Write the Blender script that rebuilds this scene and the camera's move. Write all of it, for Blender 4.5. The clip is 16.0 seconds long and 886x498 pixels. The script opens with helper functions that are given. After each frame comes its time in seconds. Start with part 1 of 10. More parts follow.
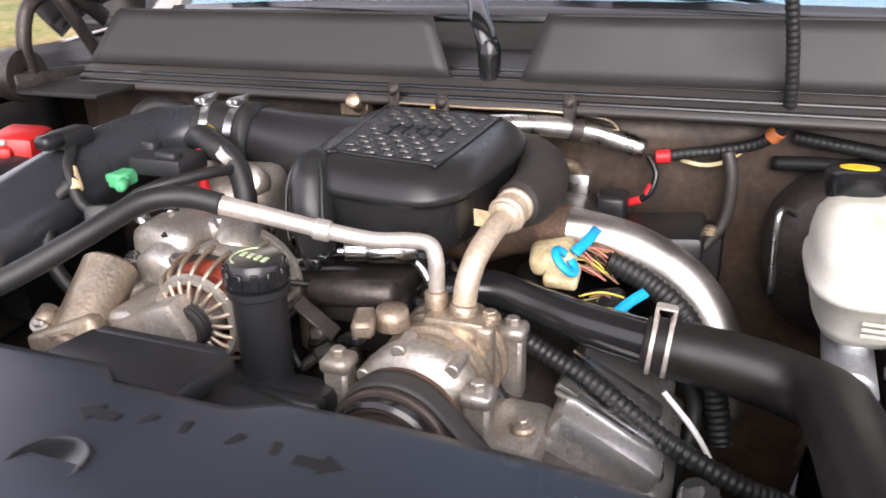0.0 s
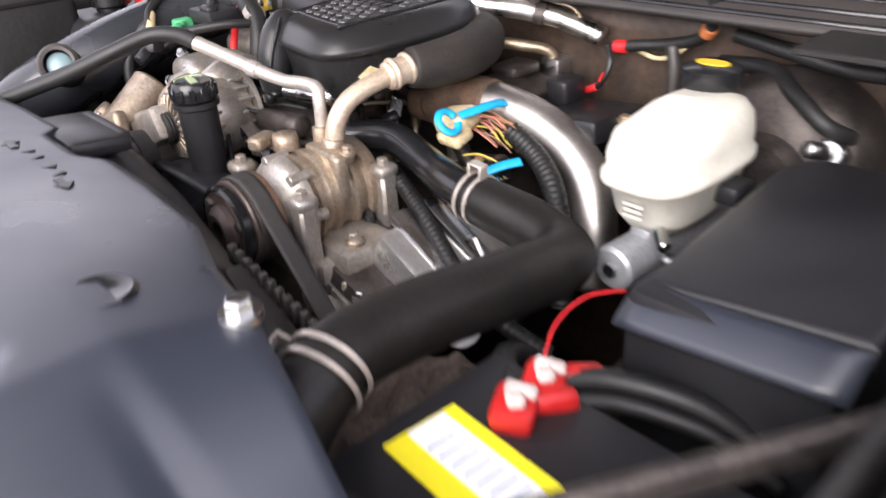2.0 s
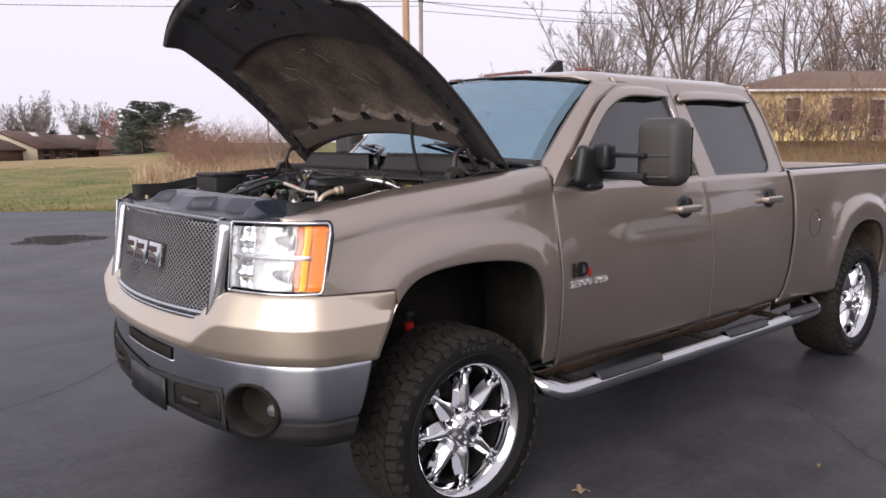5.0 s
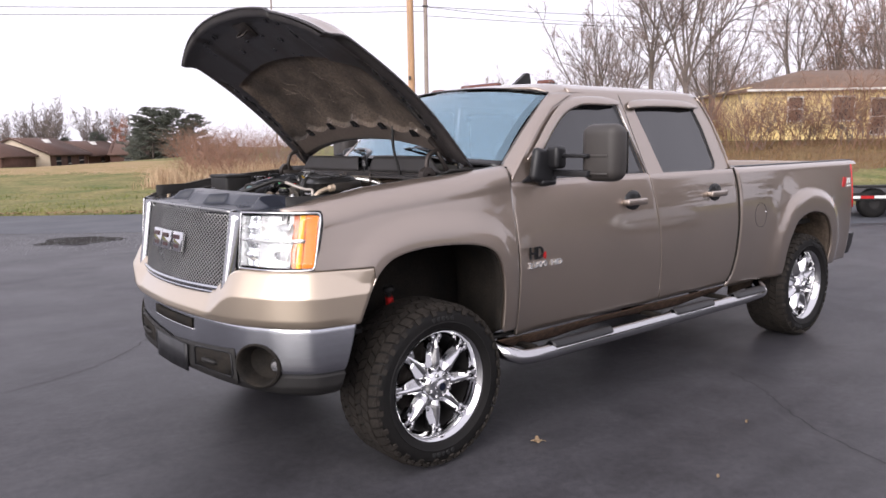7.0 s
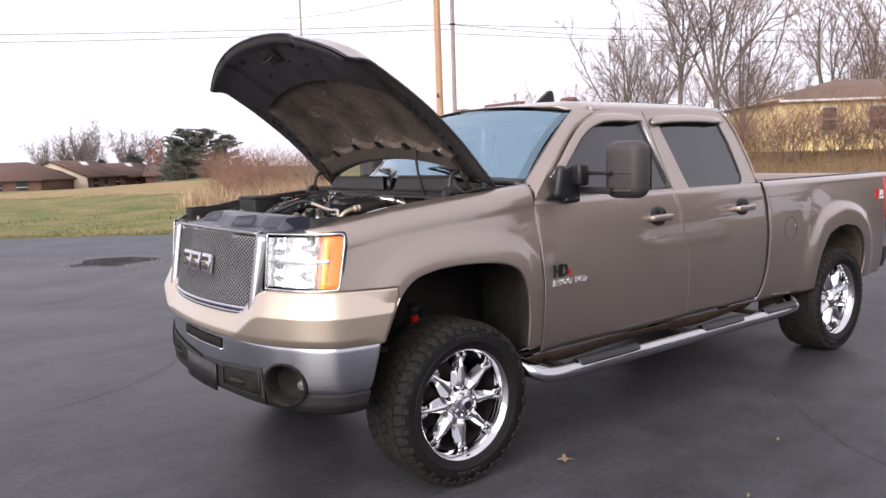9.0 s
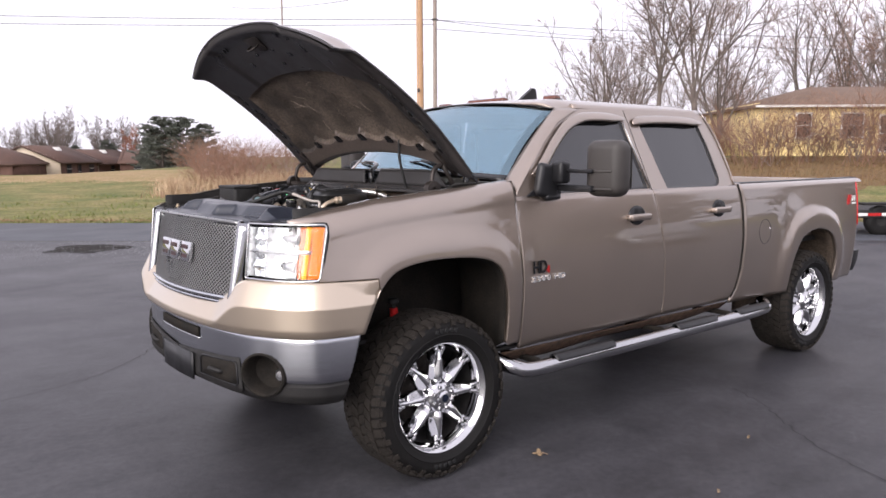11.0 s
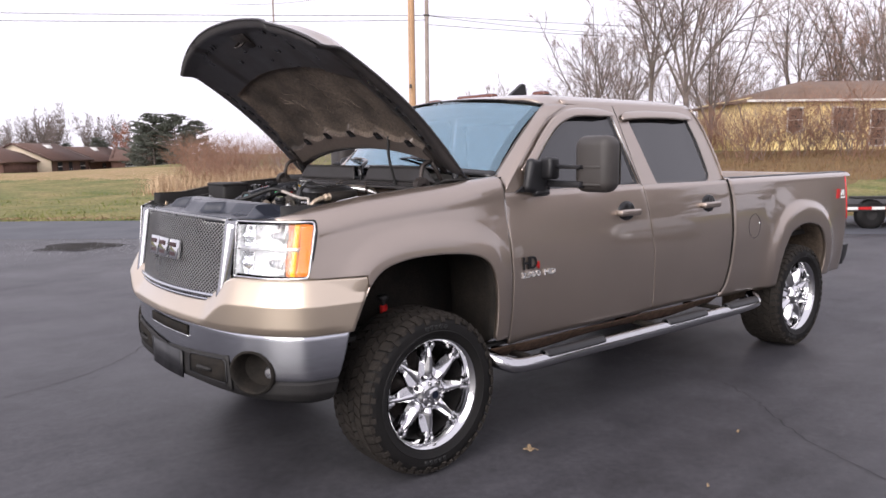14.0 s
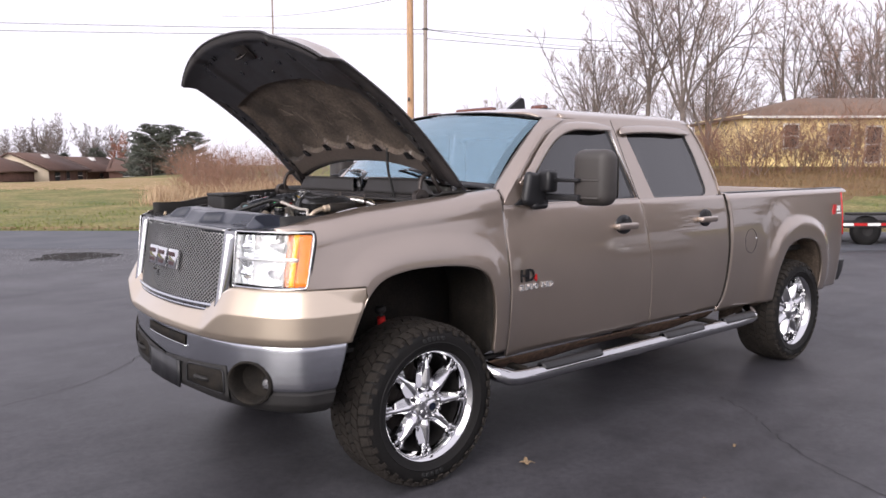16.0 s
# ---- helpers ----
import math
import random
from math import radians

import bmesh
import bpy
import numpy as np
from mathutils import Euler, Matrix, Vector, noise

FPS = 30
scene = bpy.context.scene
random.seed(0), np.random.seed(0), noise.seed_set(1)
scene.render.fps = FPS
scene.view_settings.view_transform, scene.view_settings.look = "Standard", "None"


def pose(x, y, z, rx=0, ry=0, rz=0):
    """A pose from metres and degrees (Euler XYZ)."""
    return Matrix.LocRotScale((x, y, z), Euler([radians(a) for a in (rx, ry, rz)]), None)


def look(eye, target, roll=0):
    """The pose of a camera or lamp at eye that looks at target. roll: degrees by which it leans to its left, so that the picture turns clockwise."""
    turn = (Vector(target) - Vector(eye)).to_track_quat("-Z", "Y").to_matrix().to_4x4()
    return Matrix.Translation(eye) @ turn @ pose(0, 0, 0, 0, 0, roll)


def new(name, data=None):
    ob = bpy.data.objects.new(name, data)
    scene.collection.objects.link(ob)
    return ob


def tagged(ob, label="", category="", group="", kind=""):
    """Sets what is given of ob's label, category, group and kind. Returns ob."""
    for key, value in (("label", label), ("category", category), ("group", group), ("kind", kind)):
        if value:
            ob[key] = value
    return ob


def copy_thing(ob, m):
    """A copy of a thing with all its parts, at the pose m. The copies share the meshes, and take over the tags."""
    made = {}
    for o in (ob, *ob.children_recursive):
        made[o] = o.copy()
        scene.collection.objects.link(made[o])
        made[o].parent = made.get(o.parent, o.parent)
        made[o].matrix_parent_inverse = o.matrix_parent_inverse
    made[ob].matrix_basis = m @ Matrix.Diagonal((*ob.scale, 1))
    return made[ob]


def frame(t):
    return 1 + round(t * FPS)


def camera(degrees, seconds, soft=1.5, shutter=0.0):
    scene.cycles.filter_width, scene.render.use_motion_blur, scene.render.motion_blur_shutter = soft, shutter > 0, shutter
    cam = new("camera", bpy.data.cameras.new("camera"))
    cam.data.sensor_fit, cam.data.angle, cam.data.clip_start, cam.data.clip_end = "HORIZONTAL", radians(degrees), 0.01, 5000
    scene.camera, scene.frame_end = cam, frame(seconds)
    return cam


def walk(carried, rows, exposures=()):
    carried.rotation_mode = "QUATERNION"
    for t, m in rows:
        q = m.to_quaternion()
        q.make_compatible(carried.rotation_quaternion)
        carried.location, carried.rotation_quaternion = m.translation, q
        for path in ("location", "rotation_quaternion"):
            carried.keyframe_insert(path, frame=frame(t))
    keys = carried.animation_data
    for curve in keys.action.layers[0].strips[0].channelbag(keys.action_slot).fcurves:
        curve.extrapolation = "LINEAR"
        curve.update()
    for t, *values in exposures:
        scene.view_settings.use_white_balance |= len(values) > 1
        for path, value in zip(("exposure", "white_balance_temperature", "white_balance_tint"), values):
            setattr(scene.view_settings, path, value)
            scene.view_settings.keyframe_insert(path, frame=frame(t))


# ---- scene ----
cam = camera(60.6, 16.0, soft=1.6, shutter=0.4)
PATH = [
    (0, (-0.8, -0.352, 1.684), (0.92, 0.306, 0.903), -1.5),
    (0.5, (-0.662, -0.485, 1.683), (0.844, 0.512, 0.825), -1.4),
    (1, (-0.53, -0.584, 1.694), (0.629, 0.709, 0.702), -1.0),
    (1.5, (-0.54, -0.705, 1.701), (0.54, 0.652, 0.705), -2.9),
    (2, (-0.666, -0.908, 1.671), (0.49, 0.406, 0.705), -3.7),
    (2.2, (-0.75, -1.024, 1.667), (0.475, 0.289, 0.786), -2.7),
    (2.5, (-0.878, -1.245, 1.66), (0.441, 0.084, 0.958), -3.9),
    (2.7, (-0.958, -1.439, 1.642), (0.392, -0.079, 1.068), -3.5),
    (3, (-1.07, -1.725, 1.635), (0.222, -0.293, 1.105), -2.1),
    (3.3, (-1.219, -1.989, 1.641), (-0.018, -0.45, 1.208), -4.4),
    (3.5, (-1.345, -2.159, 1.627), (-0.09, -0.663, 1.195), -3.3),
    (4, (-1.584, -2.564, 1.648), (-0.326, -1.057, 1.264), -2.6),
    (4.2, (-1.666, -2.731, 1.605), (-0.409, -1.214, 1.258), -2.3),
    (4.5, (-1.786, -2.963, 1.631), (-0.539, -1.445, 1.257), -0.6),
    (5, (-2.033, -3.252, 1.639), (-0.752, -1.743, 1.353), -0.3),
    (7.3, (-2.313, -3.874, 1.652), (-1.059, -2.342, 1.37), -1.1),
    (7.5, (-2.309, -3.875, 1.656), (-1.065, -2.335, 1.371), -1.2),
    (8, (-2.303, -3.886, 1.657), (-1.083, -2.325, 1.39), -1.4),
    (8.5, (-2.3, -3.893, 1.657), (-1.094, -2.316, 1.409), -1.6),
    (9, (-2.301, -3.899, 1.665), (-1.097, -2.32, 1.429), -1.8),
    (11.5, (-2.332, -3.899, 1.657), (-1.071, -2.368, 1.398), -0.1),
    (12, (-2.324, -3.905, 1.662), (-1.055, -2.384, 1.389), -0.4),
    (12.5, (-2.316, -3.902, 1.653), (-1.042, -2.385, 1.375), -0.4),
    (13, (-2.308, -3.906, 1.66), (-1.04, -2.386, 1.373), -0.5),
    (13.5, (-2.308, -3.917, 1.66), (-1.045, -2.392, 1.378), -0.5),
    (14, (-2.311, -3.91, 1.66), (-1.047, -2.382, 1.401), -0.5),
    (14.5, (-2.311, -3.907, 1.647), (-1.048, -2.374, 1.412), -0.6),
    (15, (-2.317, -3.915, 1.656), (-1.054, -2.381, 1.429), -0.3),
    (15.5, (-2.321, -3.913, 1.656), (-1.054, -2.383, 1.432), -0.1),
    (16, (-2.326, -3.915, 1.656), (-1.053, -2.39, 1.431), -0.0),
]
# the clip's camera opens up over the dark engine bay
EXPOSURES = [(t, e, 6380, 13) for t, e in ((0.0, 1.17), (0.5, 1.12), (1.0, 1.25), (1.5, 1.3), (2.2, 1.2), (2.6, 1.0), (3.0, 0.5), (3.5, -0.08), (4.0, -0.30), (5.0, -0.12), (7.5, 0.22), (10.0, 0.22), (16.0, 0.19))]
walk(cam, [(t, look(eye, target, roll)) for t, eye, target, roll in PATH], EXPOSURES)

# ---- helpers of this scene ----
def bm_from(verts, faces):
    bm = bmesh.new()
    vs = [bm.verts.new(v) for v in verts]
    for f in faces:
        if len(set(f)) > 2:
            try:
                bm.faces.new([vs[i] for i in f])
            except ValueError:
                pass
    return bm


def part(name, bm, material, parent=None, label="", sharp=38, solid=0.0, at=None):
    """Links a bmesh as one mesh object under a thing or a part."""
    for f in bm.faces:
        f.smooth = True
    lim = radians(sharp)
    for e in bm.edges:
        if len(e.link_faces) == 2 and e.calc_face_angle(0.0) > lim:
            e.smooth = False
    me = bpy.data.meshes.new(name)
    bm.to_mesh(me)
    bm.free()
    me.materials.append(material)
    ob = new(name, me)
    if parent:
        ob.parent = parent
    if at is not None:
        ob.matrix_basis = at
    if solid:
        m = ob.modifiers.new("thickness", "SOLIDIFY")
        m.thickness, m.offset = solid, -1
    if label:
        ob["label"] = label
    return ob


def share(name, ob, parent, m):
    """Another object on the same mesh."""
    o = new(name, ob.data)
    o.parent = parent
    o.matrix_basis = m
    return o


def empty(name, label, category, m=None, group="", kind=""):
    ob = new(name)
    ob.empty_display_size = 0.1
    if m is not None:
        ob.matrix_basis = m
    return tagged(ob, label, category, group, kind)


def add(bm, other):
    """Joins another bmesh into bm."""
    base = {}
    for v in other.verts:
        base[v] = bm.verts.new(v.co)
    for f in other.faces:
        try:
            bm.faces.new([base[v] for v in f.verts])
        except ValueError:
            pass
    other.free()
    return bm


def moved(bm, m):
    bmesh.ops.transform(bm, matrix=m, verts=bm.verts)
    return bm


def grid(fn, us, vs, close_u=False):
    """A sheet of quads: fn(u, v) gives a place."""
    us, vs = list(us), list(vs)
    verts = [fn(u, v) for u in us for v in vs]
    n, k = len(us), len(vs)
    faces = []
    for i in range(n if close_u else n - 1):
        for j in range(k - 1):
            a, b = i * k + j, ((i + 1) % n) * k + j
            faces.append((a, b, b + 1, a + 1))
    return bm_from(verts, faces)


def span(a, b, n):
    return [a + (b - a) * i / (n - 1) for i in range(n)]


def smooth_line(pts, per=6, closed=False):
    """Catmull-Rom through pts."""
    p = [Vector(q) for q in pts]
    out = []
    n = len(p)
    for i in range(n if closed else n - 1):
        if closed:
            a, b, c, d = p[i - 1], p[i], p[(i + 1) % n], p[(i + 2) % n]
        else:
            a, b, c, d = p[max(i - 1, 0)], p[i], p[i + 1], p[min(i + 2, n - 1)]
        for k in range(per):
            t = k / per
            out.append(0.5 * ((2 * b) + (c - a) * t + (2 * a - 5 * b + 4 * c - d) * t * t + (3 * b - a - 3 * c + d) * t ** 3))
    if not closed:
        out.append(p[-1])
    return out


def sweep(pts, r, seg=12, cap=True, per=6, flat=1.0, raw=False):
    """A tube along pts; r a number or one per point of pts."""
    line = [Vector(q) for q in pts] if raw else smooth_line(pts, per)
    n = len(line)
    if isinstance(r, (int, float)):
        rs = [r] * n
    else:
        rs = [float(q) for q in np.interp(np.linspace(0, 1, n), np.linspace(0, 1, len(r)), r)]
    verts, faces = [], []
    t0 = (line[1] - line[0]).normalized()
    nrm = t0.orthogonal().normalized()
    if abs(t0.z) < 0.9:
        nrm = (Vector((0, 0, 1)) - t0 * t0.z).normalized()
    prev = t0
    for i in range(n):
        t = (line[min(i + 1, n - 1)] - line[max(i - 1, 0)])
        t = t.normalized() if t.length > 1e-9 else prev
        q = prev.rotation_difference(t)
        nrm = (q @ nrm)
        nrm = (nrm - t * nrm.dot(t)).normalized()
        b = t.cross(nrm)
        prev = t
        for k in range(seg):
            a = 2 * math.pi * k / seg
            verts.append(line[i] + rs[i] * (math.cos(a) * nrm * flat + math.sin(a) * b))
    for i in range(n - 1):
        for k in range(seg):
            k2 = (k + 1) % seg
            faces.append((i * seg + k, i * seg + k2, (i + 1) * seg + k2, (i + 1) * seg + k))
    if cap:
        faces.append(tuple(range(seg))[::-1])
        faces.append(tuple((n - 1) * seg + k for k in range(seg)))
    return bm_from(verts, faces)


def loom(pts, r, pitch=0.008, seg=10):
    """A corrugated plastic conduit along pts."""
    line = smooth_line(pts, 14)
    ds = [0.0]
    for a, b in zip(line, line[1:]):
        ds.append(ds[-1] + (b - a).length)
    n = max(8, int(ds[-1] / pitch) * 4)
    out, rs = [], []
    for i in range(n + 1):
        d = ds[-1] * i / n
        out.append(Vector([float(np.interp(d, ds, [q[c] for q in line])) for c in range(3)]))
        rs.append(r * (1.0 if i % 4 in (0, 1) else 0.9))
    return sweep(out, rs, seg, raw=True)


def box(sx, sy, sz, bevel=0.0, seg=2, at=None):
    bm = bmesh.new()
    bmesh.ops.create_cube(bm, size=1.0)
    bmesh.ops.scale(bm, vec=(sx, sy, sz), verts=bm.verts)
    if bevel:
        bmesh.ops.bevel(bm, geom=bm.edges[:], offset=bevel, segments=seg, affect="EDGES", profile=0.5)
    if at is not None:
        moved(bm, at if isinstance(at, Matrix) else Matrix.Translation(at))
    return bm


def lathe(profile, seg=32, axis="Z", at=None, cap=False):
    """Turns (radius, height) pairs round an axis."""
    bm = grid(lambda u, v: (profile[v][0] * math.cos(u), profile[v][0] * math.sin(u), profile[v][1]),
              [2 * math.pi * k / seg for k in range(seg)], range(len(profile)), close_u=True)
    bmesh.ops.remove_doubles(bm, verts=bm.verts, dist=1e-6)
    if axis == "X":
        moved(bm, pose(0, 0, 0, 0, 90, 0))
    elif axis == "Y":
        moved(bm, pose(0, 0, 0, -90, 0, 0))
    if at is not None:
        moved(bm, at if isinstance(at, Matrix) else Matrix.Translation(at))
    return bm


def rod(a, b, r, seg=12, bevel=0.0):
    """A straight round bar with slightly rounded ends."""
    a, b = Vector(a), Vector(b)
    L = (b - a).length
    e = min(bevel or r * 0.2, L * 0.3)
    bm = lathe([(0, 0), (r - e, 0), (r, e), (r, L - e), (r - e, L), (0, L)], seg)
    q = Vector((0, 0, 1)).rotation_difference((b - a).normalized())
    return moved(bm, Matrix.Translation(a) @ q.to_matrix().to_4x4())


def hexbolt(at, d=(0, 0, 1), r=0.008, h=0.008, washer=True):
    bm = lathe([(0, h), (r * 0.8, h), (r, h * 0.85), (r, 0)], 6)
    if washer:
        add(bm, lathe([(0, 0.0025), (r * 1.5, 0.002), (r * 1.55, 0), (r * 1.55, -0.004), (0, -0.004)], 16))
    q = Vector((0, 0, 1)).rotation_difference(Vector(d).normalized())
    return moved(bm, Matrix.Translation(at) @ q.to_matrix().to_4x4())


def slab(outline, thick, bevel=0.0, seg=2):
    """A plate from a closed xy outline, from z = 0 up to thick."""
    bm = bmesh.new()
    f = bm.faces.new([bm.verts.new((x, y, 0)) for x, y in outline])
    if f.normal.z > 0 or f.calc_area() and (f.normal_update() or f.normal.z > 0):
        f.normal_flip()
    r = bmesh.ops.extrude_face_region(bm, geom=[f])
    bmesh.ops.translate(bm, vec=(0, 0, thick), verts=[g for g in r["geom"] if isinstance(g, bmesh.types.BMVert)])
    bmesh.ops.recalc_face_normals(bm, faces=bm.faces)
    if bevel:
        top = [e for e in bm.edges if all(v.co.z > thick * 0.5 for v in e.verts)]
        bmesh.ops.bevel(bm, geom=top, offset=bevel, segments=seg, affect="EDGES", profile=0.5)
    return bm


def lerp(a, b, t):
    return a + (b - a) * t


def sstep(a, b, x):
    t = min(1.0, max(0.0, (x - a) / (b - a)))
    return t * t * (3 - 2 * t)


def ring(outer, inner):
    """The band between two loops with equally many points."""
    n = len(outer)
    return bm_from(list(outer) + list(inner), [(i, (i + 1) % n, n + (i + 1) % n, n + i) for i in range(n)])


MIRROR = Matrix.Diagonal((1, -1, 1, 1))


def flipped(bm):
    """A mirrored copy across the plane y = 0."""
    o = bm.copy()
    bmesh.ops.transform(o, matrix=MIRROR, verts=o.verts)
    bmesh.ops.reverse_faces(o, faces=o.faces)
    return o

# ---- world and light: a bright overcast winter sky, low diffuse sun behind the viewer ----
world = bpy.data.worlds.new("overcast")
scene.world = world
world.use_nodes = True
wn, wl = world.node_tree.nodes, world.node_tree.links
wn.clear()
sky = wn.new("ShaderNodeTexSky")
sky.sky_type, sky.sun_disc = "NISHITA", False
sky.sun_elevation, sky.sun_rotation = radians(28), radians(248)
sky.air_density, sky.dust_density, sky.ozone_density = 1.2, 5.0, 1.0
sat = wn.new("ShaderNodeHueSaturation")
sat.inputs["Saturation"].default_value = 0.16
bg = wn.new("ShaderNodeBackground")
bg.inputs["Strength"].default_value = 0.138
out = wn.new("ShaderNodeOutputWorld")
cloud = wn.new("ShaderNodeMix")
cloud.data_type = "RGBA"
cloud.inputs[0].default_value = 0.86
cloud.inputs[7].default_value = (8.2, 7.85, 8.6, 1)
wl.new(sky.outputs[0], sat.inputs["Color"])
wl.new(sat.outputs[0], cloud.inputs[6])
wl.new(cloud.outputs[2], bg.inputs["Color"])
wl.new(bg.outputs[0], out.inputs["Surface"])

sun = new("sun", bpy.data.lights.new("sun", "SUN"))
sun.data.energy, sun.data.angle, sun.data.color = 2.7, radians(55), (1.0, 0.94, 0.885)
sun.matrix_basis = look((-9.0, -3.6, 5.2), (0, 0, 0))
scene.view_settings.exposure = 0.0


# ---- materials ----
def mat(name, color, rough=0.5, metal=0.0, vary=0.12, scale=6.0, fine=120.0, bump=0.15, coat=0.0, tint=None, rvary=0.1, spec=0.5, depth=0.002,
        trans=0.0, emit=0.0, objvary=0.0):
    """A surface with colour variation at two scales, uneven gloss and fine relief."""
    m = bpy.data.materials.new(name)
    m.use_nodes = True
    n, l = m.node_tree.nodes, m.node_tree.links
    b = n["Principled BSDF"]
    b.inputs["Roughness"].default_value = rough
    b.inputs["Metallic"].default_value = metal
    b.inputs["Coat Weight"].default_value = coat
    b.inputs["Coat Roughness"].default_value = 0.04
    b.inputs["Specular IOR Level"].default_value = spec
    b.inputs["Transmission Weight"].default_value = trans
    tc = n.new("ShaderNodeTexCoord")
    big, small = n.new("ShaderNodeTexNoise"), n.new("ShaderNodeTexNoise")
    big.inputs["Scale"].default_value, big.inputs["Detail"].default_value = scale, 5
    small.inputs["Scale"].default_value, small.inputs["Detail"].default_value = fine, 3
    for t in (big, small):
        l.new(tc.outputs["Object"], t.inputs["Vector"])
    ramp = n.new("ShaderNodeMapRange")
    ramp.inputs["From Min"].default_value, ramp.inputs["From Max"].default_value = 0.3, 0.7
    l.new(big.outputs["Fac"], ramp.inputs["Value"])
    mix = n.new("ShaderNodeMix")
    mix.data_type = "RGBA"
    c = Vector(color)
    t2 = Vector(tint) if tint else c * (1 + vary)
    t1 = c * (1 - vary) if not tint else c
    mix.inputs[6].default_value, mix.inputs[7].default_value = (*t1, 1), (*t2, 1)
    l.new(ramp.outputs[0], mix.inputs[0])
    mix2 = n.new("ShaderNodeMix")
    mix2.data_type, mix2.blend_type = "RGBA", "MULTIPLY"
    mix2.inputs[0].default_value = 1.0
    r2 = n.new("ShaderNodeMapRange")
    r2.inputs["From Min"].default_value, r2.inputs["From Max"].default_value = 0.25, 0.75
    r2.inputs["To Min"].default_value, r2.inputs["To Max"].default_value = 1 - vary, 1 + vary
    l.new(small.outputs["Fac"], r2.inputs["Value"])
    l.new(mix.outputs[2], mix2.inputs[6])
    l.new(r2.outputs[0], mix2.inputs[7])
    last = mix2.outputs[2]
    if objvary:
        oi = n.new("ShaderNodeObjectInfo")
        r3 = n.new("ShaderNodeMapRange")
        r3.inputs["To Min"].default_value, r3.inputs["To Max"].default_value = 1 - objvary, 1 + objvary
        l.new(oi.outputs["Random"], r3.inputs["Value"])
        mix3 = n.new("ShaderNodeMix")
        mix3.data_type, mix3.blend_type = "RGBA", "MULTIPLY"
        mix3.inputs[0].default_value = 1.0
        l.new(last, mix3.inputs[6])
        l.new(r3.outputs[0], mix3.inputs[7])
        last = mix3.outputs[2]
    l.new(last, b.inputs["Base Color"])
    rr = n.new("ShaderNodeMapRange")
    rr.inputs["From Min"].default_value, rr.inputs["From Max"].default_value = 0.3, 0.7
    rr.inputs["To Min"].default_value, rr.inputs["To Max"].default_value = max(0.02, rough - rvary), min(1, rough + rvary)
    l.new(big.outputs["Fac"], rr.inputs["Value"])
    l.new(rr.outputs[0], b.inputs["Roughness"])
    if bump:
        bp = n.new("ShaderNodeBump")
        bp.inputs["Strength"].default_value, bp.inputs["Distance"].default_value = bump, depth
        l.new(small.outputs["Fac"], bp.inputs["Height"])
        l.new(bp.outputs[0], b.inputs["Normal"])
    if emit:
        b.inputs["Emission Color"].default_value = (*color, 1)
        b.inputs["Emission Strength"].default_value = emit
    return m


PAINT = mat("brown_metallic_paint", (0.334, 0.272, 0.226), 0.40, 0.86, vary=0.03, scale=3, fine=900, bump=0.0, coat=1.0, rvary=0.02)
# lighter copy of the body paint, with the low sun's sheen in its colour
PAINT_SUNLIT = mat("sunlit_metallic_paint", (0.56, 0.462, 0.352), 0.34, 0.8, vary=0.03, scale=3, fine=900, bump=0.0, coat=1.0, rvary=0.02)
for m in (PAINT, PAINT_SUNLIT):
    m.node_tree.nodes["Principled BSDF"].inputs["Coat IOR"].default_value = 1.85
    m.node_tree.nodes["Principled BSDF"].inputs["Coat Roughness"].default_value = 0.02
CHROME = mat("chrome", (0.66, 0.66, 0.67), 0.07, 1.0, vary=0.02, scale=4, bump=0.0, rvary=0.03)
BUMPER = mat("satin_chrome", (0.53, 0.54, 0.57), 0.2, 1.0, vary=0.05, scale=5, bump=0.0, rvary=0.04)
PILLAR = mat("grille_chrome", (0.36, 0.36, 0.37), 0.07, 1.0, vary=0.03, scale=4, bump=0.0, rvary=0.03)
BADGE = mat("bright_badge", (0.80, 0.80, 0.80), 0.22, 0.75, vary=0.03, bump=0.0)
BOARD = mat("polished_tube", (0.50, 0.50, 0.51), 0.11, 1.0, vary=0.05, scale=5, bump=0.0, rvary=0.04)
SATIN = mat("brushed_metal", (0.55, 0.55, 0.55), 0.28, 1.0, vary=0.08, scale=12, fine=200, bump=0.05)
ALU = mat("cast_aluminium", (0.51, 0.485, 0.455), 0.45, 0.75, vary=0.2, scale=28, fine=260, bump=0.35, tint=(0.33, 0.285, 0.235), rvary=0.15)
ALU_DIRTY = mat("tarnished_aluminium", (0.46, 0.39, 0.31), 0.45, 0.75, vary=0.22, scale=22, fine=240, bump=0.35, tint=(0.25, 0.185, 0.13), rvary=0.15)
STEEL_DARK = mat("dark_steel", (0.07, 0.06, 0.055), 0.5, 0.7, vary=0.3, scale=30, fine=200, bump=0.2)
RUST = mat("rusty_iron", (0.13, 0.075, 0.045), 0.75, 0.2, vary=0.35, scale=25, fine=220, bump=0.4, tint=(0.06, 0.04, 0.03))
PLASTIC = mat("black_grained_plastic", (0.015, 0.015, 0.0165), 0.40, 0.0, vary=0.15, scale=8, fine=700, bump=0.12, depth=0.0006, spec=0.4)
PLASTIC_GREY = mat("weathered_dark_plastic", (0.042, 0.037, 0.034), 0.5, 0.0, vary=0.18, scale=7, fine=500, bump=0.15, depth=0.0008)
COWL_DARK = mat("cowl_panel_plastic", (0.027, 0.0245, 0.024), 0.55, 0.0, vary=0.18, scale=7, fine=500, bump=0.15, depth=0.0008)
COWL = mat("cowl_lip_plastic", (0.028, 0.0255, 0.025), 0.5, 0.0, vary=0.2, scale=7, fine=400, bump=0.15, depth=0.0008, tint=(0.042, 0.036, 0.032))
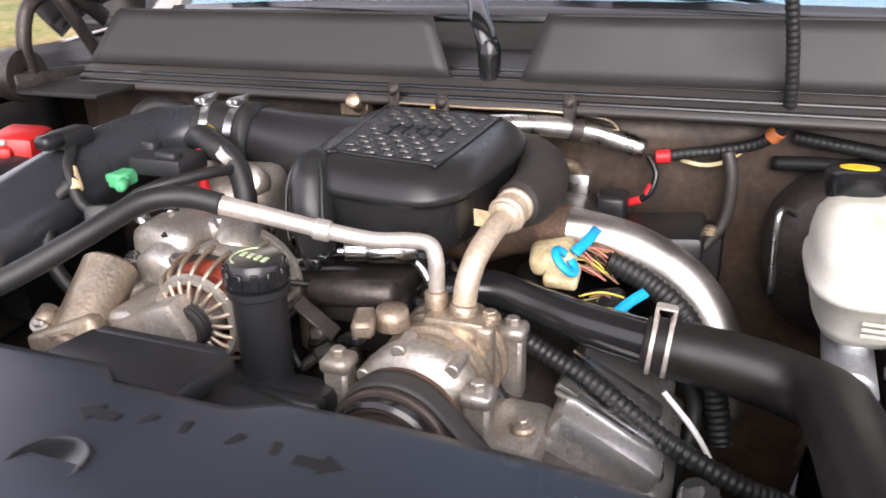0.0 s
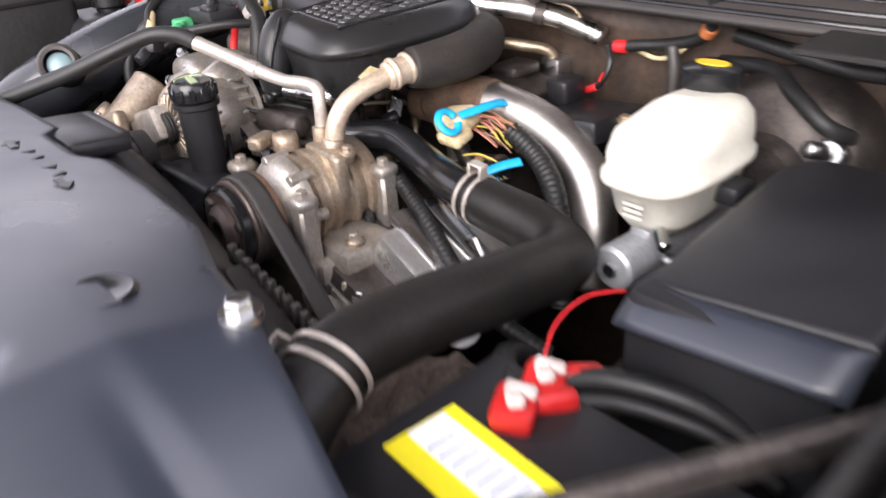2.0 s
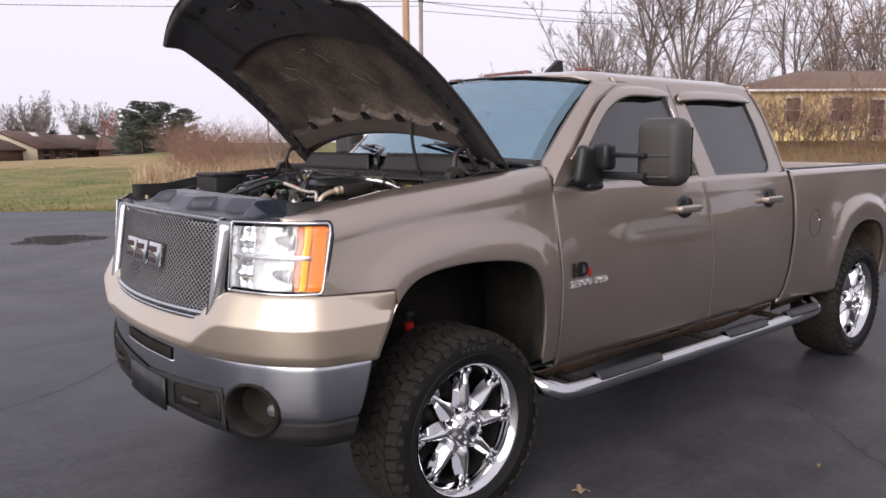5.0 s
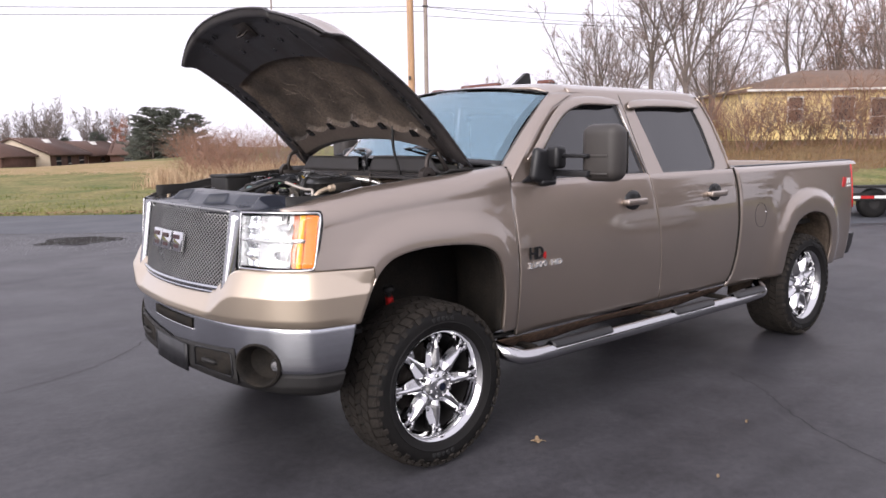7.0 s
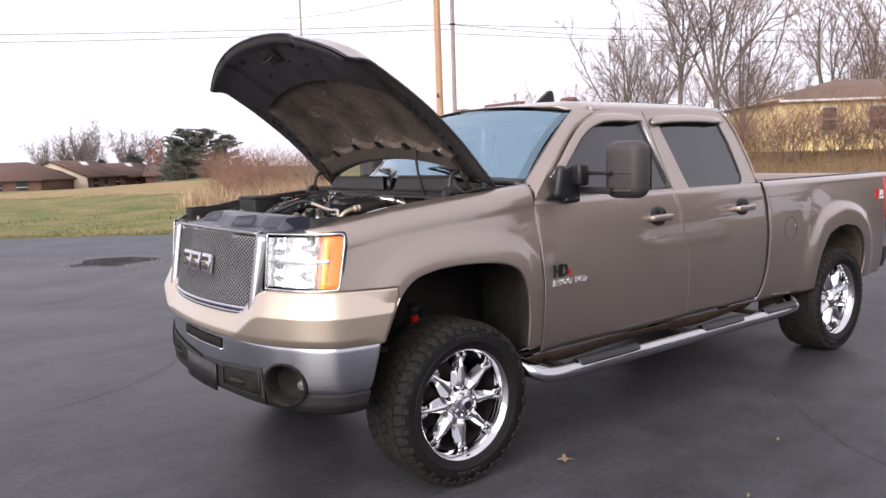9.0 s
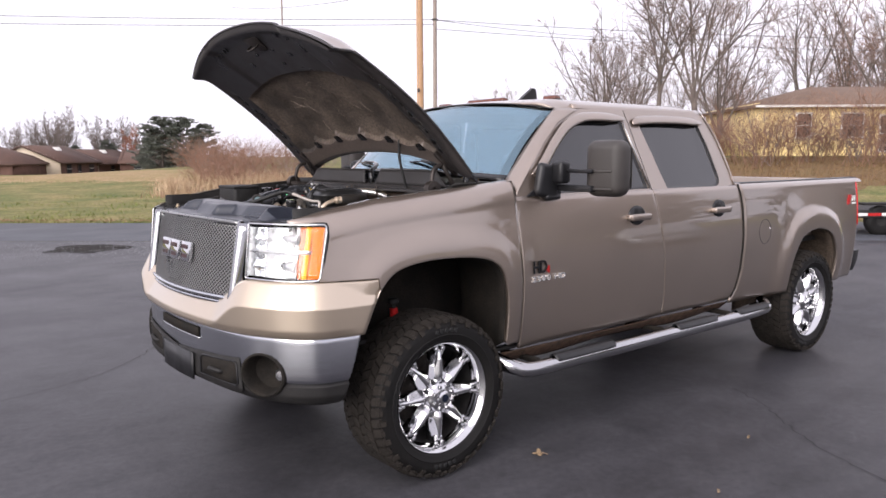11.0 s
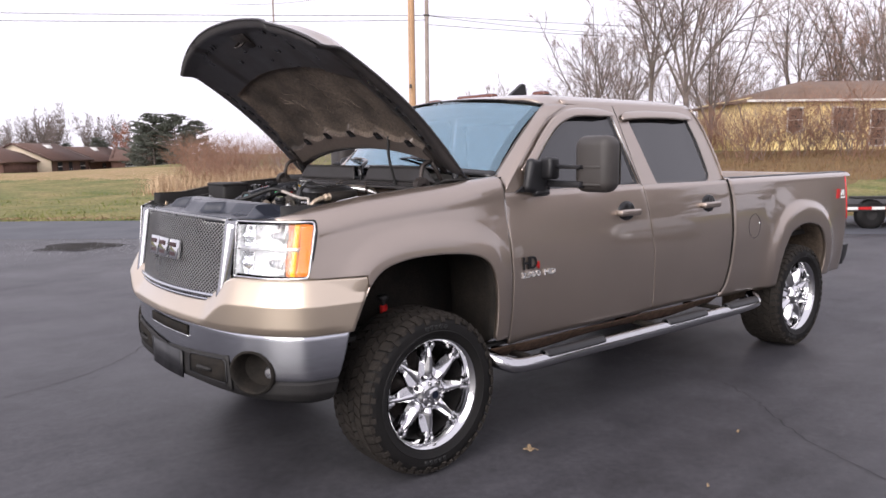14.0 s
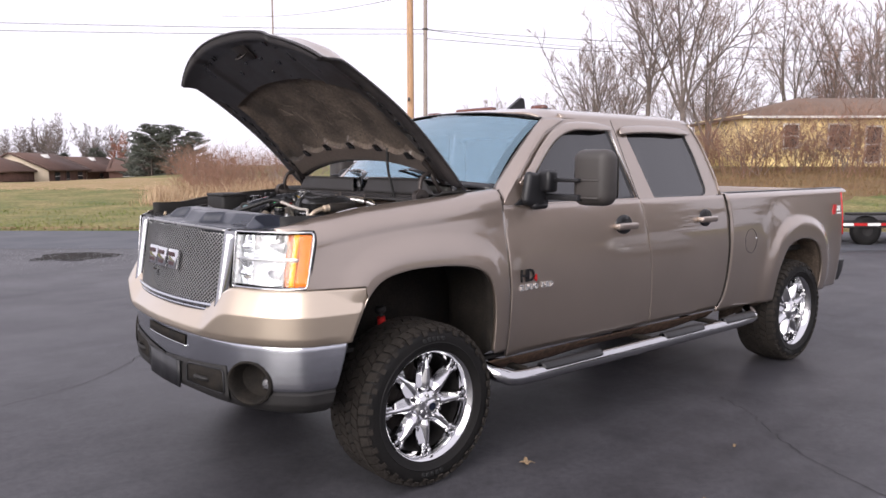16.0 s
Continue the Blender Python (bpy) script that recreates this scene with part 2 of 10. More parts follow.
COVER = mat("radiator_cover_plastic", (0.021, 0.025, 0.036), 0.33, 0.0, vary=0.12, scale=5, fine=900, bump=0.1, depth=0.0005, spec=0.75)
GLOSSBLACK = mat("gloss_black", (0.012, 0.012, 0.013), 0.2, 0.0, vary=0.1, bump=0.02)
RUBBER = mat("rubber_hose", (0.014, 0.014, 0.014), 0.48, 0.0, vary=0.2, scale=10, fine=300, bump=0.1, depth=0.0008, spec=0.4)
TYRE = mat("tyre_rubber", (0.0065, 0.0063, 0.0062), 0.62, 0.0, vary=0.25, scale=9, fine=180, bump=0.25, tint=(0.012, 0.011, 0.0105), spec=0.22)
TREAD = mat("dusty_tread", (0.017, 0.0145, 0.0122), 0.85, 0.0, vary=0.3, scale=14, fine=120, bump=0.4, tint=(0.031, 0.026, 0.022), spec=0.25)
LINER = mat("wheel_well_liner", (0.010, 0.0090, 0.008), 0.9, 0.0, vary=0.3, scale=9, fine=90, bump=0.3, tint=(0.026, 0.022, 0.018), spec=0.2)
WELL_MUD = mat("muddy_well", (0.050, 0.039, 0.031), 0.9, 0.0, vary=0.4, scale=9, fine=60, bump=0.6, tint=(0.11, 0.083, 0.062), spec=0.2)
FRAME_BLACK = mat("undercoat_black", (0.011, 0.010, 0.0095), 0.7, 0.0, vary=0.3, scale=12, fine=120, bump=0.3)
FIREWALL = mat("firewall_paint", (0.072, 0.047, 0.033), 0.5, 0.15, vary=0.35, scale=14, fine=90, bump=0.25, tint=(0.034, 0.024, 0.018))
INTERIOR = mat("dark_interior", (0.03, 0.028, 0.026), 0.8, 0.0, vary=0.2, bump=0.1)
RED_PLASTIC = mat("red_plastic", (0.46, 0.016, 0.016), 0.38, 0.0, vary=0.1, scale=20, bump=0.05)
RED_WIRE = mat("red_wire", (0.62, 0.02, 0.025), 0.4, 0.0, vary=0.1, bump=0.05)
GREEN_PLASTIC = mat("green_connector", (0.07, 0.34, 0.15), 0.45, 0.0, vary=0.12, bump=0.05)
YELLOW = mat("yellow_plastic", (0.75, 0.50, 0.03), 0.45, 0.0, vary=0.1, bump=0.05)
BLUE_TIE = mat("blue_strap", (0.01, 0.36, 0.70), 0.4, 0.0, vary=0.12, scale=30, bump=0.08)
CREAM = mat("cream_connector", (0.66, 0.57, 0.36), 0.5, 0.0, vary=0.22, scale=55, fine=200, bump=0.3, tint=(0.42, 0.31, 0.16))
FOIL = mat("foil_sleeve", (0.66, 0.645, 0.62), 0.33, 1.0, vary=0.12, scale=40, fine=170, bump=0.35, depth=0.0016)
POLISHED = mat("polished_pipe", (0.50, 0.475, 0.45), 0.40, 1.0, vary=0.1, scale=14, fine=160, bump=0.06, rvary=0.08)
LINE_PALE = mat("dull_bare_aluminium", (0.58, 0.54, 0.50), 0.42, 0.6, vary=0.14, scale=40, fine=200, bump=0.12, tint=(0.52, 0.46, 0.40))
LINE_WARM = mat("tan_stained_aluminium", (0.60, 0.49, 0.38), 0.48, 0.5, vary=0.2, scale=40, fine=200, bump=0.15, tint=(0.45, 0.36, 0.27))
BRASSY = mat("dull_brassy_pipe", (0.42, 0.34, 0.24), 0.42, 0.85, vary=0.2, scale=40, fine=200, bump=0.15)
WHITE_PLASTIC = mat("white_label", (0.78, 0.78, 0.76), 0.5, 0.0, vary=0.05, bump=0.03)
RESERVOIR = mat("translucent_white_plastic", (0.66, 0.645, 0.585), 0.45, 0.0, vary=0.07, scale=14, fine=150, bump=0.06, tint=(0.58, 0.555, 0.47))
BELT = mat("drive_belt_rubber", (0.034, 0.031, 0.029), 0.6, 0.0, vary=0.15, scale=30, bump=0.2)
AMBER = mat("amber_lens", (0.90, 0.20, 0.008), 0.12, 0.0, vary=0.08, scale=30, fine=90, bump=0.12, coat=0.6)
AMBER_BRIGHT = mat("amber_lens_bright", (1.0, 0.50, 0.015), 0.12, 0.0, vary=0.12, scale=40, fine=90, bump=0.15, coat=0.6)
AMBER_DEEP = mat("amber_lens_deep", (0.42, 0.09, 0.008), 0.18, 0.0, vary=0.2, scale=40, fine=90, bump=0.15, coat=0.6)
AMBER_DARK = mat("amber_lens_dark", (0.115, 0.032, 0.018), 0.2, 0.0, vary=0.1, bump=0.05, coat=0.5)
REFLECTOR = mat("lamp_reflector", (0.90, 0.91, 0.92), 0.22, 1.0, vary=0.03, scale=30, bump=0.0)
LAMPWHITE = mat("lamp_housing_silver", (0.80, 0.81, 0.82), 0.3, 0.3, vary=0.08, scale=25, bump=0.05)
RED_LENS = mat("red_lens", (0.45, 0.012, 0.012), 0.15, 0.0, vary=0.1, bump=0.05, coat=0.6)
WIRE_MIX = [mat("wire_" + nm, c, 0.45, 0.0, vary=0.1, bump=0.05) for nm, c in
            (("yellow", (0.55, 0.46, 0.08)), ("pink", (0.50, 0.19, 0.15)), ("tan", (0.50, 0.37, 0.22)), ("olive", (0.30, 0.32, 0.09)), ("brown", (0.22, 0.12, 0.07)))]


def glass(name, color, rough=0.02, weight=1.0, alpha=1.0):
    m = bpy.data.materials.new(name)
    m.use_nodes = True
    b = m.node_tree.nodes["Principled BSDF"]
    b.inputs["Base Color"].default_value = (*color, 1)
    b.inputs["Roughness"].default_value = rough
    b.inputs["Transmission Weight"].default_value = weight
    b.inputs["IOR"].default_value = 1.45
    return m


GLASS_CLEAR = glass("clear_lens", (0.97, 0.98, 0.99))
GLASS_WS = glass("windshield_glass", (0.55, 0.72, 0.85))
GLASS_WS.node_tree.nodes["Principled BSDF"].inputs["IOR"].default_value = 3.3
GLASS_WS.node_tree.nodes["Principled BSDF"].inputs["Specular Tint"].default_value = (0.60, 0.86, 1.0, 1)
GLASS_TINT = mat("black_tinted_glass", (0.012, 0.013, 0.015), 0.03, 0.0, vary=0.02, bump=0.0, rvary=0.01, spec=0.7, coat=0.3)

# ---- ground: the lot's edge runs square to "ahead"; spot(ahead, side) gives a place seen from the front of the truck ----
AHEAD, RIGHT, STAND = Vector((0.6525, 0.7578, 0)), Vector((0.7578, -0.6525, 0)), Vector((-2.25, -3.79, 0))


def spot(ahead, side, z=0.0):
    return STAND + AHEAD * ahead + RIGHT * side + Vector((0, 0, z))


EDGE = 18.15


def rise(a, s):
    """Height of the land: level by the lot, falling a little far left, climbing to the right."""
    d = max(0.0, a - EDGE)
    z = -0.9 * sstep(45, 110, a) * (1 - sstep(-30, 0, s)) + 1.45 * sstep(30, 90, a) * (1 - 0.6 * sstep(75, 120, a)) * math.exp(-((s + 20) / 12.5) ** 2)
    z += 1.15 * sstep(2, 24, d) * sstep(2, 16, s) + 0.008 * d * sstep(0, 20, s)
    return z


ASPHALT = mat("sealed_asphalt", (0.0410, 0.0400, 0.0450), 0.46, 0.0, vary=0.32, scale=0.55, fine=150, bump=0.3, depth=0.004, tint=(0.0600, 0.0585, 0.0650), rvary=0.10, spec=0.16)


def worn_tone(m, lo=0.80, hi=1.25):
    """Blotches and long faint streaks of dust and wear over a paved surface."""
    n, l = m.node_tree.nodes, m.node_tree.links
    b = n["Principled BSDF"]
    src = b.inputs["Base Color"].links[0].from_socket
    tc = n.new("ShaderNodeTexCoord")
    for scale, stretch, a, c in ((2.6, (1, 1, 1), lo, hi), (1.3, (0.22, 2.6, 1), 0.86, 1.2), (22.0, (1, 1, 1), 0.8, 1.22)):
        mp, nz, rg, mx = n.new("ShaderNodeMapping"), n.new("ShaderNodeTexNoise"), n.new("ShaderNodeMapRange"), n.new("ShaderNodeMix")
        mp.inputs["Scale"].default_value = stretch
        mp.inputs["Rotation"].default_value = (0, 0, 0.6)
        nz.inputs["Scale"].default_value, nz.inputs["Detail"].default_value, nz.inputs["Roughness"].default_value = scale, 7, 0.62
        rg.inputs["From Min"].default_value, rg.inputs["From Max"].default_value = 0.32, 0.70
        rg.inputs["To Min"].default_value, rg.inputs["To Max"].default_value = a, c
        mx.data_type, mx.blend_type = "RGBA", "MULTIPLY"
        mx.inputs[0].default_value = 1.0
        l.new(tc.outputs["Object"], mp.inputs["Vector"])
        l.new(mp.outputs[0], nz.inputs["Vector"])
        l.new(nz.outputs["Fac"], rg.inputs["Value"])
        l.new(src, mx.inputs[6])
        l.new(rg.outputs[0], mx.inputs[7])
        src = mx.outputs[2]
    l.new(src, b.inputs["Base Color"])


worn_tone(ASPHALT)
ROAD = mat("smooth_asphalt", (0.058, 0.062, 0.073), 0.66, 0.0, vary=0.07, scale=0.8, fine=150, bump=0.25, depth=0.003)
PATCH = mat("rough_patch", (0.012, 0.0115, 0.011), 0.95, 0.0, vary=0.45, scale=5, fine=40, bump=0.8, depth=0.01, tint=(0.040, 0.036, 0.032), spec=0.1)
CRACK = mat("crack_shadow", (0.019, 0.018, 0.018), 0.9, 0.0, vary=0.3, bump=0.3)
GRASS = mat("winter_grass", (0.098, 0.124, 0.042), 0.95, 0.0, vary=0.45, scale=0.5, fine=7, bump=0.8, depth=0.05, tint=(0.262, 0.215, 0.105), spec=0.1)
STRAW = mat("straw_grass", (0.58, 0.45, 0.30), 0.9, 0.0, vary=0.25, scale=1.5, fine=12, bump=0.2, tint=(0.36, 0.245, 0.155), spec=0.1)
GRASSBLADE = mat("grass_blade", (0.10, 0.15, 0.030), 0.9, 0.0, vary=0.3, scale=0.7, fine=5, bump=0.0, tint=(0.30, 0.27, 0.12), spec=0.1)

pavement = tagged(part("pavement", grid(lambda a, s: spot(a, s, 0.0), span(-45, 14.3, 40), span(-60, 60, 60)), ASPHALT), "dark sealed asphalt lot with fine cracks", "asphalt", kind="structure")
road = tagged(part("road", grid(lambda a, s: spot(a, s, 0.004 + 0.012 * sstep(14.3, 15.2, a)), [14.3, 14.6, 15.2, 16.5, EDGE], span(-60, 60, 40)), ROAD), "smooth grey-blue asphalt road strip", "road", kind="structure")
ga = [-900, -300, -100, -45.2, -44.9] + [-20, 0, 10, 15, EDGE - 0.05, EDGE + 0.03] + span(18.6, 60, 70) + [64, 70, 78, 88, 100, 115, 135, 160, 220, 400, 900]
gs = [-900, -300, -140, -100, -80] + span(-64, 64, 97) + [80, 100, 140, 300, 900]


def ground_fn(a, s):
    under_lot = -45 < a < EDGE and -60 < s < 60
    wob = 0.05 * noise.noise((a * 0.35, s * 0.35, 0)) + 0.02 * noise.noise((a * 1.7, s * 1.7, 3))
    if a > EDGE:
        wob += 0.03
    return spot(a + (0.06 * noise.noise((s * 1.3, 0, 0)) if abs(a - EDGE) < 0.06 else 0), s, rise(a, s) + (-0.06 if under_lot else wob))


tagged(part("ground", grid(ground_fn, ga, gs), GRASS), "patchy green and straw-coloured winter grass", "grass", kind="structure")
# turf along the road edge and over the near lawn
rnd = random.Random(3)
vs, fs = [], []
for k in range(15000):
    a = EDGE + 0.02 + 13 * rnd.random() ** 2.0
    s = rnd.uniform(-16, 20)
    h = rnd.uniform(0.03, 0.085) * (1.3 if noise.noise((a * 0.5, s * 0.5, 2)) > 0 else 0.7)
    w = rnd.uniform(0.008, 0.02)
    p = spot(a, s, rise(a, s) + 0.02)
    th = rnd.uniform(0, 6.28)
    d = Vector((math.cos(th), math.sin(th), 0)) * w
    n0 = len(vs)
    vs += [p - d, p + d, p + Vector((rnd.uniform(-0.05, 0.05), rnd.uniform(-0.05, 0.05), h))]
    fs.append((n0, n0 + 1, n0 + 2))
tagged(part("lawn_turf", bm_from(vs, fs), GRASSBLADE), "short patchy winter turf beside the road", "grass", kind="stuff")


# cracks in the asphalt
def crack(pts, w, parent):
    line = smooth_line([(x, y, 0) for x, y in pts], 14)
    r = random.Random(int(abs(pts[0][0]) * 1000))
    off = [Vector((r.uniform(-1, 1), r.uniform(-1, 1), 0)) * 0.016 for _ in line]
    def fn(i, t):
        d = (line[min(i + 1, len(line) - 1)] - line[max(i - 1, 0)]).normalized()
        sd = Vector((-d.y, d.x, 0))
        return line[i] + off[i] + sd * t * w * (0.35 + 0.65 * abs(math.sin(i * 1.7))) + Vector((0, 0, 0.004))
    part("crack", grid(fn, range(len(line)), [-1, 1]), CRACK, parent, "thin crack")


crack([(-2.3, 1.62), (-1.47, 1.88), (-1.01, 2.02), (-0.55, 2.32), (-0.28, 2.62), (0.1, 3.2), (0.3, 4.3)], 0.0035, pavement)
crack([(2.55, -1.15), (2.37, -1.48), (2.04, -1.87), (1.73, -2.45), (1.60, -3.2)], 0.0035, pavement)
crack([(6.4, 0.6), (6.17, -0.18), (6.11, -0.67), (5.7, -1.6), (5.9, -2.6)], 0.0035, pavement)
crack([(0.55, -2.1), (0.25, -1.72), (-0.1, -1.55), (-0.35, -1.2)], 0.0025, pavement)
crack([(-3.5, 5.6), (-2.0, 6.3), (-0.6, 6.6), (0.9, 7.3), (2.2, 7.2)], 0.0035, pavement)
crack([(-1.6, 4.4), (-0.8, 4.9), (0.4, 5.0), (1.4, 5.4)], 0.0025, pavement)
blob = [(math.cos(a) * (0.66 + 0.10 * math.sin(3 * a + 1) + 0.05 * math.sin(7 * a)), math.sin(a) * (0.72 + 0.12 * math.cos(2 * a) + 0.06 * math.sin(5 * a))) for a in span(0, 2 * math.pi, 40)[:-1]]
c0 = spot(13.15, -6.75)
patch_bm = bm_from([(c0.x + RIGHT.x * p + AHEAD.x * q, c0.y + RIGHT.y * p + AHEAD.y * q, 0.008 + 0.004 * noise.noise((p * 9, q * 9, 0))) for p, q in blob] + [(c0.x, c0.y, 0.016)], [(i, (i + 1) % 39, 39) for i in range(39)])
part("rough_patch", patch_bm, PATCH, pavement, "dark crumbled patch in the asphalt")
rnd = random.Random(8)
vs, fs = [], []
for k in range(2600):
    a, s = 13.0 + rnd.gauss(0, 0.75), -6.6 + rnd.gauss(0, 1.5)
    p = spot(a, s, 0.004)
    r = rnd.uniform(0.005, 0.022)
    n0 = len(vs)
    vs += [p + Vector((r * math.cos(t), r * math.sin(t), 0)) for t in (0, 1.6, 3.1, 4.7)] + [p + Vector((0, 0, r * 0.8))]
    fs += [(n0 + i, n0 + (i + 1) % 4, n0 + 4) for i in range(4)]
tagged(part("gravel", bm_from(vs, fs), mat("grey_gravel", (0.17, 0.17, 0.18), 0.9, vary=0.3, scale=20, bump=0.2)), "loose grey gravel beside the patch", "gravel", kind="stuff")
# brown leaves blown against the road's edge
vs, fs = [], []
for k in range(5200):
    a, s = EDGE + 0.10 + abs(rnd.gauss(0, 0.22)), rnd.uniform(-17, 22)
    p = spot(a, s, rise(a, s) + 0.045 + rnd.uniform(0, 0.03))
    r, th = rnd.uniform(0.018, 0.045), rnd.uniform(0, 6.28)
    n0 = len(vs)
    vs += [p + Vector((r * math.cos(th + t), r * math.sin(th + t), rnd.uniform(-0.012, 0.02))) for t in (0, 1.9, 3.9)]
    fs.append((n0, n0 + 1, n0 + 2))
tagged(part("leaf_drift", bm_from(vs, fs), mat("russet_leaves", (0.22, 0.115, 0.055), 0.85, vary=0.4, scale=30, bump=0.0, tint=(0.30, 0.20, 0.11))), "brown leaves blown against the grass edge", "leaves", kind="stuff")


# fallen leaves
def leaf(at, size, turn):
    n = 30
    pts = []
    for i in range(n):
        a = 2 * math.pi * i / n
        r = size * (0.42 + 0.58 * abs(math.cos(2.5 * a)) ** 1.6) * (0.7 + 0.3 * math.cos(a))
        pts.append((r * math.cos(a), r * math.sin(a), 0.012 + 0.010 * math.sin(3 * a) + 0.25 * r * abs(math.sin(a))))
    bm = bm_from(pts + [(0, 0, 0.006)], [(i, (i + 1) % n, n) for i in range(n)])
    lf = part("fallen_leaf", bm, mat("dry_leaf", (0.33, 0.235, 0.14), 0.7, vary=0.25, scale=60, bump=0.2) if "dry_leaf" not in bpy.data.materials else bpy.data.materials["dry_leaf"], solid=0.0015, at=Matrix.Translation(at) @ pose(0, 0, 0, 0, 0, turn))
    tagged(lf, "small dry tan leaf lying on the asphalt", "leaf", "fallen leaves")
    stem = part("stem", sweep([(-0.2 * size, 0, 0.01), (-0.6 * size, 0.05 * size, 0.014), (-0.9 * size, 0.12 * size, 0.008)], 0.0018, 5), bpy.data.materials["dry_leaf"], lf)


leaf((0.62, -1.115, 0.001), 0.046, 140)
leaf((1.73, -1.72, 0.001), 0.011, 20)
leaf((2.3, -2.35, 0.001), 0.009, 200)
leaf((0.95, -2.0, 0.001), 0.008, 80)

# a mown strip of dry tan grass across the lawn
DRYGRASS = mat("dry_tan_grass", (0.33, 0.235, 0.135), 0.95, 0.0, vary=0.25, scale=0.5, fine=6, bump=0.8, depth=0.04, tint=(0.26, 0.21, 0.10), spec=0.1)


def strip_fn(s, v):
    a = lerp(42 + 2.2 * noise.noise((s * 0.16, 0, 4)) + 0.8 * noise.noise((s * 0.9, 0, 9)), 60 + 2.5 * noise.noise((s * 0.13, 3, 0)), v)
    return spot(a, s * a / 50, ground_fn(a, s * a / 50).z - 0.03 + 0.07 * min(1.0, 6 * min(v, 1 - v)))


tagged(part("dry_grass_strip", grid(strip_fn, span(-46, -8, 120), span(0, 1, 14)), DRYGRASS), "strip of dry tan grass across the lawn", "grass", kind="structure")

# brown leaf litter under the brush before the yellow house
LITTER = mat("brown_leaf_litter", (0.150, 0.090, 0.052), 0.95, 0.0, vary=0.3, scale=0.7, fine=7, bump=0.8, depth=0.04, tint=(0.19, 0.14, 0.07), spec=0.1)


def litter_fn(s, v):
    a = lerp(26 + 2.5 * noise.noise((s * 0.2, 1, 4)) + 0.9 * noise.noise((s * 0.9, 0, 2)), 46, v)
    return spot(a, s * a / 40, ground_fn(a, s * a / 40).z - 0.03 + 0.07 * min(1.0, 6 * min(v, 1 - v)))


tagged(part("leaf_litter", grid(litter_fn, span(9, 30, 90), span(0, 1, 24)), LITTER), "brown leaf litter and dead grass under brush", "leaf litter", kind="structure")

# ---- the pickup truck: front axle at x = 0, driver's side towards -y, front towards -x ----
truck = empty("pickup_truck", "lifted brown metallic crew-cab pickup truck parked with its hood open", "pickup truck")
AX_F, AX_R, TYRE_R = 0.033, 3.972, 0.425
BELT_Z, ROOF_Z, SILL_Z = 1.425, 1.985, 0.585

ARCH_F = smooth_line([(-0.462, 0.84), (-0.405, 0.97), (-0.35, 1.06), (-0.26, 1.12), (-0.09, 1.148), (0.13, 1.145), (0.30, 1.12), (0.40, 1.065), (0.45, 0.96), (0.468, 0.81), (0.468, 0.64)], 6)
ARCH_R = smooth_line([(3.555, 0.557), (3.565, 0.74), (3.62, 0.88), (3.73, 1.00), (3.96, 1.045), (4.20, 1.00), (4.32, 0.88), (4.37, 0.74), (4.37, 0.557)], 6)


def arch_z(line, x):
    xs, zs = [p[0] for p in line], [p[1] for p in line]
    return float(np.interp(x, xs, zs))


def arch_far(line, x, z):
    return min(math.hypot(x - p[0], z - p[1]) for p in line)


def fender_top(x):
    """Height of the fender's crown along the truck."""
    return float(np.interp(x, [-0.78, -0.57, -0.33, -0.06, 0.23, 0.45, 0.62], [1.352, 1.405, 1.445, 1.468, 1.488, 1.507, 1.522]))


def flare(x, z):
    """How far the flank swells out round the wheel arches."""
    y = 0.0
    for line in (ARCH_F, ARCH_R):
        d = arch_far(line, x, z)
        if line is ARCH_F:
            y += 0.018 * (1 - sstep(0.03, 0.17, d)) + 0.022 * (1 - sstep(0.05, 0.32, d))
        else:
            y += 0.026 * (1 - sstep(0.10, 0.20, d)) + 0.020 * (1 - sstep(0.05, 0.38, d))
    return y


# the flank's upright profile, rounded so that reflections flow over it
FLANK_Z = np.linspace(0.40, 1.60, 241)
FLANK_Y = np.interp(FLANK_Z, [0.40, 0.58, 0.64, 0.80, 0.95, 1.05, 1.145, 1.22, 1.34, 1.43, 1.60], [0.915, 0.953, 0.967, 0.985, 0.994, 0.995, 0.990, 0.984, 0.970, 0.953, 0.905])
for _ in range(3):
    FLANK_Y = np.convolve(np.pad(FLANK_Y, 8, mode="reflect", reflect_type="odd"), np.ones(17) / 17, "valid")


def flank(z):
    return float(np.interp(z, FLANK_Z, FLANK_Y))


def side_y(x, z):
    """How far the painted flank stands out from the middle plane."""
    y = flank(z)
    y += flare(x, z)
    if x < -0.3:
        y -= 0.50 * (-(x + 0.3)) ** 2.4
    return y


def panel(xs, zlow, ztop, rows=26):
    """A side panel between two edges, driver's side."""
    def fn(x, v):
        z = lerp(ztop(x), zlow(x), v)
        return (x, -side_y(x, z), z)
    return grid(fn, xs, span(0, 1, rows))


def both(name, bm, material, label="", **kw):
    o = flipped(bm)
    part(name, bm, material, truck, label, **kw)
    part(name, o, material, truck, label, **kw)


# plan of the headlight, from beside the grille round to the fender, at the foot of the lamp
LAMP_PLAN = smooth_line([(-0.857, 0.648), (-0.815, 0.745), (-0.765, 0.835), (-0.705, 0.906), (-0.642, 0.951)], 8)


def lamp_plan(u, z):
    i = u * (len(LAMP_PLAN) - 1)
    k = min(int(i), len(LAMP_PLAN) - 2)
    p = LAMP_PLAN[k].lerp(LAMP_PLAN[k + 1], i - k)
    return p.x + lerp(0.10, 0.185, u) * (z - 1.09), p.y


# front fender: its crown rolls over to the hood gap, and a horn runs forward above the headlight
HORN_Z, HORN_X = 1.350, -0.60


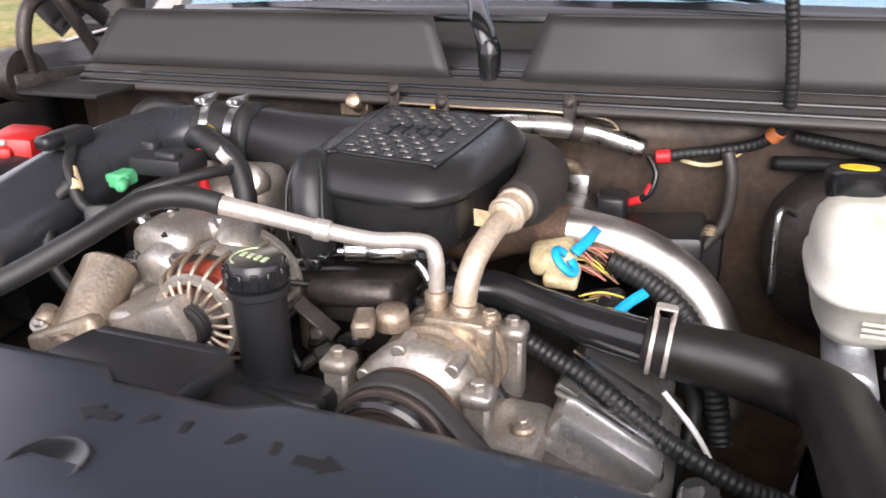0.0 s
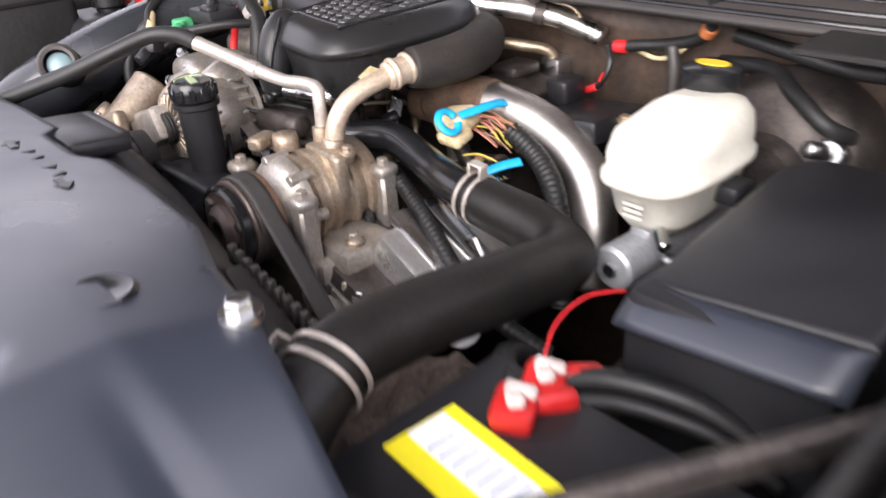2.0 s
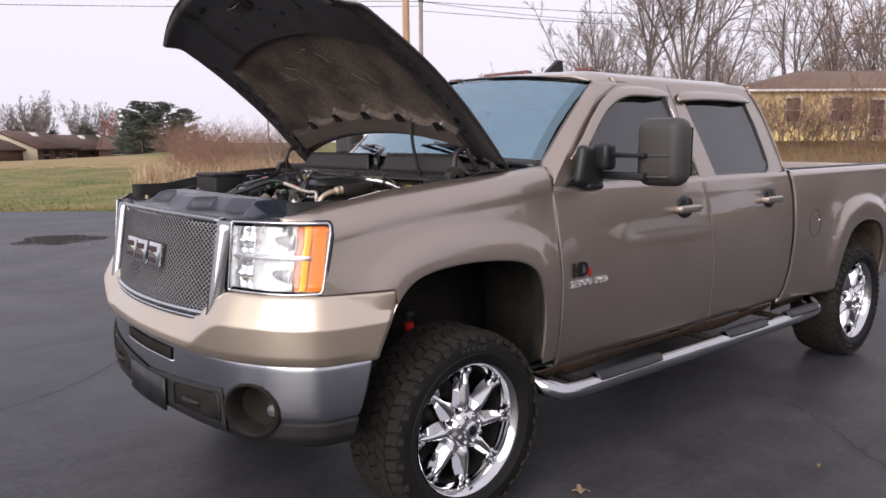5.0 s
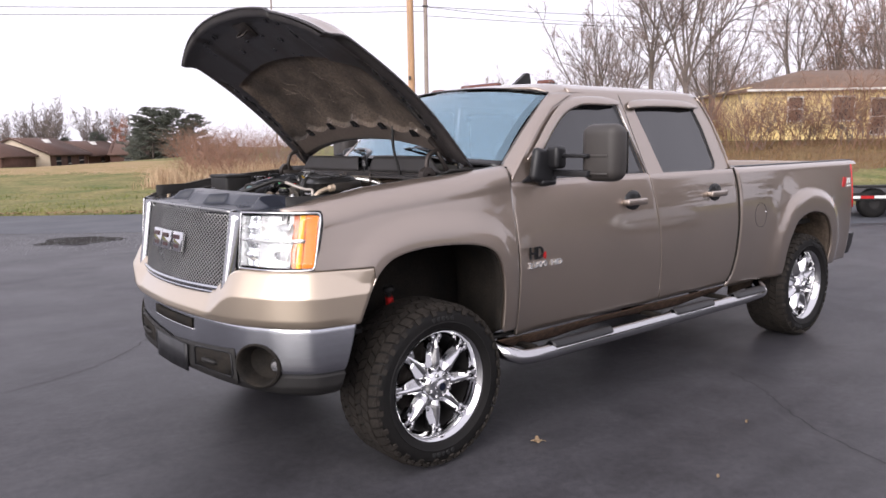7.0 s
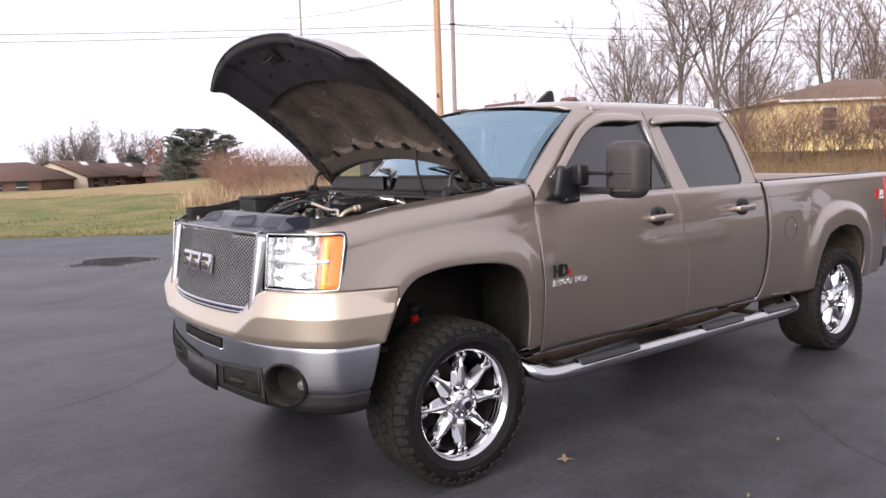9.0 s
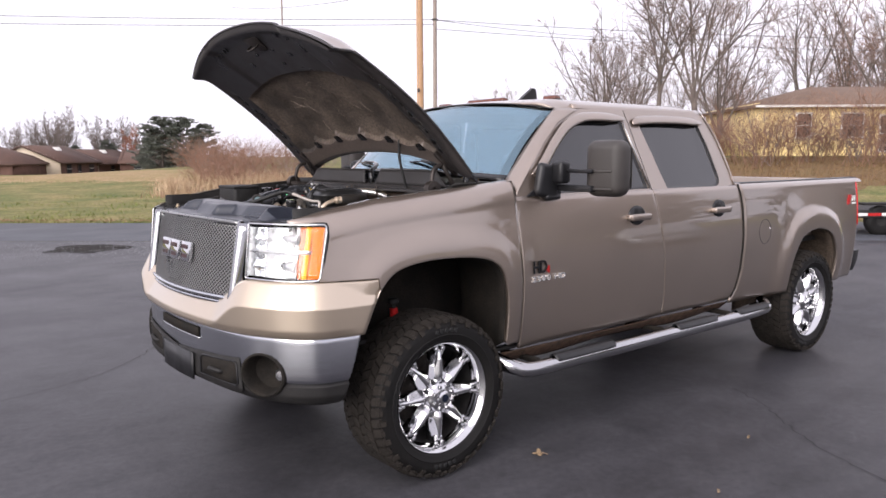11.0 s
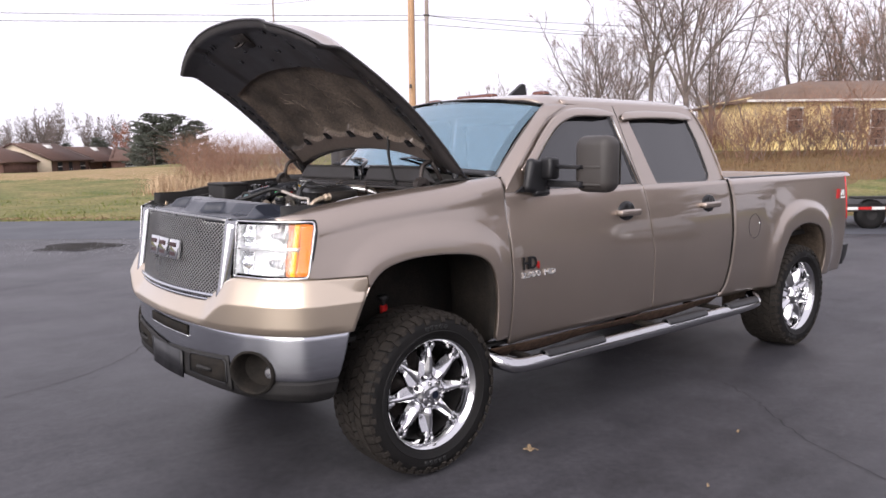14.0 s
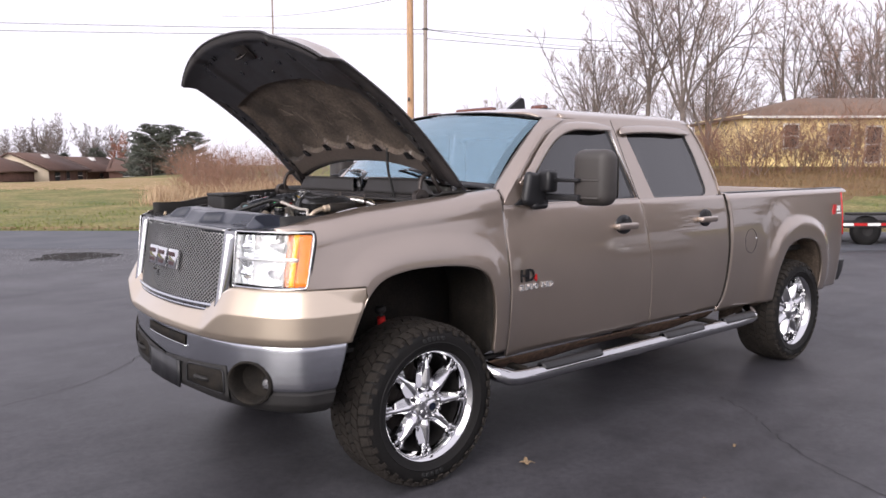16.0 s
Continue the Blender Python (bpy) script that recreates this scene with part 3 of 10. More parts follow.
def fender_in(x):
    return float(np.interp(x, [-0.735, -0.66, -0.60, -0.45, 0.2, 0.6], [0.822, 0.848, 0.858, 0.871, 0.868, 0.862]))


def fender_y(x, z):
    """The fender's flank stays upright to its shoulder; by the door it takes the door's lean."""
    lean = 0.30 * max(0.0, 0.988 - flank(max(z, 1.19)))
    return side_y(x, z) + lean * (1 - sstep(0.30, 0.565, x))


def fender_fn(x, v):
    zt = fender_top(x)
    yi = fender_in(x)
    zs = zt - 0.125
    t = min(1.0, v / 0.34)
    ang = t * math.pi / 2
    ys = fender_y(x, zs)
    if x < HORN_X - 1e-5:
        am = math.acos(max(0.0, min(1.0, ((HORN_Z - zs) / (zt - zs) - 0.04) / 0.96)))
        us = span(0, 1, 40)
        yl = float(np.interp(x, [lamp_plan(u, HORN_Z)[0] for u in us], [lamp_plan(u, HORN_Z)[1] for u in us])) + 0.004
        yf = yi + (ys - yi) * math.sin(am) ** 0.9
        yl = lerp(yl, yf, sstep(-0.67, -0.60, x))
        ys = yi + max(0.003, yl - yi) / max(0.05, math.sin(am)) ** 0.9
        ang = min(ang, am)
        t = 0.0 if v > 0.34 else t
        return (x, -(yi + (ys - yi) * math.sin(ang) ** 0.9), zs + (zt - zs) * (0.04 + 0.96 * math.cos(ang)))
    if v <= 0.34:
        return (x, -(yi + (ys - yi) * math.sin(ang) ** 0.9), zs + (zt - zs) * (0.04 + 0.96 * math.cos(ang)))
    z = lerp(zs, fender_low(x), (v - 0.34) / 0.66)
    # the front edge leans forward beside the headlight
    xx = x - 0.048 * (1.34 - z) / 0.252 * (1 - sstep(-0.60, -0.44, x))
    return (xx, -fender_y(xx, z), z)


def fender_low(x):
    if x < -0.372:
        return 1.088
    if x > 0.468:
        return 0.63
    return max(arch_z(ARCH_F, x), 0.63)


fx = sorted(set(span(-0.735, -0.6001, 14) + span(HORN_X, -0.38, 12) + [-0.372] + [p[0] for p in ARCH_F if p[0] > -0.37] + [0.4685] + span(0.475, 0.572, 7)))
fender_bm = grid(fender_fn, fx, sorted(set(span(0, 0.34, 15) + span(0.34, 1, 44))))
bmesh.ops.remove_doubles(fender_bm, verts=fender_bm.verts, dist=2e-5)
bmesh.ops.dissolve_degenerate(fender_bm, dist=1e-5, edges=fender_bm.edges)
bmesh.ops.reverse_faces(fender_bm, faces=fender_bm.faces)
both("front_fender", fender_bm, PAINT, solid=0.006)


# inner arch lip and wheel-well liner
for line in (ARCH_F, ARCH_R):
    lip = grid(lambda i, v: (line[i][0], -lerp(side_y(line[i][0], line[i][1]), side_y(line[i][0], line[i][1]) - 0.03, v), line[i][1] + 0.004 * v), range(len(line)), [0, 0.5, 1])
    both("arch_lip", lip, PAINT, solid=0.004)
    mid = (line[0][0] + line[-1][0]) / 2
    well = grid(lambda i, v: (mid + (line[i][0] - mid) * (1.0 + 0.10 * v), -lerp(side_y(line[i][0], line[i][1]) - 0.028, 0.56, v), line[i][1] + 0.03 * v - (0.25 * v if i in (0, len(line) - 1) else 0)), range(len(line)), span(0, 1, 8))
    both("wheel_well_liner", well, LINER if line is ARCH_F else WELL_MUD, "black wheel-well liner" if line is ARCH_F else "muddy brown wheel-well liner", solid=0.006)
    back = bm_from([(mid + (p[0] - mid) * 1.13, -0.565, p[1] + 0.05) for p in line] + [(mid + (line[0][0] - mid) * 1.13, -0.565, 0.45), (mid + (line[-1][0] - mid) * 1.13, -0.565, 0.45)], [tuple(range(len(line))) + (len(line) + 1, len(line))])
    both("inner_wheel_well", back, LINER, solid=0.01)

# doors and rocker
GAP = 0.0045


def cab_end(z):
    """The curved rear edge of the rear door, where the bed begins."""
    return float(np.interp(z, [0.58, 0.66, 0.80, 1.05, 1.25, 1.36, 1.44], [2.768, 2.825, 2.858, 2.872, 2.868, 2.852, 2.828]))


def front_edge_x(z):
    return float(np.interp(z, [0.6, 0.97, 1.29, 1.43], [0.583, 0.588, 0.572, 0.56]))


def mid_x(z):
    return float(np.interp(z, [0.6, 1.0, 1.26, 1.43], [1.945, 1.905, 1.852, 1.812]))


def door_panel(xa, xb):
    def fn(u, v):
        z = lerp(BELT_Z, SILL_Z, v)
        x = lerp(xa(z) + GAP / 2, xb(z) - GAP / 2, u)
        e = 0.002 * max(0, 1 - min(u, 1 - u) / 0.008) ** 2
        return (x, -side_y(x, z) + e, z)
    us = [0, 0.004, 0.008] + span(0.03, 0.97, 26) + [0.992, 0.996, 1]
    bm = grid(fn, us, span(0, 1, 30))
    bmesh.ops.reverse_faces(bm, faces=bm.faces)
    return bm


for s in (1, -1):
    for nm, xa, xb in (("front_door", front_edge_x, mid_x), ("rear_door", mid_x, cab_end)):
        bm = door_panel(xa, xb)
        if s < 0:
            o = flipped(bm); bm.free(); bm = o
        door = part(nm, bm, PAINT, truck, solid=0.02)
        # handle in its recess
        hx = 1.615 if nm == "front_door" else 2.555
        y = -side_y(hx, 1.265) * s
        h = box(0.20, 0.028, 0.042, 0.013, 3, (hx, y - 0.034 * s, 1.262))
        add(h, box(0.035, 0.045, 0.036, 0.008, 2, (hx - 0.085, y - 0.012 * s, 1.262)))
        add(h, box(0.035, 0.045, 0.036, 0.008, 2, (hx + 0.085, y - 0.012 * s, 1.262)))
        part("door_handle", h, PAINT, door)
        # black disc on the door puts in the shade of the handle's hollow
        part("handle_recess", moved(lathe([(0, 0.006), (0.058, 0.006), (0.066, 0.002), (0.068, -0.004)], 28), Matrix.Translation((hx, y - 0.001 * s, 1.268)) @ pose(0, 0, 0, 90 * s, 0, 0) @ Matrix.Diagonal((1.25, 0.95, 1, 1))), GLOSSBLACK, door, "black disc painting the shade of the handle recess")
rocker = grid(lambda x, v: (x, -lerp(0.895, 0.80, v), lerp(0.590, 0.566, v) - 0.008 * math.sin(math.pi * v)), span(0.48, 2.84, 20), span(0, 1, 7))
both("rocker_panel", rocker, FRAME_BLACK, "dark rocker panel under the doors", solid=0.02)
both("pinch_seam", grid(lambda x, v: (x, -lerp(0.915, 0.85, v) - 0.004 * math.sin(9 * x), lerp(0.560, 0.490 + 0.012 * math.sin(5 * x), v)), span(0.50, 2.82, 60), span(0, 1, 5)), RUST, "rusty sill seam", solid=0.006)


# greenhouse
def glass_y(z):
    return float(np.interp(z, [1.40, 1.45, 1.65, 1.86, 1.93], [0.952, 0.935, 0.872, 0.800, 0.768]))


def on_house(p, inset=0.0):
    return Vector((p[0], -(glass_y(p[1]) - inset), p[1]))


WIN_F = [(0.77, 1.432), (0.80, 1.53), (0.905, 1.655), (1.035, 1.76), (1.175, 1.845), (1.33, 1.880), (1.62, 1.886), (1.66, 1.872), (1.705, 1.70), (1.782, 1.432)]
WIN_R = [(1.985, 1.428), (1.935, 1.56), (1.845, 1.82), (1.848, 1.860), (2.48, 1.872), (2.525, 1.855), (2.578, 1.72), (2.632, 1.48), (2.612, 1.440), (2.57, 1.425)]
OUT_F = [(0.585, 1.425), (0.665, 1.50), (0.805, 1.63), (0.95, 1.765), (1.12, 1.885), (1.31, 1.933), (1.60, 1.940), (1.715, 1.935), (1.755, 1.68), (1.810, 1.425)]
OUT_R = [(1.817, 1.425), (1.762, 1.68), (1.722, 1.935), (1.76, 1.942), (2.50, 1.945), (2.612, 1.925), (2.705, 1.76), (2.785, 1.50), (2.792, 1.43), (2.66, 1.42)]
for s in (1, -1):
    for nm, win, outl in (("front", WIN_F, OUT_F), ("rear", WIN_R, OUT_R)):
        n = 60
        def fan(loop):
            """The loop sampled between its ten corners, so that two loops match."""
            pts = []
            for i, p in enumerate(loop):
                q = loop[(i + 1) % len(loop)]
                for k in range(6):
                    pts.append((lerp(p[0], q[0], k / 6), lerp(p[1], q[1], k / 6)))
            return pts
        w, o = fan(win), fan(outl)
        frame_bm = ring([on_house(p) for p in o], [on_house(p) for p in w])
        lipb = ring([on_house(p) for p in w], [on_house(p, 0.018) for p in w])
        seal = ring([on_house(p, 0.004) for p in w], [on_house((lerp(p[0], sum(q[0] for q in w) / n, 0.035), lerp(p[1], sum(q[1] for q in w) / n, 0.05)), 0.014) for p in w])
        pane = bm_from([on_house(p, 0.013) for p in w], [tuple(range(len(w)))])
        bmesh.ops.triangulate(pane, faces=pane.faces)
        add(frame_bm, lipb)
        for nm2, b, m in ((nm + "_window_frame", frame_bm, PAINT), ("window_seal", seal, GLOSSBLACK), (nm + "_side_window", pane, GLASS_TINT)):
            if s < 0:
                b2 = flipped(b); b.free(); b = b2
            part(nm2, b, m, truck, "black tinted side window glass" if "side" in nm2 else "")
    # rain visors along the window tops
    for pts in ([(0.735, 1.545), (0.84, 1.64), (0.97, 1.755), (1.11, 1.852), (1.28, 1.903), (1.54, 1.908), (1.69, 1.885)], [(1.765, 1.862), (1.83, 1.895), (2.1, 1.908), (2.43, 1.903), (2.57, 1.875)]):
        line = smooth_line([(p[0], p[1], 0) for p in pts], 5)
        def visor_fn(i, v):
            p = line[i]
            k = min(1.0, min(i, len(line) - 1 - i) / 5.0)
            z = p.y - 0.052 * v * (0.35 + 0.65 * k)
            dx = 0.02 * v if p.x < 1.25 else 0
            return (p.x + dx, -(glass_y(z) + 0.010 + 0.020 * k * math.sin(math.pi * (0.15 + 0.6 * v))), z)
        v = grid(visor_fn, range(len(line)), span(0, 1, 6))
        if s < 0:
            o = flipped(v); v.free(); v = o
        part("rain_visor", v, PAINT, truck, "painted window rain visor", solid=0.004)
        # black strip on the glass that paints the shade under the visor
        gap = grid(lambda i, w: (line[i].x + (0.03 if line[i].x < 1.25 else 0), -(glass_y(line[i].y) - lerp(0.004, 0.0, w)) * s, line[i].y - lerp(0.040, 0.078 if 3 < i < len(line) - 4 else 0.05, w)), range(2, len(line) - 2), [0, 1])
        part("window_seal", gap, GLOSSBLACK, truck, solid=0.003)
    part("window_trim", sweep([on_house(p, -0.003) * 1.0 if s > 0 else Vector((p[0], glass_y(p[1]) + 0.003, p[1])) for p in ((1.672, 1.86), (1.715, 1.70), (1.792, 1.434))], 0.005, 6, raw=True), SATIN, truck, "bright window trim")


# roof, pillars and windshield
def ws_top(y):
    return Vector((0.985 + 0.125 * (y / 0.72) ** 2, y, 1.974 - 0.050 * (abs(y) / 0.72) ** 2.6))


def ws_base(y):
    return Vector((0.47 + 0.155 * (abs(y) / 0.82) ** 2.0, y, 1.535 - 0.03 * (abs(y) / 0.82) ** 2))


def roof_fn(u, v):
    y = lerp(-0.768, 0.768, v)
    a = abs(y) / 0.768
    yy = y
    zc = 2.005 - 0.012 * a ** 2 - 0.062 * max(0, (a - 0.74) / 0.26) ** 2.4
    x0 = ws_top(max(-0.72, min(0.72, y))).x - 0.005
    x = lerp(x0, 2.66 - 0.05 * a ** 4, u)
    zc -= 0.028 * (1 - sstep(0, 0.10, u)) + 0.045 * sstep(0.90, 1.0, u) ** 2
    return (x, yy, zc)


part("roof", grid(roof_fn, [0, 0.02, 0.04, 0.07] + span(0.1, 0.9, 18) + [0.93, 0.96, 0.98, 1], span(0, 1, 41)), PAINT, truck, solid=0.02)


def pillar_fn(u, v):
    """From the windshield's edge round to the door frame."""
    b, t = ws_base(-0.818), ws_top(-0.728)
    front = b.lerp(t, u) + Vector((0, 0, 0.02 * math.sin(math.pi * u)))
    i = u * 4
    px = float(np.interp(i, [0, 1, 2, 3, 4], [0.585, 0.75, 0.89, 1.055, 1.27]))
    pz = float(np.interp(i, [0, 1, 2, 3, 4], [1.425, 1.58, 1.71, 1.84, 1.925]))
    side = on_house((px, pz), -0.001)
    p = front.lerp(side, v)
    p.y -= 0.022 * math.sin(math.pi * v)
    return p


both("front_pillar", grid(pillar_fn, span(0, 1, 21), span(0, 1, 8)), PAINT, solid=0.01)
# top rail over the doors, joining roof and frames
both("roof_rail", grid(lambda x, v: (x, -lerp(glass_y(1.93) + 0.002, 0.740, v), lerp(1.930, 1.963, v) + 0.006 * math.sin(math.pi * v)), span(1.24, 2.60, 24), span(0, 1, 6)), PAINT, solid=0.01)


def corner_fn(u, v):
    """Rear corner of the cab."""
    z = lerp(1.425, 1.94, u)
    xs = float(np.interp(z, [1.425, 1.50, 1.76, 1.93, 1.95], [2.792, 2.785, 2.705, 2.612, 2.60]))
    xr = float(np.interp(z, [1.425, 1.6, 1.8, 1.94], [2.835, 2.825, 2.74, 2.635]))
    a = v * math.pi / 2
    y = glass_y(z)
    return (lerp(xs, xr, math.sin(a)), -lerp(y - 0.10, y - 0.001, math.cos(a)), z)


both("cab_rear_corner", grid(corner_fn, span(0, 1, 14), span(0, 1, 9)), PAINT, solid=0.01)
part("cab_back", grid(lambda y, z: (float(np.interp(z, [0.6, 1.425, 1.6, 1.8, 1.955], [2.85, 2.835, 2.825, 2.74, 2.625])), y * (min(0.86, glass_y(z) - 0.095) if z > 1.42 else 0.86), z), span(-1, 1, 12), span(0.6, 1.955, 24)), PAINT, truck, solid=0.02)
# black boxes behind the gap deepen its shade
both("cab_bed_gap", box(0.20, 0.010, 0.84, 0.0, 1, (2.90, -0.915, 1.005)), LINER, "black gap between cab and bed")
ws = part("windshield", grid(lambda y, u: ws_base(y * 0.815).lerp(ws_top(y * 0.725), u) + Vector((-0.02 * math.sin(math.pi * u), 0, 0.022 * math.sin(math.pi * u))), span(-1, 1, 33), span(0, 1, 16)), GLASS_WS, truck, "bluish windshield glass reflecting the sky", solid=0.005)
ws.visible_shadow = False
part("windshield_trim", add(grid(lambda y, v: ws_top(y * 0.73) + Vector((0.012 * v - 0.012, 0, 0.006 * v + 0.002)), span(-1, 1, 33), [0, 1]),
     grid(lambda y, v: ws_base(y * 0.82) + Vector((0.035 * v - 0.02, 0, 0.030 * v + 0.002)), span(-1, 1, 33), [0, 1])), GLOSSBLACK, truck, solid=0.004)

# roof marker lamps and aerial fin
for y, long in ((-0.53, 0.115), (0.0, 0.37), (0.53, 0.115)):
    x = ws_top(y).x + 0.25
    z = 2.005 - 0.012 * (y / 0.8) ** 2
    lamp = part("roof_marker_lamp", box(0.060, long, 0.040, 0.017, 4, (x, y, z + 0.006)), AMBER_DARK, truck, "dull red-brown roof marker lamp")
    part("lamp_base", box(0.066, long + 0.03, 0.014, 0.006, 2, (x, y, z - 0.003)), GLOSSBLACK, lamp)
fin = bm_from([(1.38, -0.13, 1.995), (1.59, -0.13, 1.995), (1.585, -0.13, 2.06), (1.575, -0.13, 2.105), (1.545, -0.13, 2.11)], [(0, 1, 2, 3, 4)])
r_ = bmesh.ops.extrude_face_region(fin, geom=fin.faces[:])
bmesh.ops.translate(fin, vec=(0, 0.028, 0), verts=[g for g in r_["geom"] if isinstance(g, bmesh.types.BMVert)])
bmesh.ops.recalc_face_normals(fin, faces=fin.faces)
part("aerial_fin", fin, PLASTIC, truck, "black roof aerial fin", solid=0)

# interior seen through the windshield
part("dashboard", grid(lambda x, y: (x, y, 1.475 - 0.25 * sstep(1.15, 1.3, x) + 0.02 * math.sin(5 * y)), span(0.52, 1.30, 14), span(-0.80, 0.80, 14)), INTERIOR, truck, solid=0.02)
part("cab_floor", box(2.1, 1.7, 0.04, 0, 1, (1.85, 0, 0.62)), INTERIOR, truck)
part("steering_wheel", moved(sweep([(0.19 * math.cos(a), 0.19 * math.sin(a), 0) for a in span(0, 2 * math.pi, 33)], 0.015, 8, cap=False, raw=True), Matrix.Translation((1.28, -0.42, 1.46)) @ pose(0, 0, 0, 0, -65, 0)), GLOSSBLACK, truck)
for y in (-0.42, 0.42):
    sb = box(0.16, 0.50, 0.66, 0.06, 3, Matrix.Translation((1.98, y, 1.32)) @ pose(0, 0, 0, 0, 14, 0))
    add(sb, box(0.11, 0.27, 0.20, 0.05, 3, (2.09, y, 1.74)))
    add(sb, box(0.52, 0.52, 0.18, 0.06, 3, (1.74, y, 0.98)))
    part("front_seat", sb, INTERIOR, truck, "dark cloth front seat")

# bed
BED_TOP = 1.437


def bed_fn(u, v):
    x = u
    zl = 0.557 if not (3.555 < x < 4.37) else max(0.557, arch_z(ARCH_R, x))
    if v < 0.18:
        t = v / 0.18
        a = t * math.pi / 2
        zs = BED_TOP - 0.05
        x += (cab_end(zs) + 0.019 - 2.890) * (1 - sstep(2.89, 3.25, x))
        return (x, -lerp(0.875, side_y(x, 1.38), math.sin(a)), lerp(zs, BED_TOP, math.cos(a)))
    z = lerp(BED_TOP - 0.05, zl, (v - 0.18) / 0.82)
    y = side_y(x, min(z, 1.38))
    if x > 4.78:
        y -= 0.10 * ((x - 4.78) / 0.14) ** 2
    # the front edge follows the curved end of the cab
    x += (cab_end(z) + 0.019 - 2.890) * (1 - sstep(2.89, 3.25, x))
    return (x, -y, z)


# black tube laid in the cab-to-bed gap in place of its shade
for s in (1, -1):
    part("gap_seal", sweep([(cab_end(z) + 0.0098, -s * (side_y(2.88, z) - 0.005), z) for z in span(0.60, 1.43, 30)], 0.0100, 8, raw=True), LINER, truck, "black tube painting the dark of the gap between cab and bed")
bxs = sorted(set(span(2.890, 3.55, 15) + [p[0] for p in ARCH_R] + [3.5549, 4.3701] + span(4.38, 4.92, 18)))
bed_bm = grid(bed_fn, bxs, sorted(set(span(0, 0.18, 8) + span(0.18, 1, 40))))
bmesh.ops.reverse_faces(bed_bm, faces=bed_bm.faces)
both("bed_side", bed_bm, PAINT, solid=0.012)
both("bed_rail_cap", box(1.97, 0.085, 0.02, 0.008, 2, (3.93, -0.874, BED_TOP - 0.008)), PLASTIC, "black bed rail cap")
part("bed_floor", box(1.95, 1.72, 0.04, 0, 1, (3.93, 0, 0.93)), FRAME_BLACK, truck)
part("bed_front_wall", box(0.04, 1.80, 0.80, 0.01, 1, (2.972, 0, 1.03)), PAINT, truck)
both("bed_inner_wall", box(1.93, 0.02, 0.50, 0, 1, (3.93, -0.835, 1.17)), PAINT)
part("tailgate", box(0.05, 1.66, 0.56, 0.015, 2, (4.905, 0, 1.14)), PAINT, truck)
tl = grid(lambda u, z: (lerp(4.80, 4.925, u), -lerp(side_y(4.8, z) + 0.004 - 0.0, 0.84, u ** 2.2), z), span(0, 1, 9), span(1.02, 1.40, 8))
both("tail_lamp", tl, RED_LENS, "red tail lamp", solid=0.02)
part("rear_bumper", add(box(0.13, 1.80, 0.15, 0.03, 2, (4.97, 0, 0.67)), box(0.10, 0.20, 0.13, 0.03, 2, (4.93, -0.83, 0.68))), CHROME, truck, "chrome rear step bumper")
for s in (-1, 1):
    part("rear_bumper_end", slab([(4.87, 0.585), (4.93, 0.585), (5.0, 0.66), (5.035, 0.77), (4.91, 0.77)], 0.06, 0.015), PLASTIC, truck, "black rear bumper end cap", at=Matrix.Translation((0, s * 0.905 + 0.03, 0)) @ pose(0, 0, 0, 90, 0, 0))
# flank badges: black and red letters over a chrome series mark
def letters(body, size, deep, bold=0.015):
    cu = bpy.data.curves.new("letters", "FONT")
    cu.body, cu.size, cu.extrude, cu.offset, cu.resolution_u = body, size, deep, size * bold, 3
    ob = bpy.data.objects.new("letters", cu)
    scene.collection.objects.link(ob)
    me = bpy.data.meshes.new_from_object(ob.evaluated_get(bpy.context.evaluated_depsgraph_get()))
    bm = bmesh.new()
    bm.from_mesh(me)
    bpy.data.objects.remove(ob)
    bpy.data.curves.remove(cu)
    bpy.data.meshes.remove(me)
    return bm


def flank_badge(body, size, x, z, m, wide=1.0, deep=0.004, bold=0.015):
    for ch in body:
        if ch != " ":
            part("badge_letter", moved(letters(ch, size, deep, bold), Matrix.Diagonal((wide, 1, 1, 1))), m, truck, at=Matrix.Translation((x, -side_y(x + 0.02, z + 0.02) - 0.005, z)) @ pose(0, 0, 0, 90, 0, 0))
        x += size * wide * (0.33 if ch == " " else 0.72 if ch.isalpha() else 0.60)


flank_badge("HD", 0.098, 0.662, 1.000, GLOSSBLACK, 0.82)
flank_badge("4", 0.055, 0.778, 0.996, RED_PLASTIC, 0.9)
flank_badge("2500 HD", 0.046, 0.656, 0.952, BADGE, 1.45, 0.005, 0.008)

# bed badge: slanted red block, white figures and small bars
flank_badge("71", 0.062, 4.690, 1.236, WHITE_PLASTIC, 0.95, 0.003, 0.03)
part("badge_block", slab([(4.595, 1.205), (4.660, 1.205), (4.680, 1.292), (4.615, 1.292)], 0.005, 0.001), RED_PLASTIC, truck, "red slanted badge block", at=Matrix.Translation((0, -side_y(4.64, 1.25) - 0.001, 0)) @ pose(0, 0, 0, 90, 0, 0))
for k in range(3):
    part("badge_bar", box(0.022, 0.004, 0.016, 0.001, 1, (4.698 + 0.028 * k, -side_y(4.72, 1.215) - 0.003, 1.215)), WHITE_PLASTIC, truck)
# round fuel door on the driver's side of the bed
part("fuel_door_seam", sweep([(3.19 + 0.085 * math.cos(a), -side_y(3.19 + 0.085 * math.cos(a), 1.065 + 0.092 * math.sin(a)) - 0.0003, 1.065 + 0.092 * math.sin(a)) for a in span(0, 2 * math.pi, 49)], 0.0016, 6, cap=False, raw=True), FRAME_BLACK, truck, "thin seam round the fuel door")
# small chrome dot added as a glint on the fuel door
part("fuel_door_catch", lathe([(0, -0.004), (0.006, -0.003), (0.008, 0.002)], 14, "Y", (3.262, -side_y(3.262, 1.085) - 0.001, 1.085)), CHROME, truck)

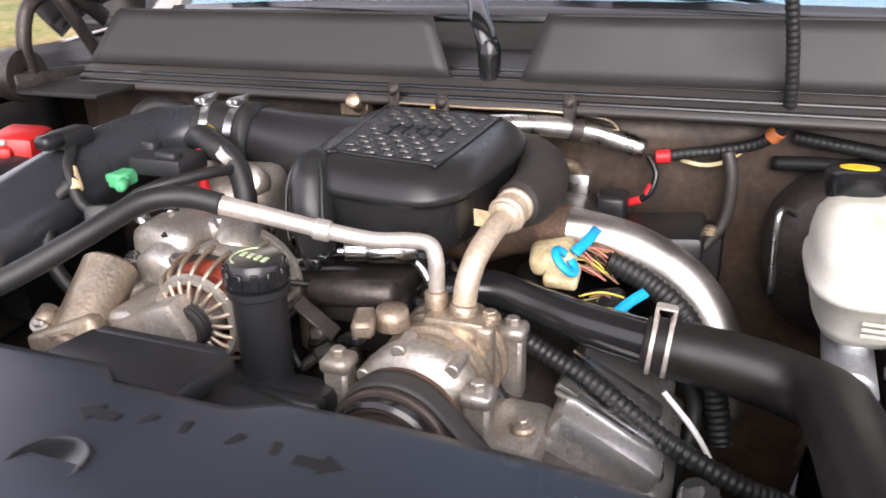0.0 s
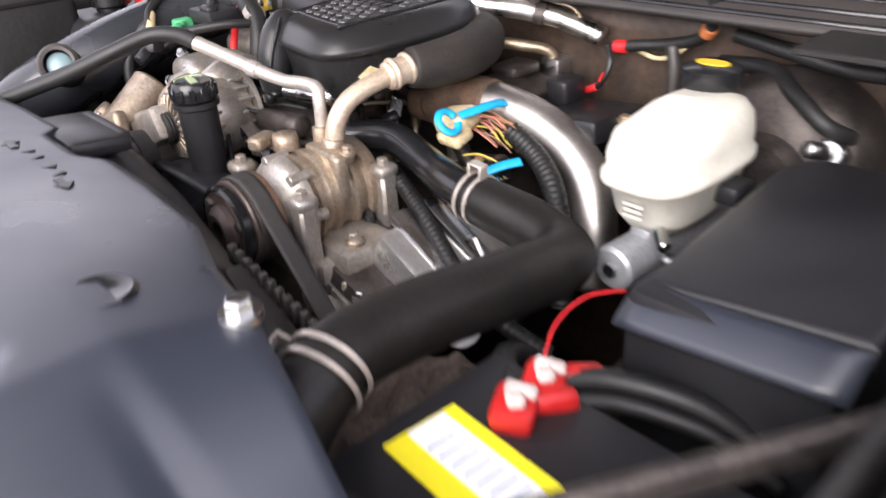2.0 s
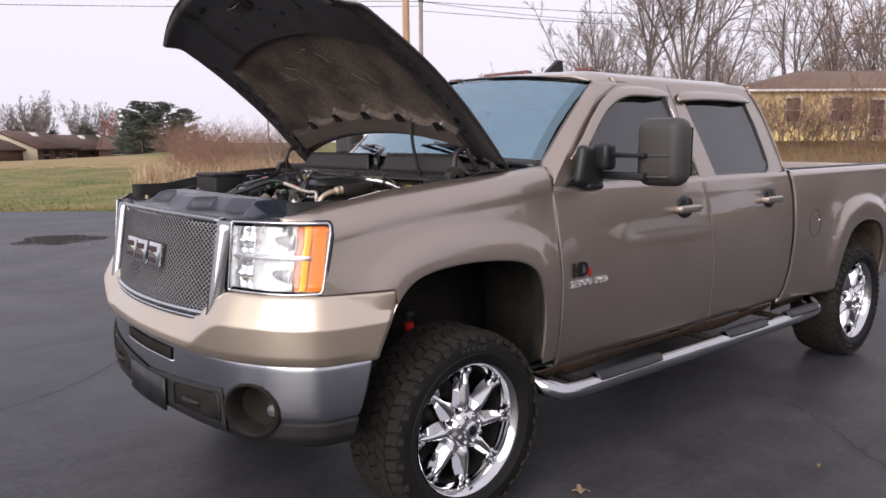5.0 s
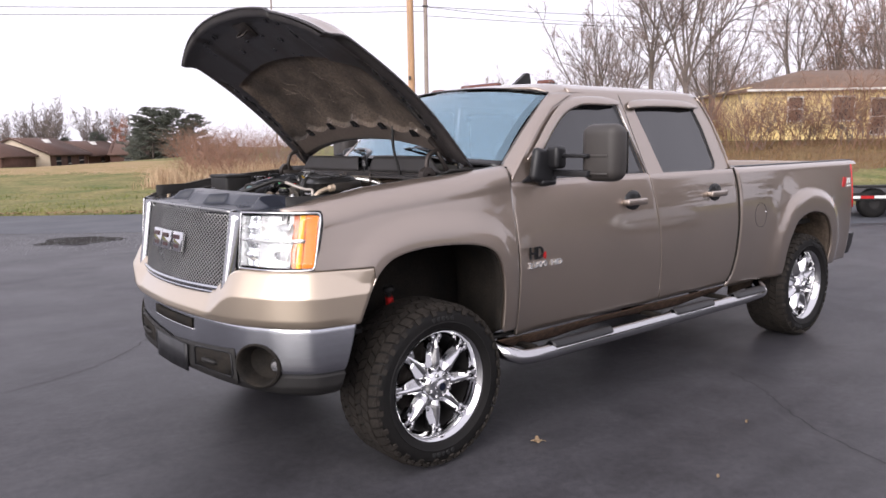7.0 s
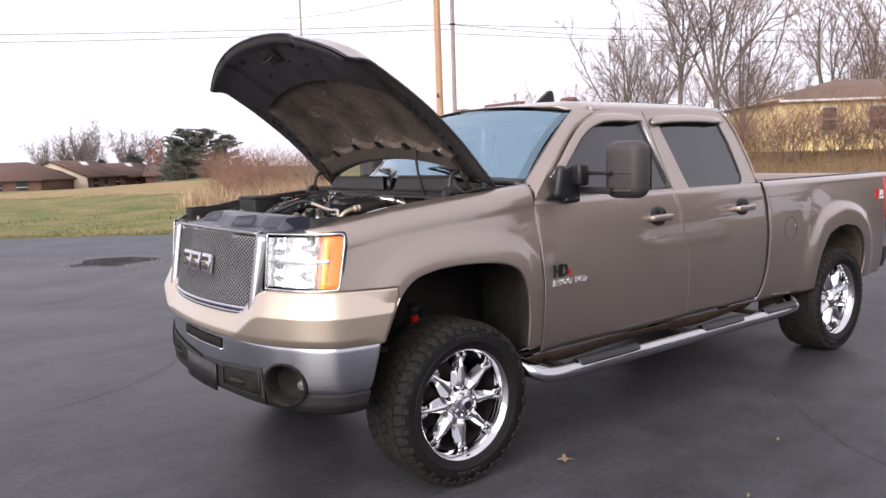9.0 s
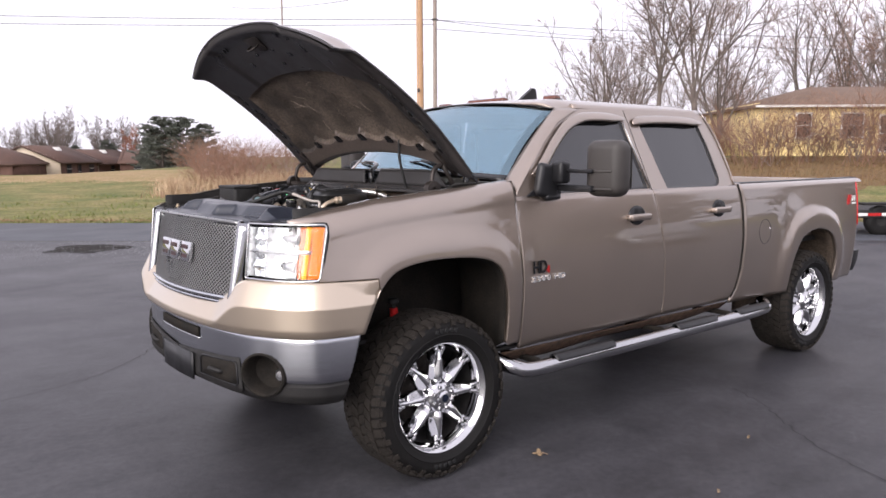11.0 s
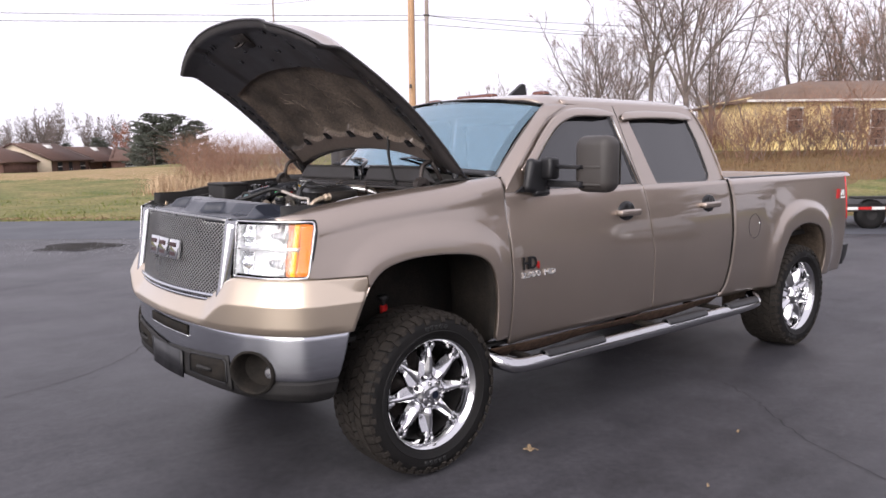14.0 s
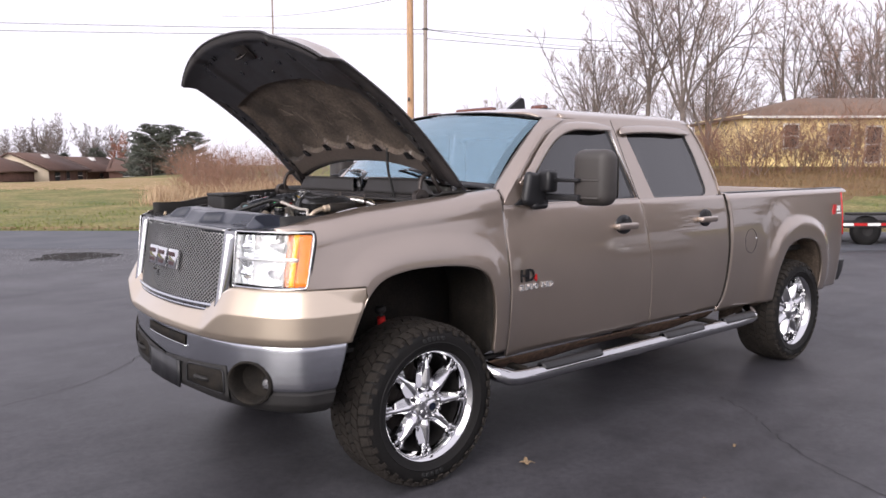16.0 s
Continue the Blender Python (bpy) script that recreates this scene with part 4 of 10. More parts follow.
# running boards
for s in (1, -1):
    y = -1.035 * s
    tube = sweep([(0.47, -0.90 * s, 0.53), (0.54, -1.0 * s, 0.492), (0.66, y, 0.472), (1.2, y, 0.470), (2.2, y, 0.470), (3.0, y, 0.472), (3.22, -1.01 * s, 0.482), (3.31, -0.92 * s, 0.51)], 0.043, 18, per=8)
    board = part("running_board", tube, BOARD, truck, "polished tubular running board with black step pads")
    for xa, xb in ((0.80, 1.33), (1.99, 2.46), (2.74, 3.17)):
        pad = grid(lambda a, t: (lerp(xa, xb, t) , y - 0.048 * math.cos(a) * (0.55 + 0.45 * math.sin(math.pi * t) ** 0.25) * 1.0 , 0.472 + 0.050 * math.sin(a)), span(0.42, math.pi + 0.1, 18), span(0, 1, 24))
        part("step_pad", pad, PLASTIC, board, "black ribbed step pad", solid=0.008)
    for x in (0.72, 1.9, 2.72):
        part("board_bracket", box(0.04, 0.30, 0.03, 0.006, 1, (x, -0.85 * s, 0.495)), LINER, board)

# frame rails, axles and suspension glimpsed below
for y in (-0.44, 0.44):
    part("frame_rail", box(5.4, 0.09, 0.16, 0.01, 1, (2.0, y, 0.60)), FRAME_BLACK, truck)
part("rear_axle", add(rod((3.9, -0.75, 0.43), (3.9, 0.75, 0.43), 0.05), lathe([(0.0, -0.14), (0.10, -0.12), (0.16, 0), (0.10, 0.12), (0, 0.14)], 20, "X", (3.9, 0, 0.43))), FRAME_BLACK, truck)
part("front_cross_member", box(0.5, 1.1, 0.12, 0.03, 2, (0.0, 0, 0.45)), FRAME_BLACK, truck)
for y in (-0.72, 0.72):
    part("shock_absorber", rod((-0.02, y * 0.93, 0.50), (-0.080, y, 0.862), 0.022, 16), RED_PLASTIC, truck, "red shock absorber")
    part("shock_mount", add(rod((-0.080, y, 0.862), (-0.083, y, 0.885), 0.012, 12), rod((-0.083, y, 0.885), (-0.085, y, 0.915), 0.030, 14)), FRAME_BLACK, truck)
    part("control_arm", add(rod((-0.2, y * 0.6, 0.55), (0.0, y * 1.1, 0.40), 0.03), rod((0.2, y * 0.6, 0.55), (0.0, y * 1.1, 0.40), 0.03)), FRAME_BLACK, truck)
    part("shock_absorber", rod((3.80, y * 0.9, 0.45), (3.65, y * 0.8, 0.85), 0.03, 14), FRAME_BLACK, truck)

# towing mirrors
for s in (1, -1):
    housing = box(0.150, 0.225, 0.305, 0.058, 6, Matrix.Translation((0.955, -1.275 * s, 1.578)) @ pose(0, 0, 0, 0, 0, 8 * s))
    mir = part("towing_mirror", housing, PLASTIC_GREY, truck, "black plastic towing mirror on two arms")
    base = box(0.17, 0.06, 0.19, 0.028, 3, Matrix.Translation((0.81, -0.962 * s, 1.505)) @ pose(0, 0, 0, 0, 12, 0))
    add(base, box(0.12, 0.06, 0.04, 0.018, 2, (0.84, -0.965 * s, 1.418)))
    add(base, box(0.085, 0.085, 0.125, 0.022, 3, (0.865, -1.015 * s, 1.555)))
    part("mirror_base", base, PLASTIC, mir)
    for z, th in ((1.563, 0.022), (1.468, 0.036)):
        part("mirror_arm", box(0.050, 0.27, th, 0.008, 2, Matrix.Translation((0.885, -1.11 * s, z)) @ pose(0, 0, 0, 0, 0, -6 * s)), PLASTIC, mir)
        part("arm_ridge", box(0.024, 0.17, 0.013, 0.005, 2, Matrix.Translation((0.884, -1.262 * s, z)) @ pose(0, 0, 0, 0, 0, 8 * s)), PLASTIC_GREY, mir)
    part("mirror_sail", slab([(0.66, 1.425), (0.93, 1.425), (0.935, 1.57), (0.86, 1.55)], 0.012), PLASTIC, mir, at=Matrix.Translation((0, -0.945 * s, 0)) @ pose(0, 0, 0, 90, 0, 0))
    part("mirror_glass", box(0.004, 0.16, 0.22, 0.0, 1, Matrix.Translation((1.030, -1.285 * s, 1.578)) @ pose(0, 0, 0, 0, 0, 8 * s)), CHROME, mir)


# wheels: built once, copied to the four hubs (outer face towards -y)
def wheel_thing():
    rim = part("wheel", lathe([(0.256, -0.080), (0.259, -0.104), (0.268, -0.126), (0.281, -0.146), (0.286, -0.150), (0.289, -0.143), (0.286, -0.128), (0.272, -0.112), (0.256, -0.09), (0.250, 0.0), (0.258, 0.12), (0.284, 0.145), (0.288, 0.13)], 72, "Y"), CHROME, truck, "chrome eight-spoke wheel with an all-terrain tyre")
    # in the turned profile, height -0.146 becomes the outer face at y = -0.146
    prof = [(0.284, -0.125), (0.290, -0.146), (0.303, -0.157), (0.325, -0.163), (0.329, -0.167), (0.333, -0.164), (0.362, -0.165), (0.384, -0.158), (0.402, -0.142), (0.411, -0.118), (0.413, 0.0), (0.411, 0.115), (0.402, 0.140), (0.38, 0.158), (0.345, 0.165), (0.30, 0.156), (0.284, 0.125)]
    part("tyre", lathe(prof, 84, "Y"), TYRE, rim, "black all-terrain tyre")
    tread = bmesh.new()
    N = 48
    rows = ((-0.134, 0.050, 0.5, 0.0, 0.80), (-0.080, 0.049, -1.1, 0.35, 0.86), (-0.027, 0.049, 1.2, 0.1, 0.84), (0.027, 0.049, -1.2, 0.55, 0.84), (0.080, 0.049, 1.1, 0.85, 0.86), (0.134, 0.050, -0.5, 0.5, 0.80))
    for i in range(N):
        a0 = 2 * math.pi * i / N
        for j, (yc, wy, sk, ph, fill) in enumerate(rows):
            a = a0 + ph * 2 * math.pi / N
            half = math.pi / N * fill * (0.94 if (i + j) % 2 else 1.04)
            edge = j in (0, 5)
            vs = []
            for r in (0.404, 0.4245 - (0.004 if edge else 0)):
                for dy, da in ((-1, -1), (1, -1), (1, 1), (-1, 1)):
                    y = yc + dy * wy / 2
                    aa = a + da * half + sk * dy * wy * 0.5
                    rr = r - (0.013 if (j == 0 and dy < 0) or (j == 5 and dy > 0) else 0)
                    vs.append((rr * math.cos(aa), y, rr * math.sin(aa)))
            add(tread, bm_from(vs, [(0, 1, 2, 3), (7, 6, 5, 4), (0, 4, 5, 1), (1, 5, 6, 2), (2, 6, 7, 3), (3, 7, 4, 0)]))
        # shoulder lugs running down the sidewall, long and short by turns
        aa = a0 + 0.02
        for sgn in (-1, 1):
            vs = []
            low = 0.372 if i % 2 else 0.386
            for r, y in ((0.409, 0.142), (low, 0.1640 if i % 2 else 0.1600)):
                for da in (-0.040, 0.026 if i % 2 else 0.014):
                    for up in (0.0, 0.008):
                        vs.append(((r + up * 0.6) * math.cos(aa + da), sgn * (y + up), (r + up * 0.6) * math.sin(aa + da)))
            add(tread, bm_from(vs, [(0, 1, 3, 2), (4, 6, 7, 5), (1, 5, 7, 3), (0, 2, 6, 4), (0, 4, 5, 1), (2, 3, 7, 6)]))
    bmesh.ops.recalc_face_normals(tread, faces=tread.faces)
    part("tread", tread, TREAD, rim, "chunky all-terrain tread blocks", sharp=25)
    # raised bars where the sidewall carries its maker's mark
    bar = None
    for c in (math.pi / 2, -math.pi / 2):
        for k in range(5):
            m = pose(0, 0, 0, 0, math.degrees(-(c + (k - 2.0) * 0.085)) + 90, 0) @ Matrix.Translation((0, -0.1655, 0.352))
            if bar is None:
                bar = part("sidewall_bar", box(0.021, 0.005, 0.022, 0.002, 1), RUBBER, rim, at=m)
            else:
                share("sidewall_bar", bar, rim, m)
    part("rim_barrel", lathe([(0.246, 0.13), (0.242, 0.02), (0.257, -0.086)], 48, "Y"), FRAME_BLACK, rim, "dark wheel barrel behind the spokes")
    part("brake_disc", lathe([(0.06, 0.0), (0.19, 0.0), (0.195, 0.015), (0.19, 0.03), (0.06, 0.03)], 40, "Y", (0, 0.01, 0)), STEEL_DARK, rim, "dark brake disc behind the spokes")
    # deep domed hub: a barrel with eight shallow scallops, a stepped face and a dark centre cap
    prof = [(0.030, -0.158), (0.035, -0.154), (0.038, -0.146), (0.052, -0.144), (0.068, -0.138), (0.079, -0.126), (0.088, -0.106), (0.096, -0.075), (0.103, -0.03), (0.105, 0.03)]

    def hub_fn(a, k):
        r, y = prof[k]
        r *= 1 - (0.05 * (0.5 + 0.5 * math.cos(8 * a)) ** 2 if 3 < k < 8 else 0.0)
        return (r * math.cos(a), y, r * math.sin(a))
    hub = grid(hub_fn, [2 * math.pi * k / 96 for k in range(96)], range(len(prof)), close_u=True)
    add(hub, lathe([(0, -0.160), (0.026, -0.160), (0.030, -0.158)], 40, "Y"))
    bmesh.ops.recalc_face_normals(hub, faces=hub.faces)
    part("hub_cap", hub, CHROME, rim, sharp=30)
    part("cap_emblem", lathe([(0, -0.1625), (0.020, -0.1625), (0.0215, -0.159)], 24, "Y"), mat("cap_emblem_blue", (0.012, 0.016, 0.03), 0.2, 0.2, bump=0.0), rim, "dark blue centre cap emblem")

    # one spoke: a broad blade with a flat crown and steep flanks, narrowing towards its forked foot
    def spoke_fn(u, v):
        r = lerp(0.066, 0.250, u)
        half = float(np.interp(u, [0, 0.2, 0.55, 0.85, 1], [0.045, 0.045, 0.038, 0.029, 0.022]))
        w = (v - 0.5) * 2
        crown = float(np.interp(u, [0, 0.25, 0.7, 0.92, 1], [-0.112, -0.127, -0.124, -0.112, -0.098]))
        k = abs(w)
        drop = 0.002 * (k / 0.24) ** 2 if k < 0.24 else 0.002 + 0.048 * ((k - 0.24) / 0.76) ** 1.15
        return (w * half, crown + drop, r)
    sp = grid(spoke_fn, span(0, 1, 17), [0, 0.08, 0.16, 0.24, 0.32, 0.37, 0.39, 0.45, 0.5, 0.55, 0.61, 0.63, 0.68, 0.76, 0.84, 0.92, 1])
    add(sp, grid(lambda u, v: (spoke_fn(u, 0)[0] + 0.003 * v, spoke_fn(u, 0)[1] + 0.030 * v, spoke_fn(u, 0)[2]), span(0, 1, 17), [1, 0]))
    add(sp, grid(lambda u, v: (spoke_fn(u, 1)[0] - 0.003 * v, spoke_fn(u, 1)[1] + 0.030 * v, spoke_fn(u, 1)[2]), span(0, 1, 17), [0, 1]))
    bmesh.ops.remove_doubles(sp, verts=sp.verts, dist=1e-5)
    # forked foot gripping the rim
    for dx in (-0.020, 0.020):
        add(sp, box(0.014, 0.036, 0.056, 0.005, 3, Matrix.Translation((dx, -0.094, 0.243)) @ pose(0, 0, 0, 0, 700 * dx, 0)))
    add(sp, box(0.054, 0.026, 0.016, 0.006, 3, (0, -0.096, 0.222)))
    add(sp, box(0.060, 0.020, 0.014, 0.005, 3, (0, -0.100, 0.266)))
    first = part("spoke", sp, CHROME, rim, sharp=24)
    lug = (0.060 * math.sin(0.39), 0, 0.060 * math.cos(0.39))
    nut = part("lug_nut", add(lathe([(0, -0.154), (0.008, -0.153), (0.010, -0.146), (0.010, -0.10)], 10, "Y"), hexbolt((0, -0.138, 0), (0, -1, 0), 0.011, 0.013, False)), CHROME, rim, at=Matrix.Translation(lug))
    for k in range(8):
        m = pose(0, 0, 0, 0, 45 * k, 0)
        if k:
            share("spoke", first, rim, m)
            share("lug_nut", nut, rim, m @ Matrix.Translation(lug))
        else:
            first.matrix_basis = m
        # bolts where each fork meets the rim
        if k == 0:
            riv = part("rim_bolt", hexbolt((0, 0, 0), (0, -1, 0), 0.009, 0.009), CHROME, rim, at=m @ Matrix.Translation((0.020, -0.112, 0.248)))
        for dx in (-0.020, 0.020):
            if not (k == 0 and dx > 0):
                share("rim_bolt", riv, rim, m @ Matrix.Translation((dx, -0.112, 0.248)))
    return rim


wheel = wheel_thing()
wheel.matrix_basis = Matrix.Translation((AX_F, -0.845, TYRE_R)) @ pose(0, 0, 0, 0, 1, 0)
for m in (Matrix.Translation((AX_R, -0.845, TYRE_R)) @ pose(0, 0, 0, 0, 20, 0), Matrix.Translation((AX_F, 0.845, TYRE_R)) @ pose(0, 0, 0, 0, 0, 180), Matrix.Translation((AX_R, 0.845, TYRE_R)) @ pose(0, 0, 0, 0, 0, 180)):
    copy_thing(wheel, m)


# ---- front end ----
def front_x(y, off=0.0):
    """Plan of the nose: how far forward it stands at y."""
    a = abs(y)
    return -0.93 + 0.17 * a ** 2 + 0.16 * a ** 8 + off


# plan of the nose, from the middle round the corner to the wheel arch
NOSE = smooth_line([(-0.930, 0.0), (-0.924, 0.16), (-0.912, 0.32), (-0.892, 0.49), (-0.857, 0.648), (-0.815, 0.745), (-0.765, 0.835), (-0.705, 0.906), (-0.642, 0.951), (-0.56, 0.967), (-0.47, 0.976), (-0.36, 0.982), (-0.25, 0.985)], 8)
NOSE_D = [0.0]
for a, b in zip(NOSE, NOSE[1:]):
    NOSE_D.append(NOSE_D[-1] + (b - a).length)


def nose_pt(d, off, z):
    """A point d along the nose's plan, off outwards; the sign of d picks the flank."""
    sg = 1 if d >= 0 else -1
    d = abs(d)
    q = [float(np.interp(d, NOSE_D, [p[c] for p in NOSE])) for c in (0, 1)]
    e = 0.03
    t = Vector([float(np.interp(d + e, NOSE_D, [p[c] for p in NOSE])) - float(np.interp(max(0, d - e), NOSE_D, [p[c] for p in NOSE])) for c in (0, 1)]).normalized()
    if d < 0.15:
        t = t.lerp(Vector((0, 1)), 1 - d / 0.15).normalized()
    return Vector((q[0] - t.y * off, sg * (q[1] + t.x * off), z))


def nose_end(x):
    """How far along the plan the given x of the flank lies."""
    return float(np.interp(x, [p.x for p in NOSE[40:]], NOSE_D[40:]))


def nose_band(rows, end, cols=91):
    """A band round the nose; rows give (height, offset) at a share s of its length."""
    def fn(w, k):
        zz, off = rows[k](abs(w))
        return nose_pt(w * end(zz), off, zz)
    ws = sorted(set(span(-1, 1, cols)))
    return grid(fn, ws, range(len(rows)))


def val_top(d):
    return lerp(0.962, 1.084, sstep(0.43, 0.675, d))


def val_end(z):
    return nose_end(float(np.interp(z, [0.84, 0.97, 1.06, 1.09], [-0.464, -0.407, -0.352, -0.325])))


def val_row(v, tuck=0.0, fold=0.0):
    def fn(w):
        d = w * val_end(lerp(0.842, 1.084, v))
        top = val_top(d)
        z = lerp(0.842, top, v) + fold * 0.1
        crease = 0.058 * min(1.0, max(0.0, (top + 0.004 - z) / 0.112)) ** 0.93
        x = nose_pt(d, 0, z).x
        o = max(crease, flare(x, z) if x > -0.62 else 0.0)
        o -= 0.010 * (1 - sstep(0.842, 0.88, z)) * (1 - sstep(-0.60, -0.46, x))
        return z, o - tuck
    return fn


# same brown paint as the body; its sunlit look is put into the colour
part("front_valance", nose_band([val_row(0, 0.05), val_row(0, 0.012), val_row(0.01, 0.003), val_row(0.03)] + [val_row(v) for v in span(0.07, 0.97, 44)] + [val_row(0.985, 0.002), val_row(1.0, 0.006), val_row(1.0, 0.05)], val_end, 121), PAINT_SUNLIT, truck, "brown metallic panel between grille and bumper, coloured in a lighter sunlit tone", solid=0.006)


def bump_end(z):
    return nose_end(float(np.interp(z, [0.50, 0.61, 0.83], [-0.55, -0.52, -0.458])))


def row(z, off):
    return lambda w: (z, off)


def fog_frame(s):
    """Middle and facing of the oval fog lamp opening; its own x runs inwards."""
    return Matrix.Translation(nose_pt(s * 0.748, 0.017, 0.652)) @ pose(0, 0, 0, 0, 0, -s * 27)


FOG_Y, FOG_Z = 0.108, 0.091


def cut_fog_openings(bm):
    """Cuts the two oval openings through a band of the nose."""
    for s in (-1, 1):
        inv = fog_frame(s).inverted()

        def e(p):
            q = inv @ p
            return math.hypot(q.y / FOG_Y, q.z / FOG_Z) if abs(q.x) < 0.09 else 9.0
        gone = [f for f in bm.faces if e(f.calc_center_median()) < 1]
        bmesh.ops.delete(bm, geom=gone, context="FACES")
        for v in bm.verts:
            if v.is_boundary and e(v.co) < 1.3:
                q = inv @ v.co
                k = 1 / max(0.2, e(v.co))
                v.co = inv.inverted() @ Vector((q.x, q.y * k, q.z * k))
    return bm


def fine_rows(pts, n):
    """More rows along a (height, offset) profile."""
    out = []
    for (z0, o0), (z1, o1) in zip(pts, pts[1:]):
        for k in range(n):
            out.append(row(lerp(z0, z1, k / n), lerp(o0, o1, k / n)))
    return out + [row(*pts[-1])]


bump = part("front_bumper", cut_fog_openings(nose_band(fine_rows([(0.836, -0.03), (0.836, 0.006), (0.831, 0.013), (0.82, 0.016), (0.78, 0.018), (0.74, 0.019), (0.70, 0.019), (0.66, 0.017), (0.635, 0.013), (0.618, 0.004), (0.610, -0.012)], 3), bump_end, 261)), BUMPER, truck, "satin chrome front bumper", solid=0.006)
part("bumper_lip", nose_band([row(0.839, 0.000), row(0.841, 0.018), row(0.834, 0.021), row(0.828, 0.012)], bump_end, 101), BUMPER, bump)
part("air_slot", grid(lambda d, v: nose_pt(d, 0.0212, lerp(0.757, 0.806, v)), span(-0.25, 0.25, 17), [0, 1]), LINER, bump, "black air slot in the bumper", solid=0.003)
part("slot_lip", sweep([nose_pt(d, 0.022, 0.753) for d in span(-0.26, 0.26, 21)], 0.004, 8, raw=True), CHROME, bump)
part("lower_valance", cut_fog_openings(nose_band(fine_rows([(0.618, 0.0), (0.606, 0.013), (0.56, 0.010), (0.525, -0.012), (0.505, -0.05), (0.50, -0.12)], 4), bump_end, 261)), FRAME_BLACK, truck, "black plastic lower valance", solid=0.008)
# the bumper's middle is a black panel with a hook opening on either side
for s in (-1, 1):
    a = fog_frame(s)
    fog = lathe([(1.15, 0.010), (1.13, -0.006), (1.05, -0.010), (0.99, -0.004), (0.95, 0.02), (0.86, 0.07), (0.55, 0.09), (0, 0.094)], 44, "X")
    bmesh.ops.scale(fog, vec=(1, FOG_Y, FOG_Z), verts=fog.verts)
    fg = part("fog_lamp_bezel", fog, LINER, truck, "deep dark oval fog lamp bezel", at=a)
    part("fog_lamp_lens", lathe([(0, -0.004), (0.022, -0.002), (0.034, 0.012), (0.034, 0.03)], 24, "X", (0.050, 0.058 * s, -0.012)), SATIN, fg, "small silvery fog lamp")

    def panel_top(d):
        return lerp(0.675, 0.715, (d - 0.05) / 0.57)
    part("centre_panel", grid(lambda u, v: nose_pt(s * lerp(0.0, lerp(0.63, 0.61, v), u), 0.0235, lerp(0.548, panel_top(lerp(0.0, 0.62, u)), v)), span(0, 1, 20), span(0, 1, 6)), FRAME_BLACK, truck, "black plastic panel in the bumper", solid=0.004)
    loop_ = [(0.27, 0.578), (0.585, 0.578), (0.600, 0.592), (0.592, 0.685), (0.57, 0.694), (0.29, 0.676), (0.268, 0.660)]
    part("hook_opening", grid(lambda u, v: nose_pt(s * lerp(0.275, 0.592, u), 0.0262, lerp(0.582, lerp(0.670, 0.690, u), v)), span(0, 1, 12), span(0, 1, 4)), LINER, truck, "dark tow hook opening", solid=0.002)
    part("opening_rim", sweep([nose_pt(s * p[0], 0.026, p[1]) for p in loop_ + loop_[:1]], 0.0045, 6, raw=True), PLASTIC, truck)
    hook = sweep([nose_pt(s * 0.47, 0.0, 0.615), nose_pt(s * 0.465, 0.034, 0.628), nose_pt(s * 0.42, 0.046, 0.632), nose_pt(s * 0.37, 0.034, 0.624), nose_pt(s * 0.36, 0.0, 0.61)], 0.011, 10)
    part("tow_hook", hook, FRAME_BLACK, truck, "black tow hook")
part("number_plate_mount", grid(lambda d, v: nose_pt(d, 0.030, lerp(0.530, 0.668, v)), span(-0.20, 0.22, 12), [0, 1]), PLASTIC, truck, "empty black plate mount", solid=0.006)



# grille: chrome frame, fine diamond mesh, three chrome blocks
def grille_at(y, z, off=0.0):
    return Vector((-0.950 + 0.26 * y * y + 0.16 * (z - 1.0) + off, y, z))


G0, G1 = -0.535, 0.535


def g_top(y):
    return 1.338 + 0.012 * (1 - (y / 0.55) ** 2)


def g_bot(y):
    return 0.985 - 0.0 * (1 - (y / 0.55) ** 2)


part("grille_backing", grid(lambda y, v: grille_at(y, lerp(g_bot(y), g_top(y), v), 0.06), span(G0, G1, 21), span(0, 1, 6)), FRAME_BLACK, truck)
mesh_ = bmesh.new()
cell = 0.0185
for direction in (1, -1):
    k = -60
    while k < 100:
        pts = []
        for j in range(0, 21):
            z = lerp(0.985, 1.345, j / 20)
            y = G0 + k * cell * 1.35 + direction * (z - 0.985) * 1.25
            if G0 <= y <= G1 and z <= g_top(y):
                pts.append(grille_at(y, z, -0.002 + direction * 0.0014))
        if len(pts) > 1:
            add(mesh_, sweep(pts, 0.0021, 4, raw=True))
        k += 1
part("grille_mesh", mesh_, mat("mesh_grey", (0.50, 0.50, 0.50), 0.34, 0.9, vary=0.08, bump=0.0), truck, "fine grey diamond wire mesh")
loop = [grille_at(y, g_top(y), -0.006) for y in span(G0, G1, 25)] 
part("grille_top_rim", sweep(loop, 0.009, 8, raw=True), mat("mesh_rim", (0.3, 0.3, 0.3), 0.3, 0.9, bump=0.0), truck)
part("grille_bottom_rim", add(sweep([grille_at(y, 0.985, -0.008) for y in span(G0 - 0.03, G1 + 0.03, 25)], 0.012, 8, raw=True), sweep([grille_at(y, 0.962, 0.0) for y in span(G0 - 0.03, G1 + 0.03, 25)], 0.010, 8, raw=True)), BUMPER, truck)
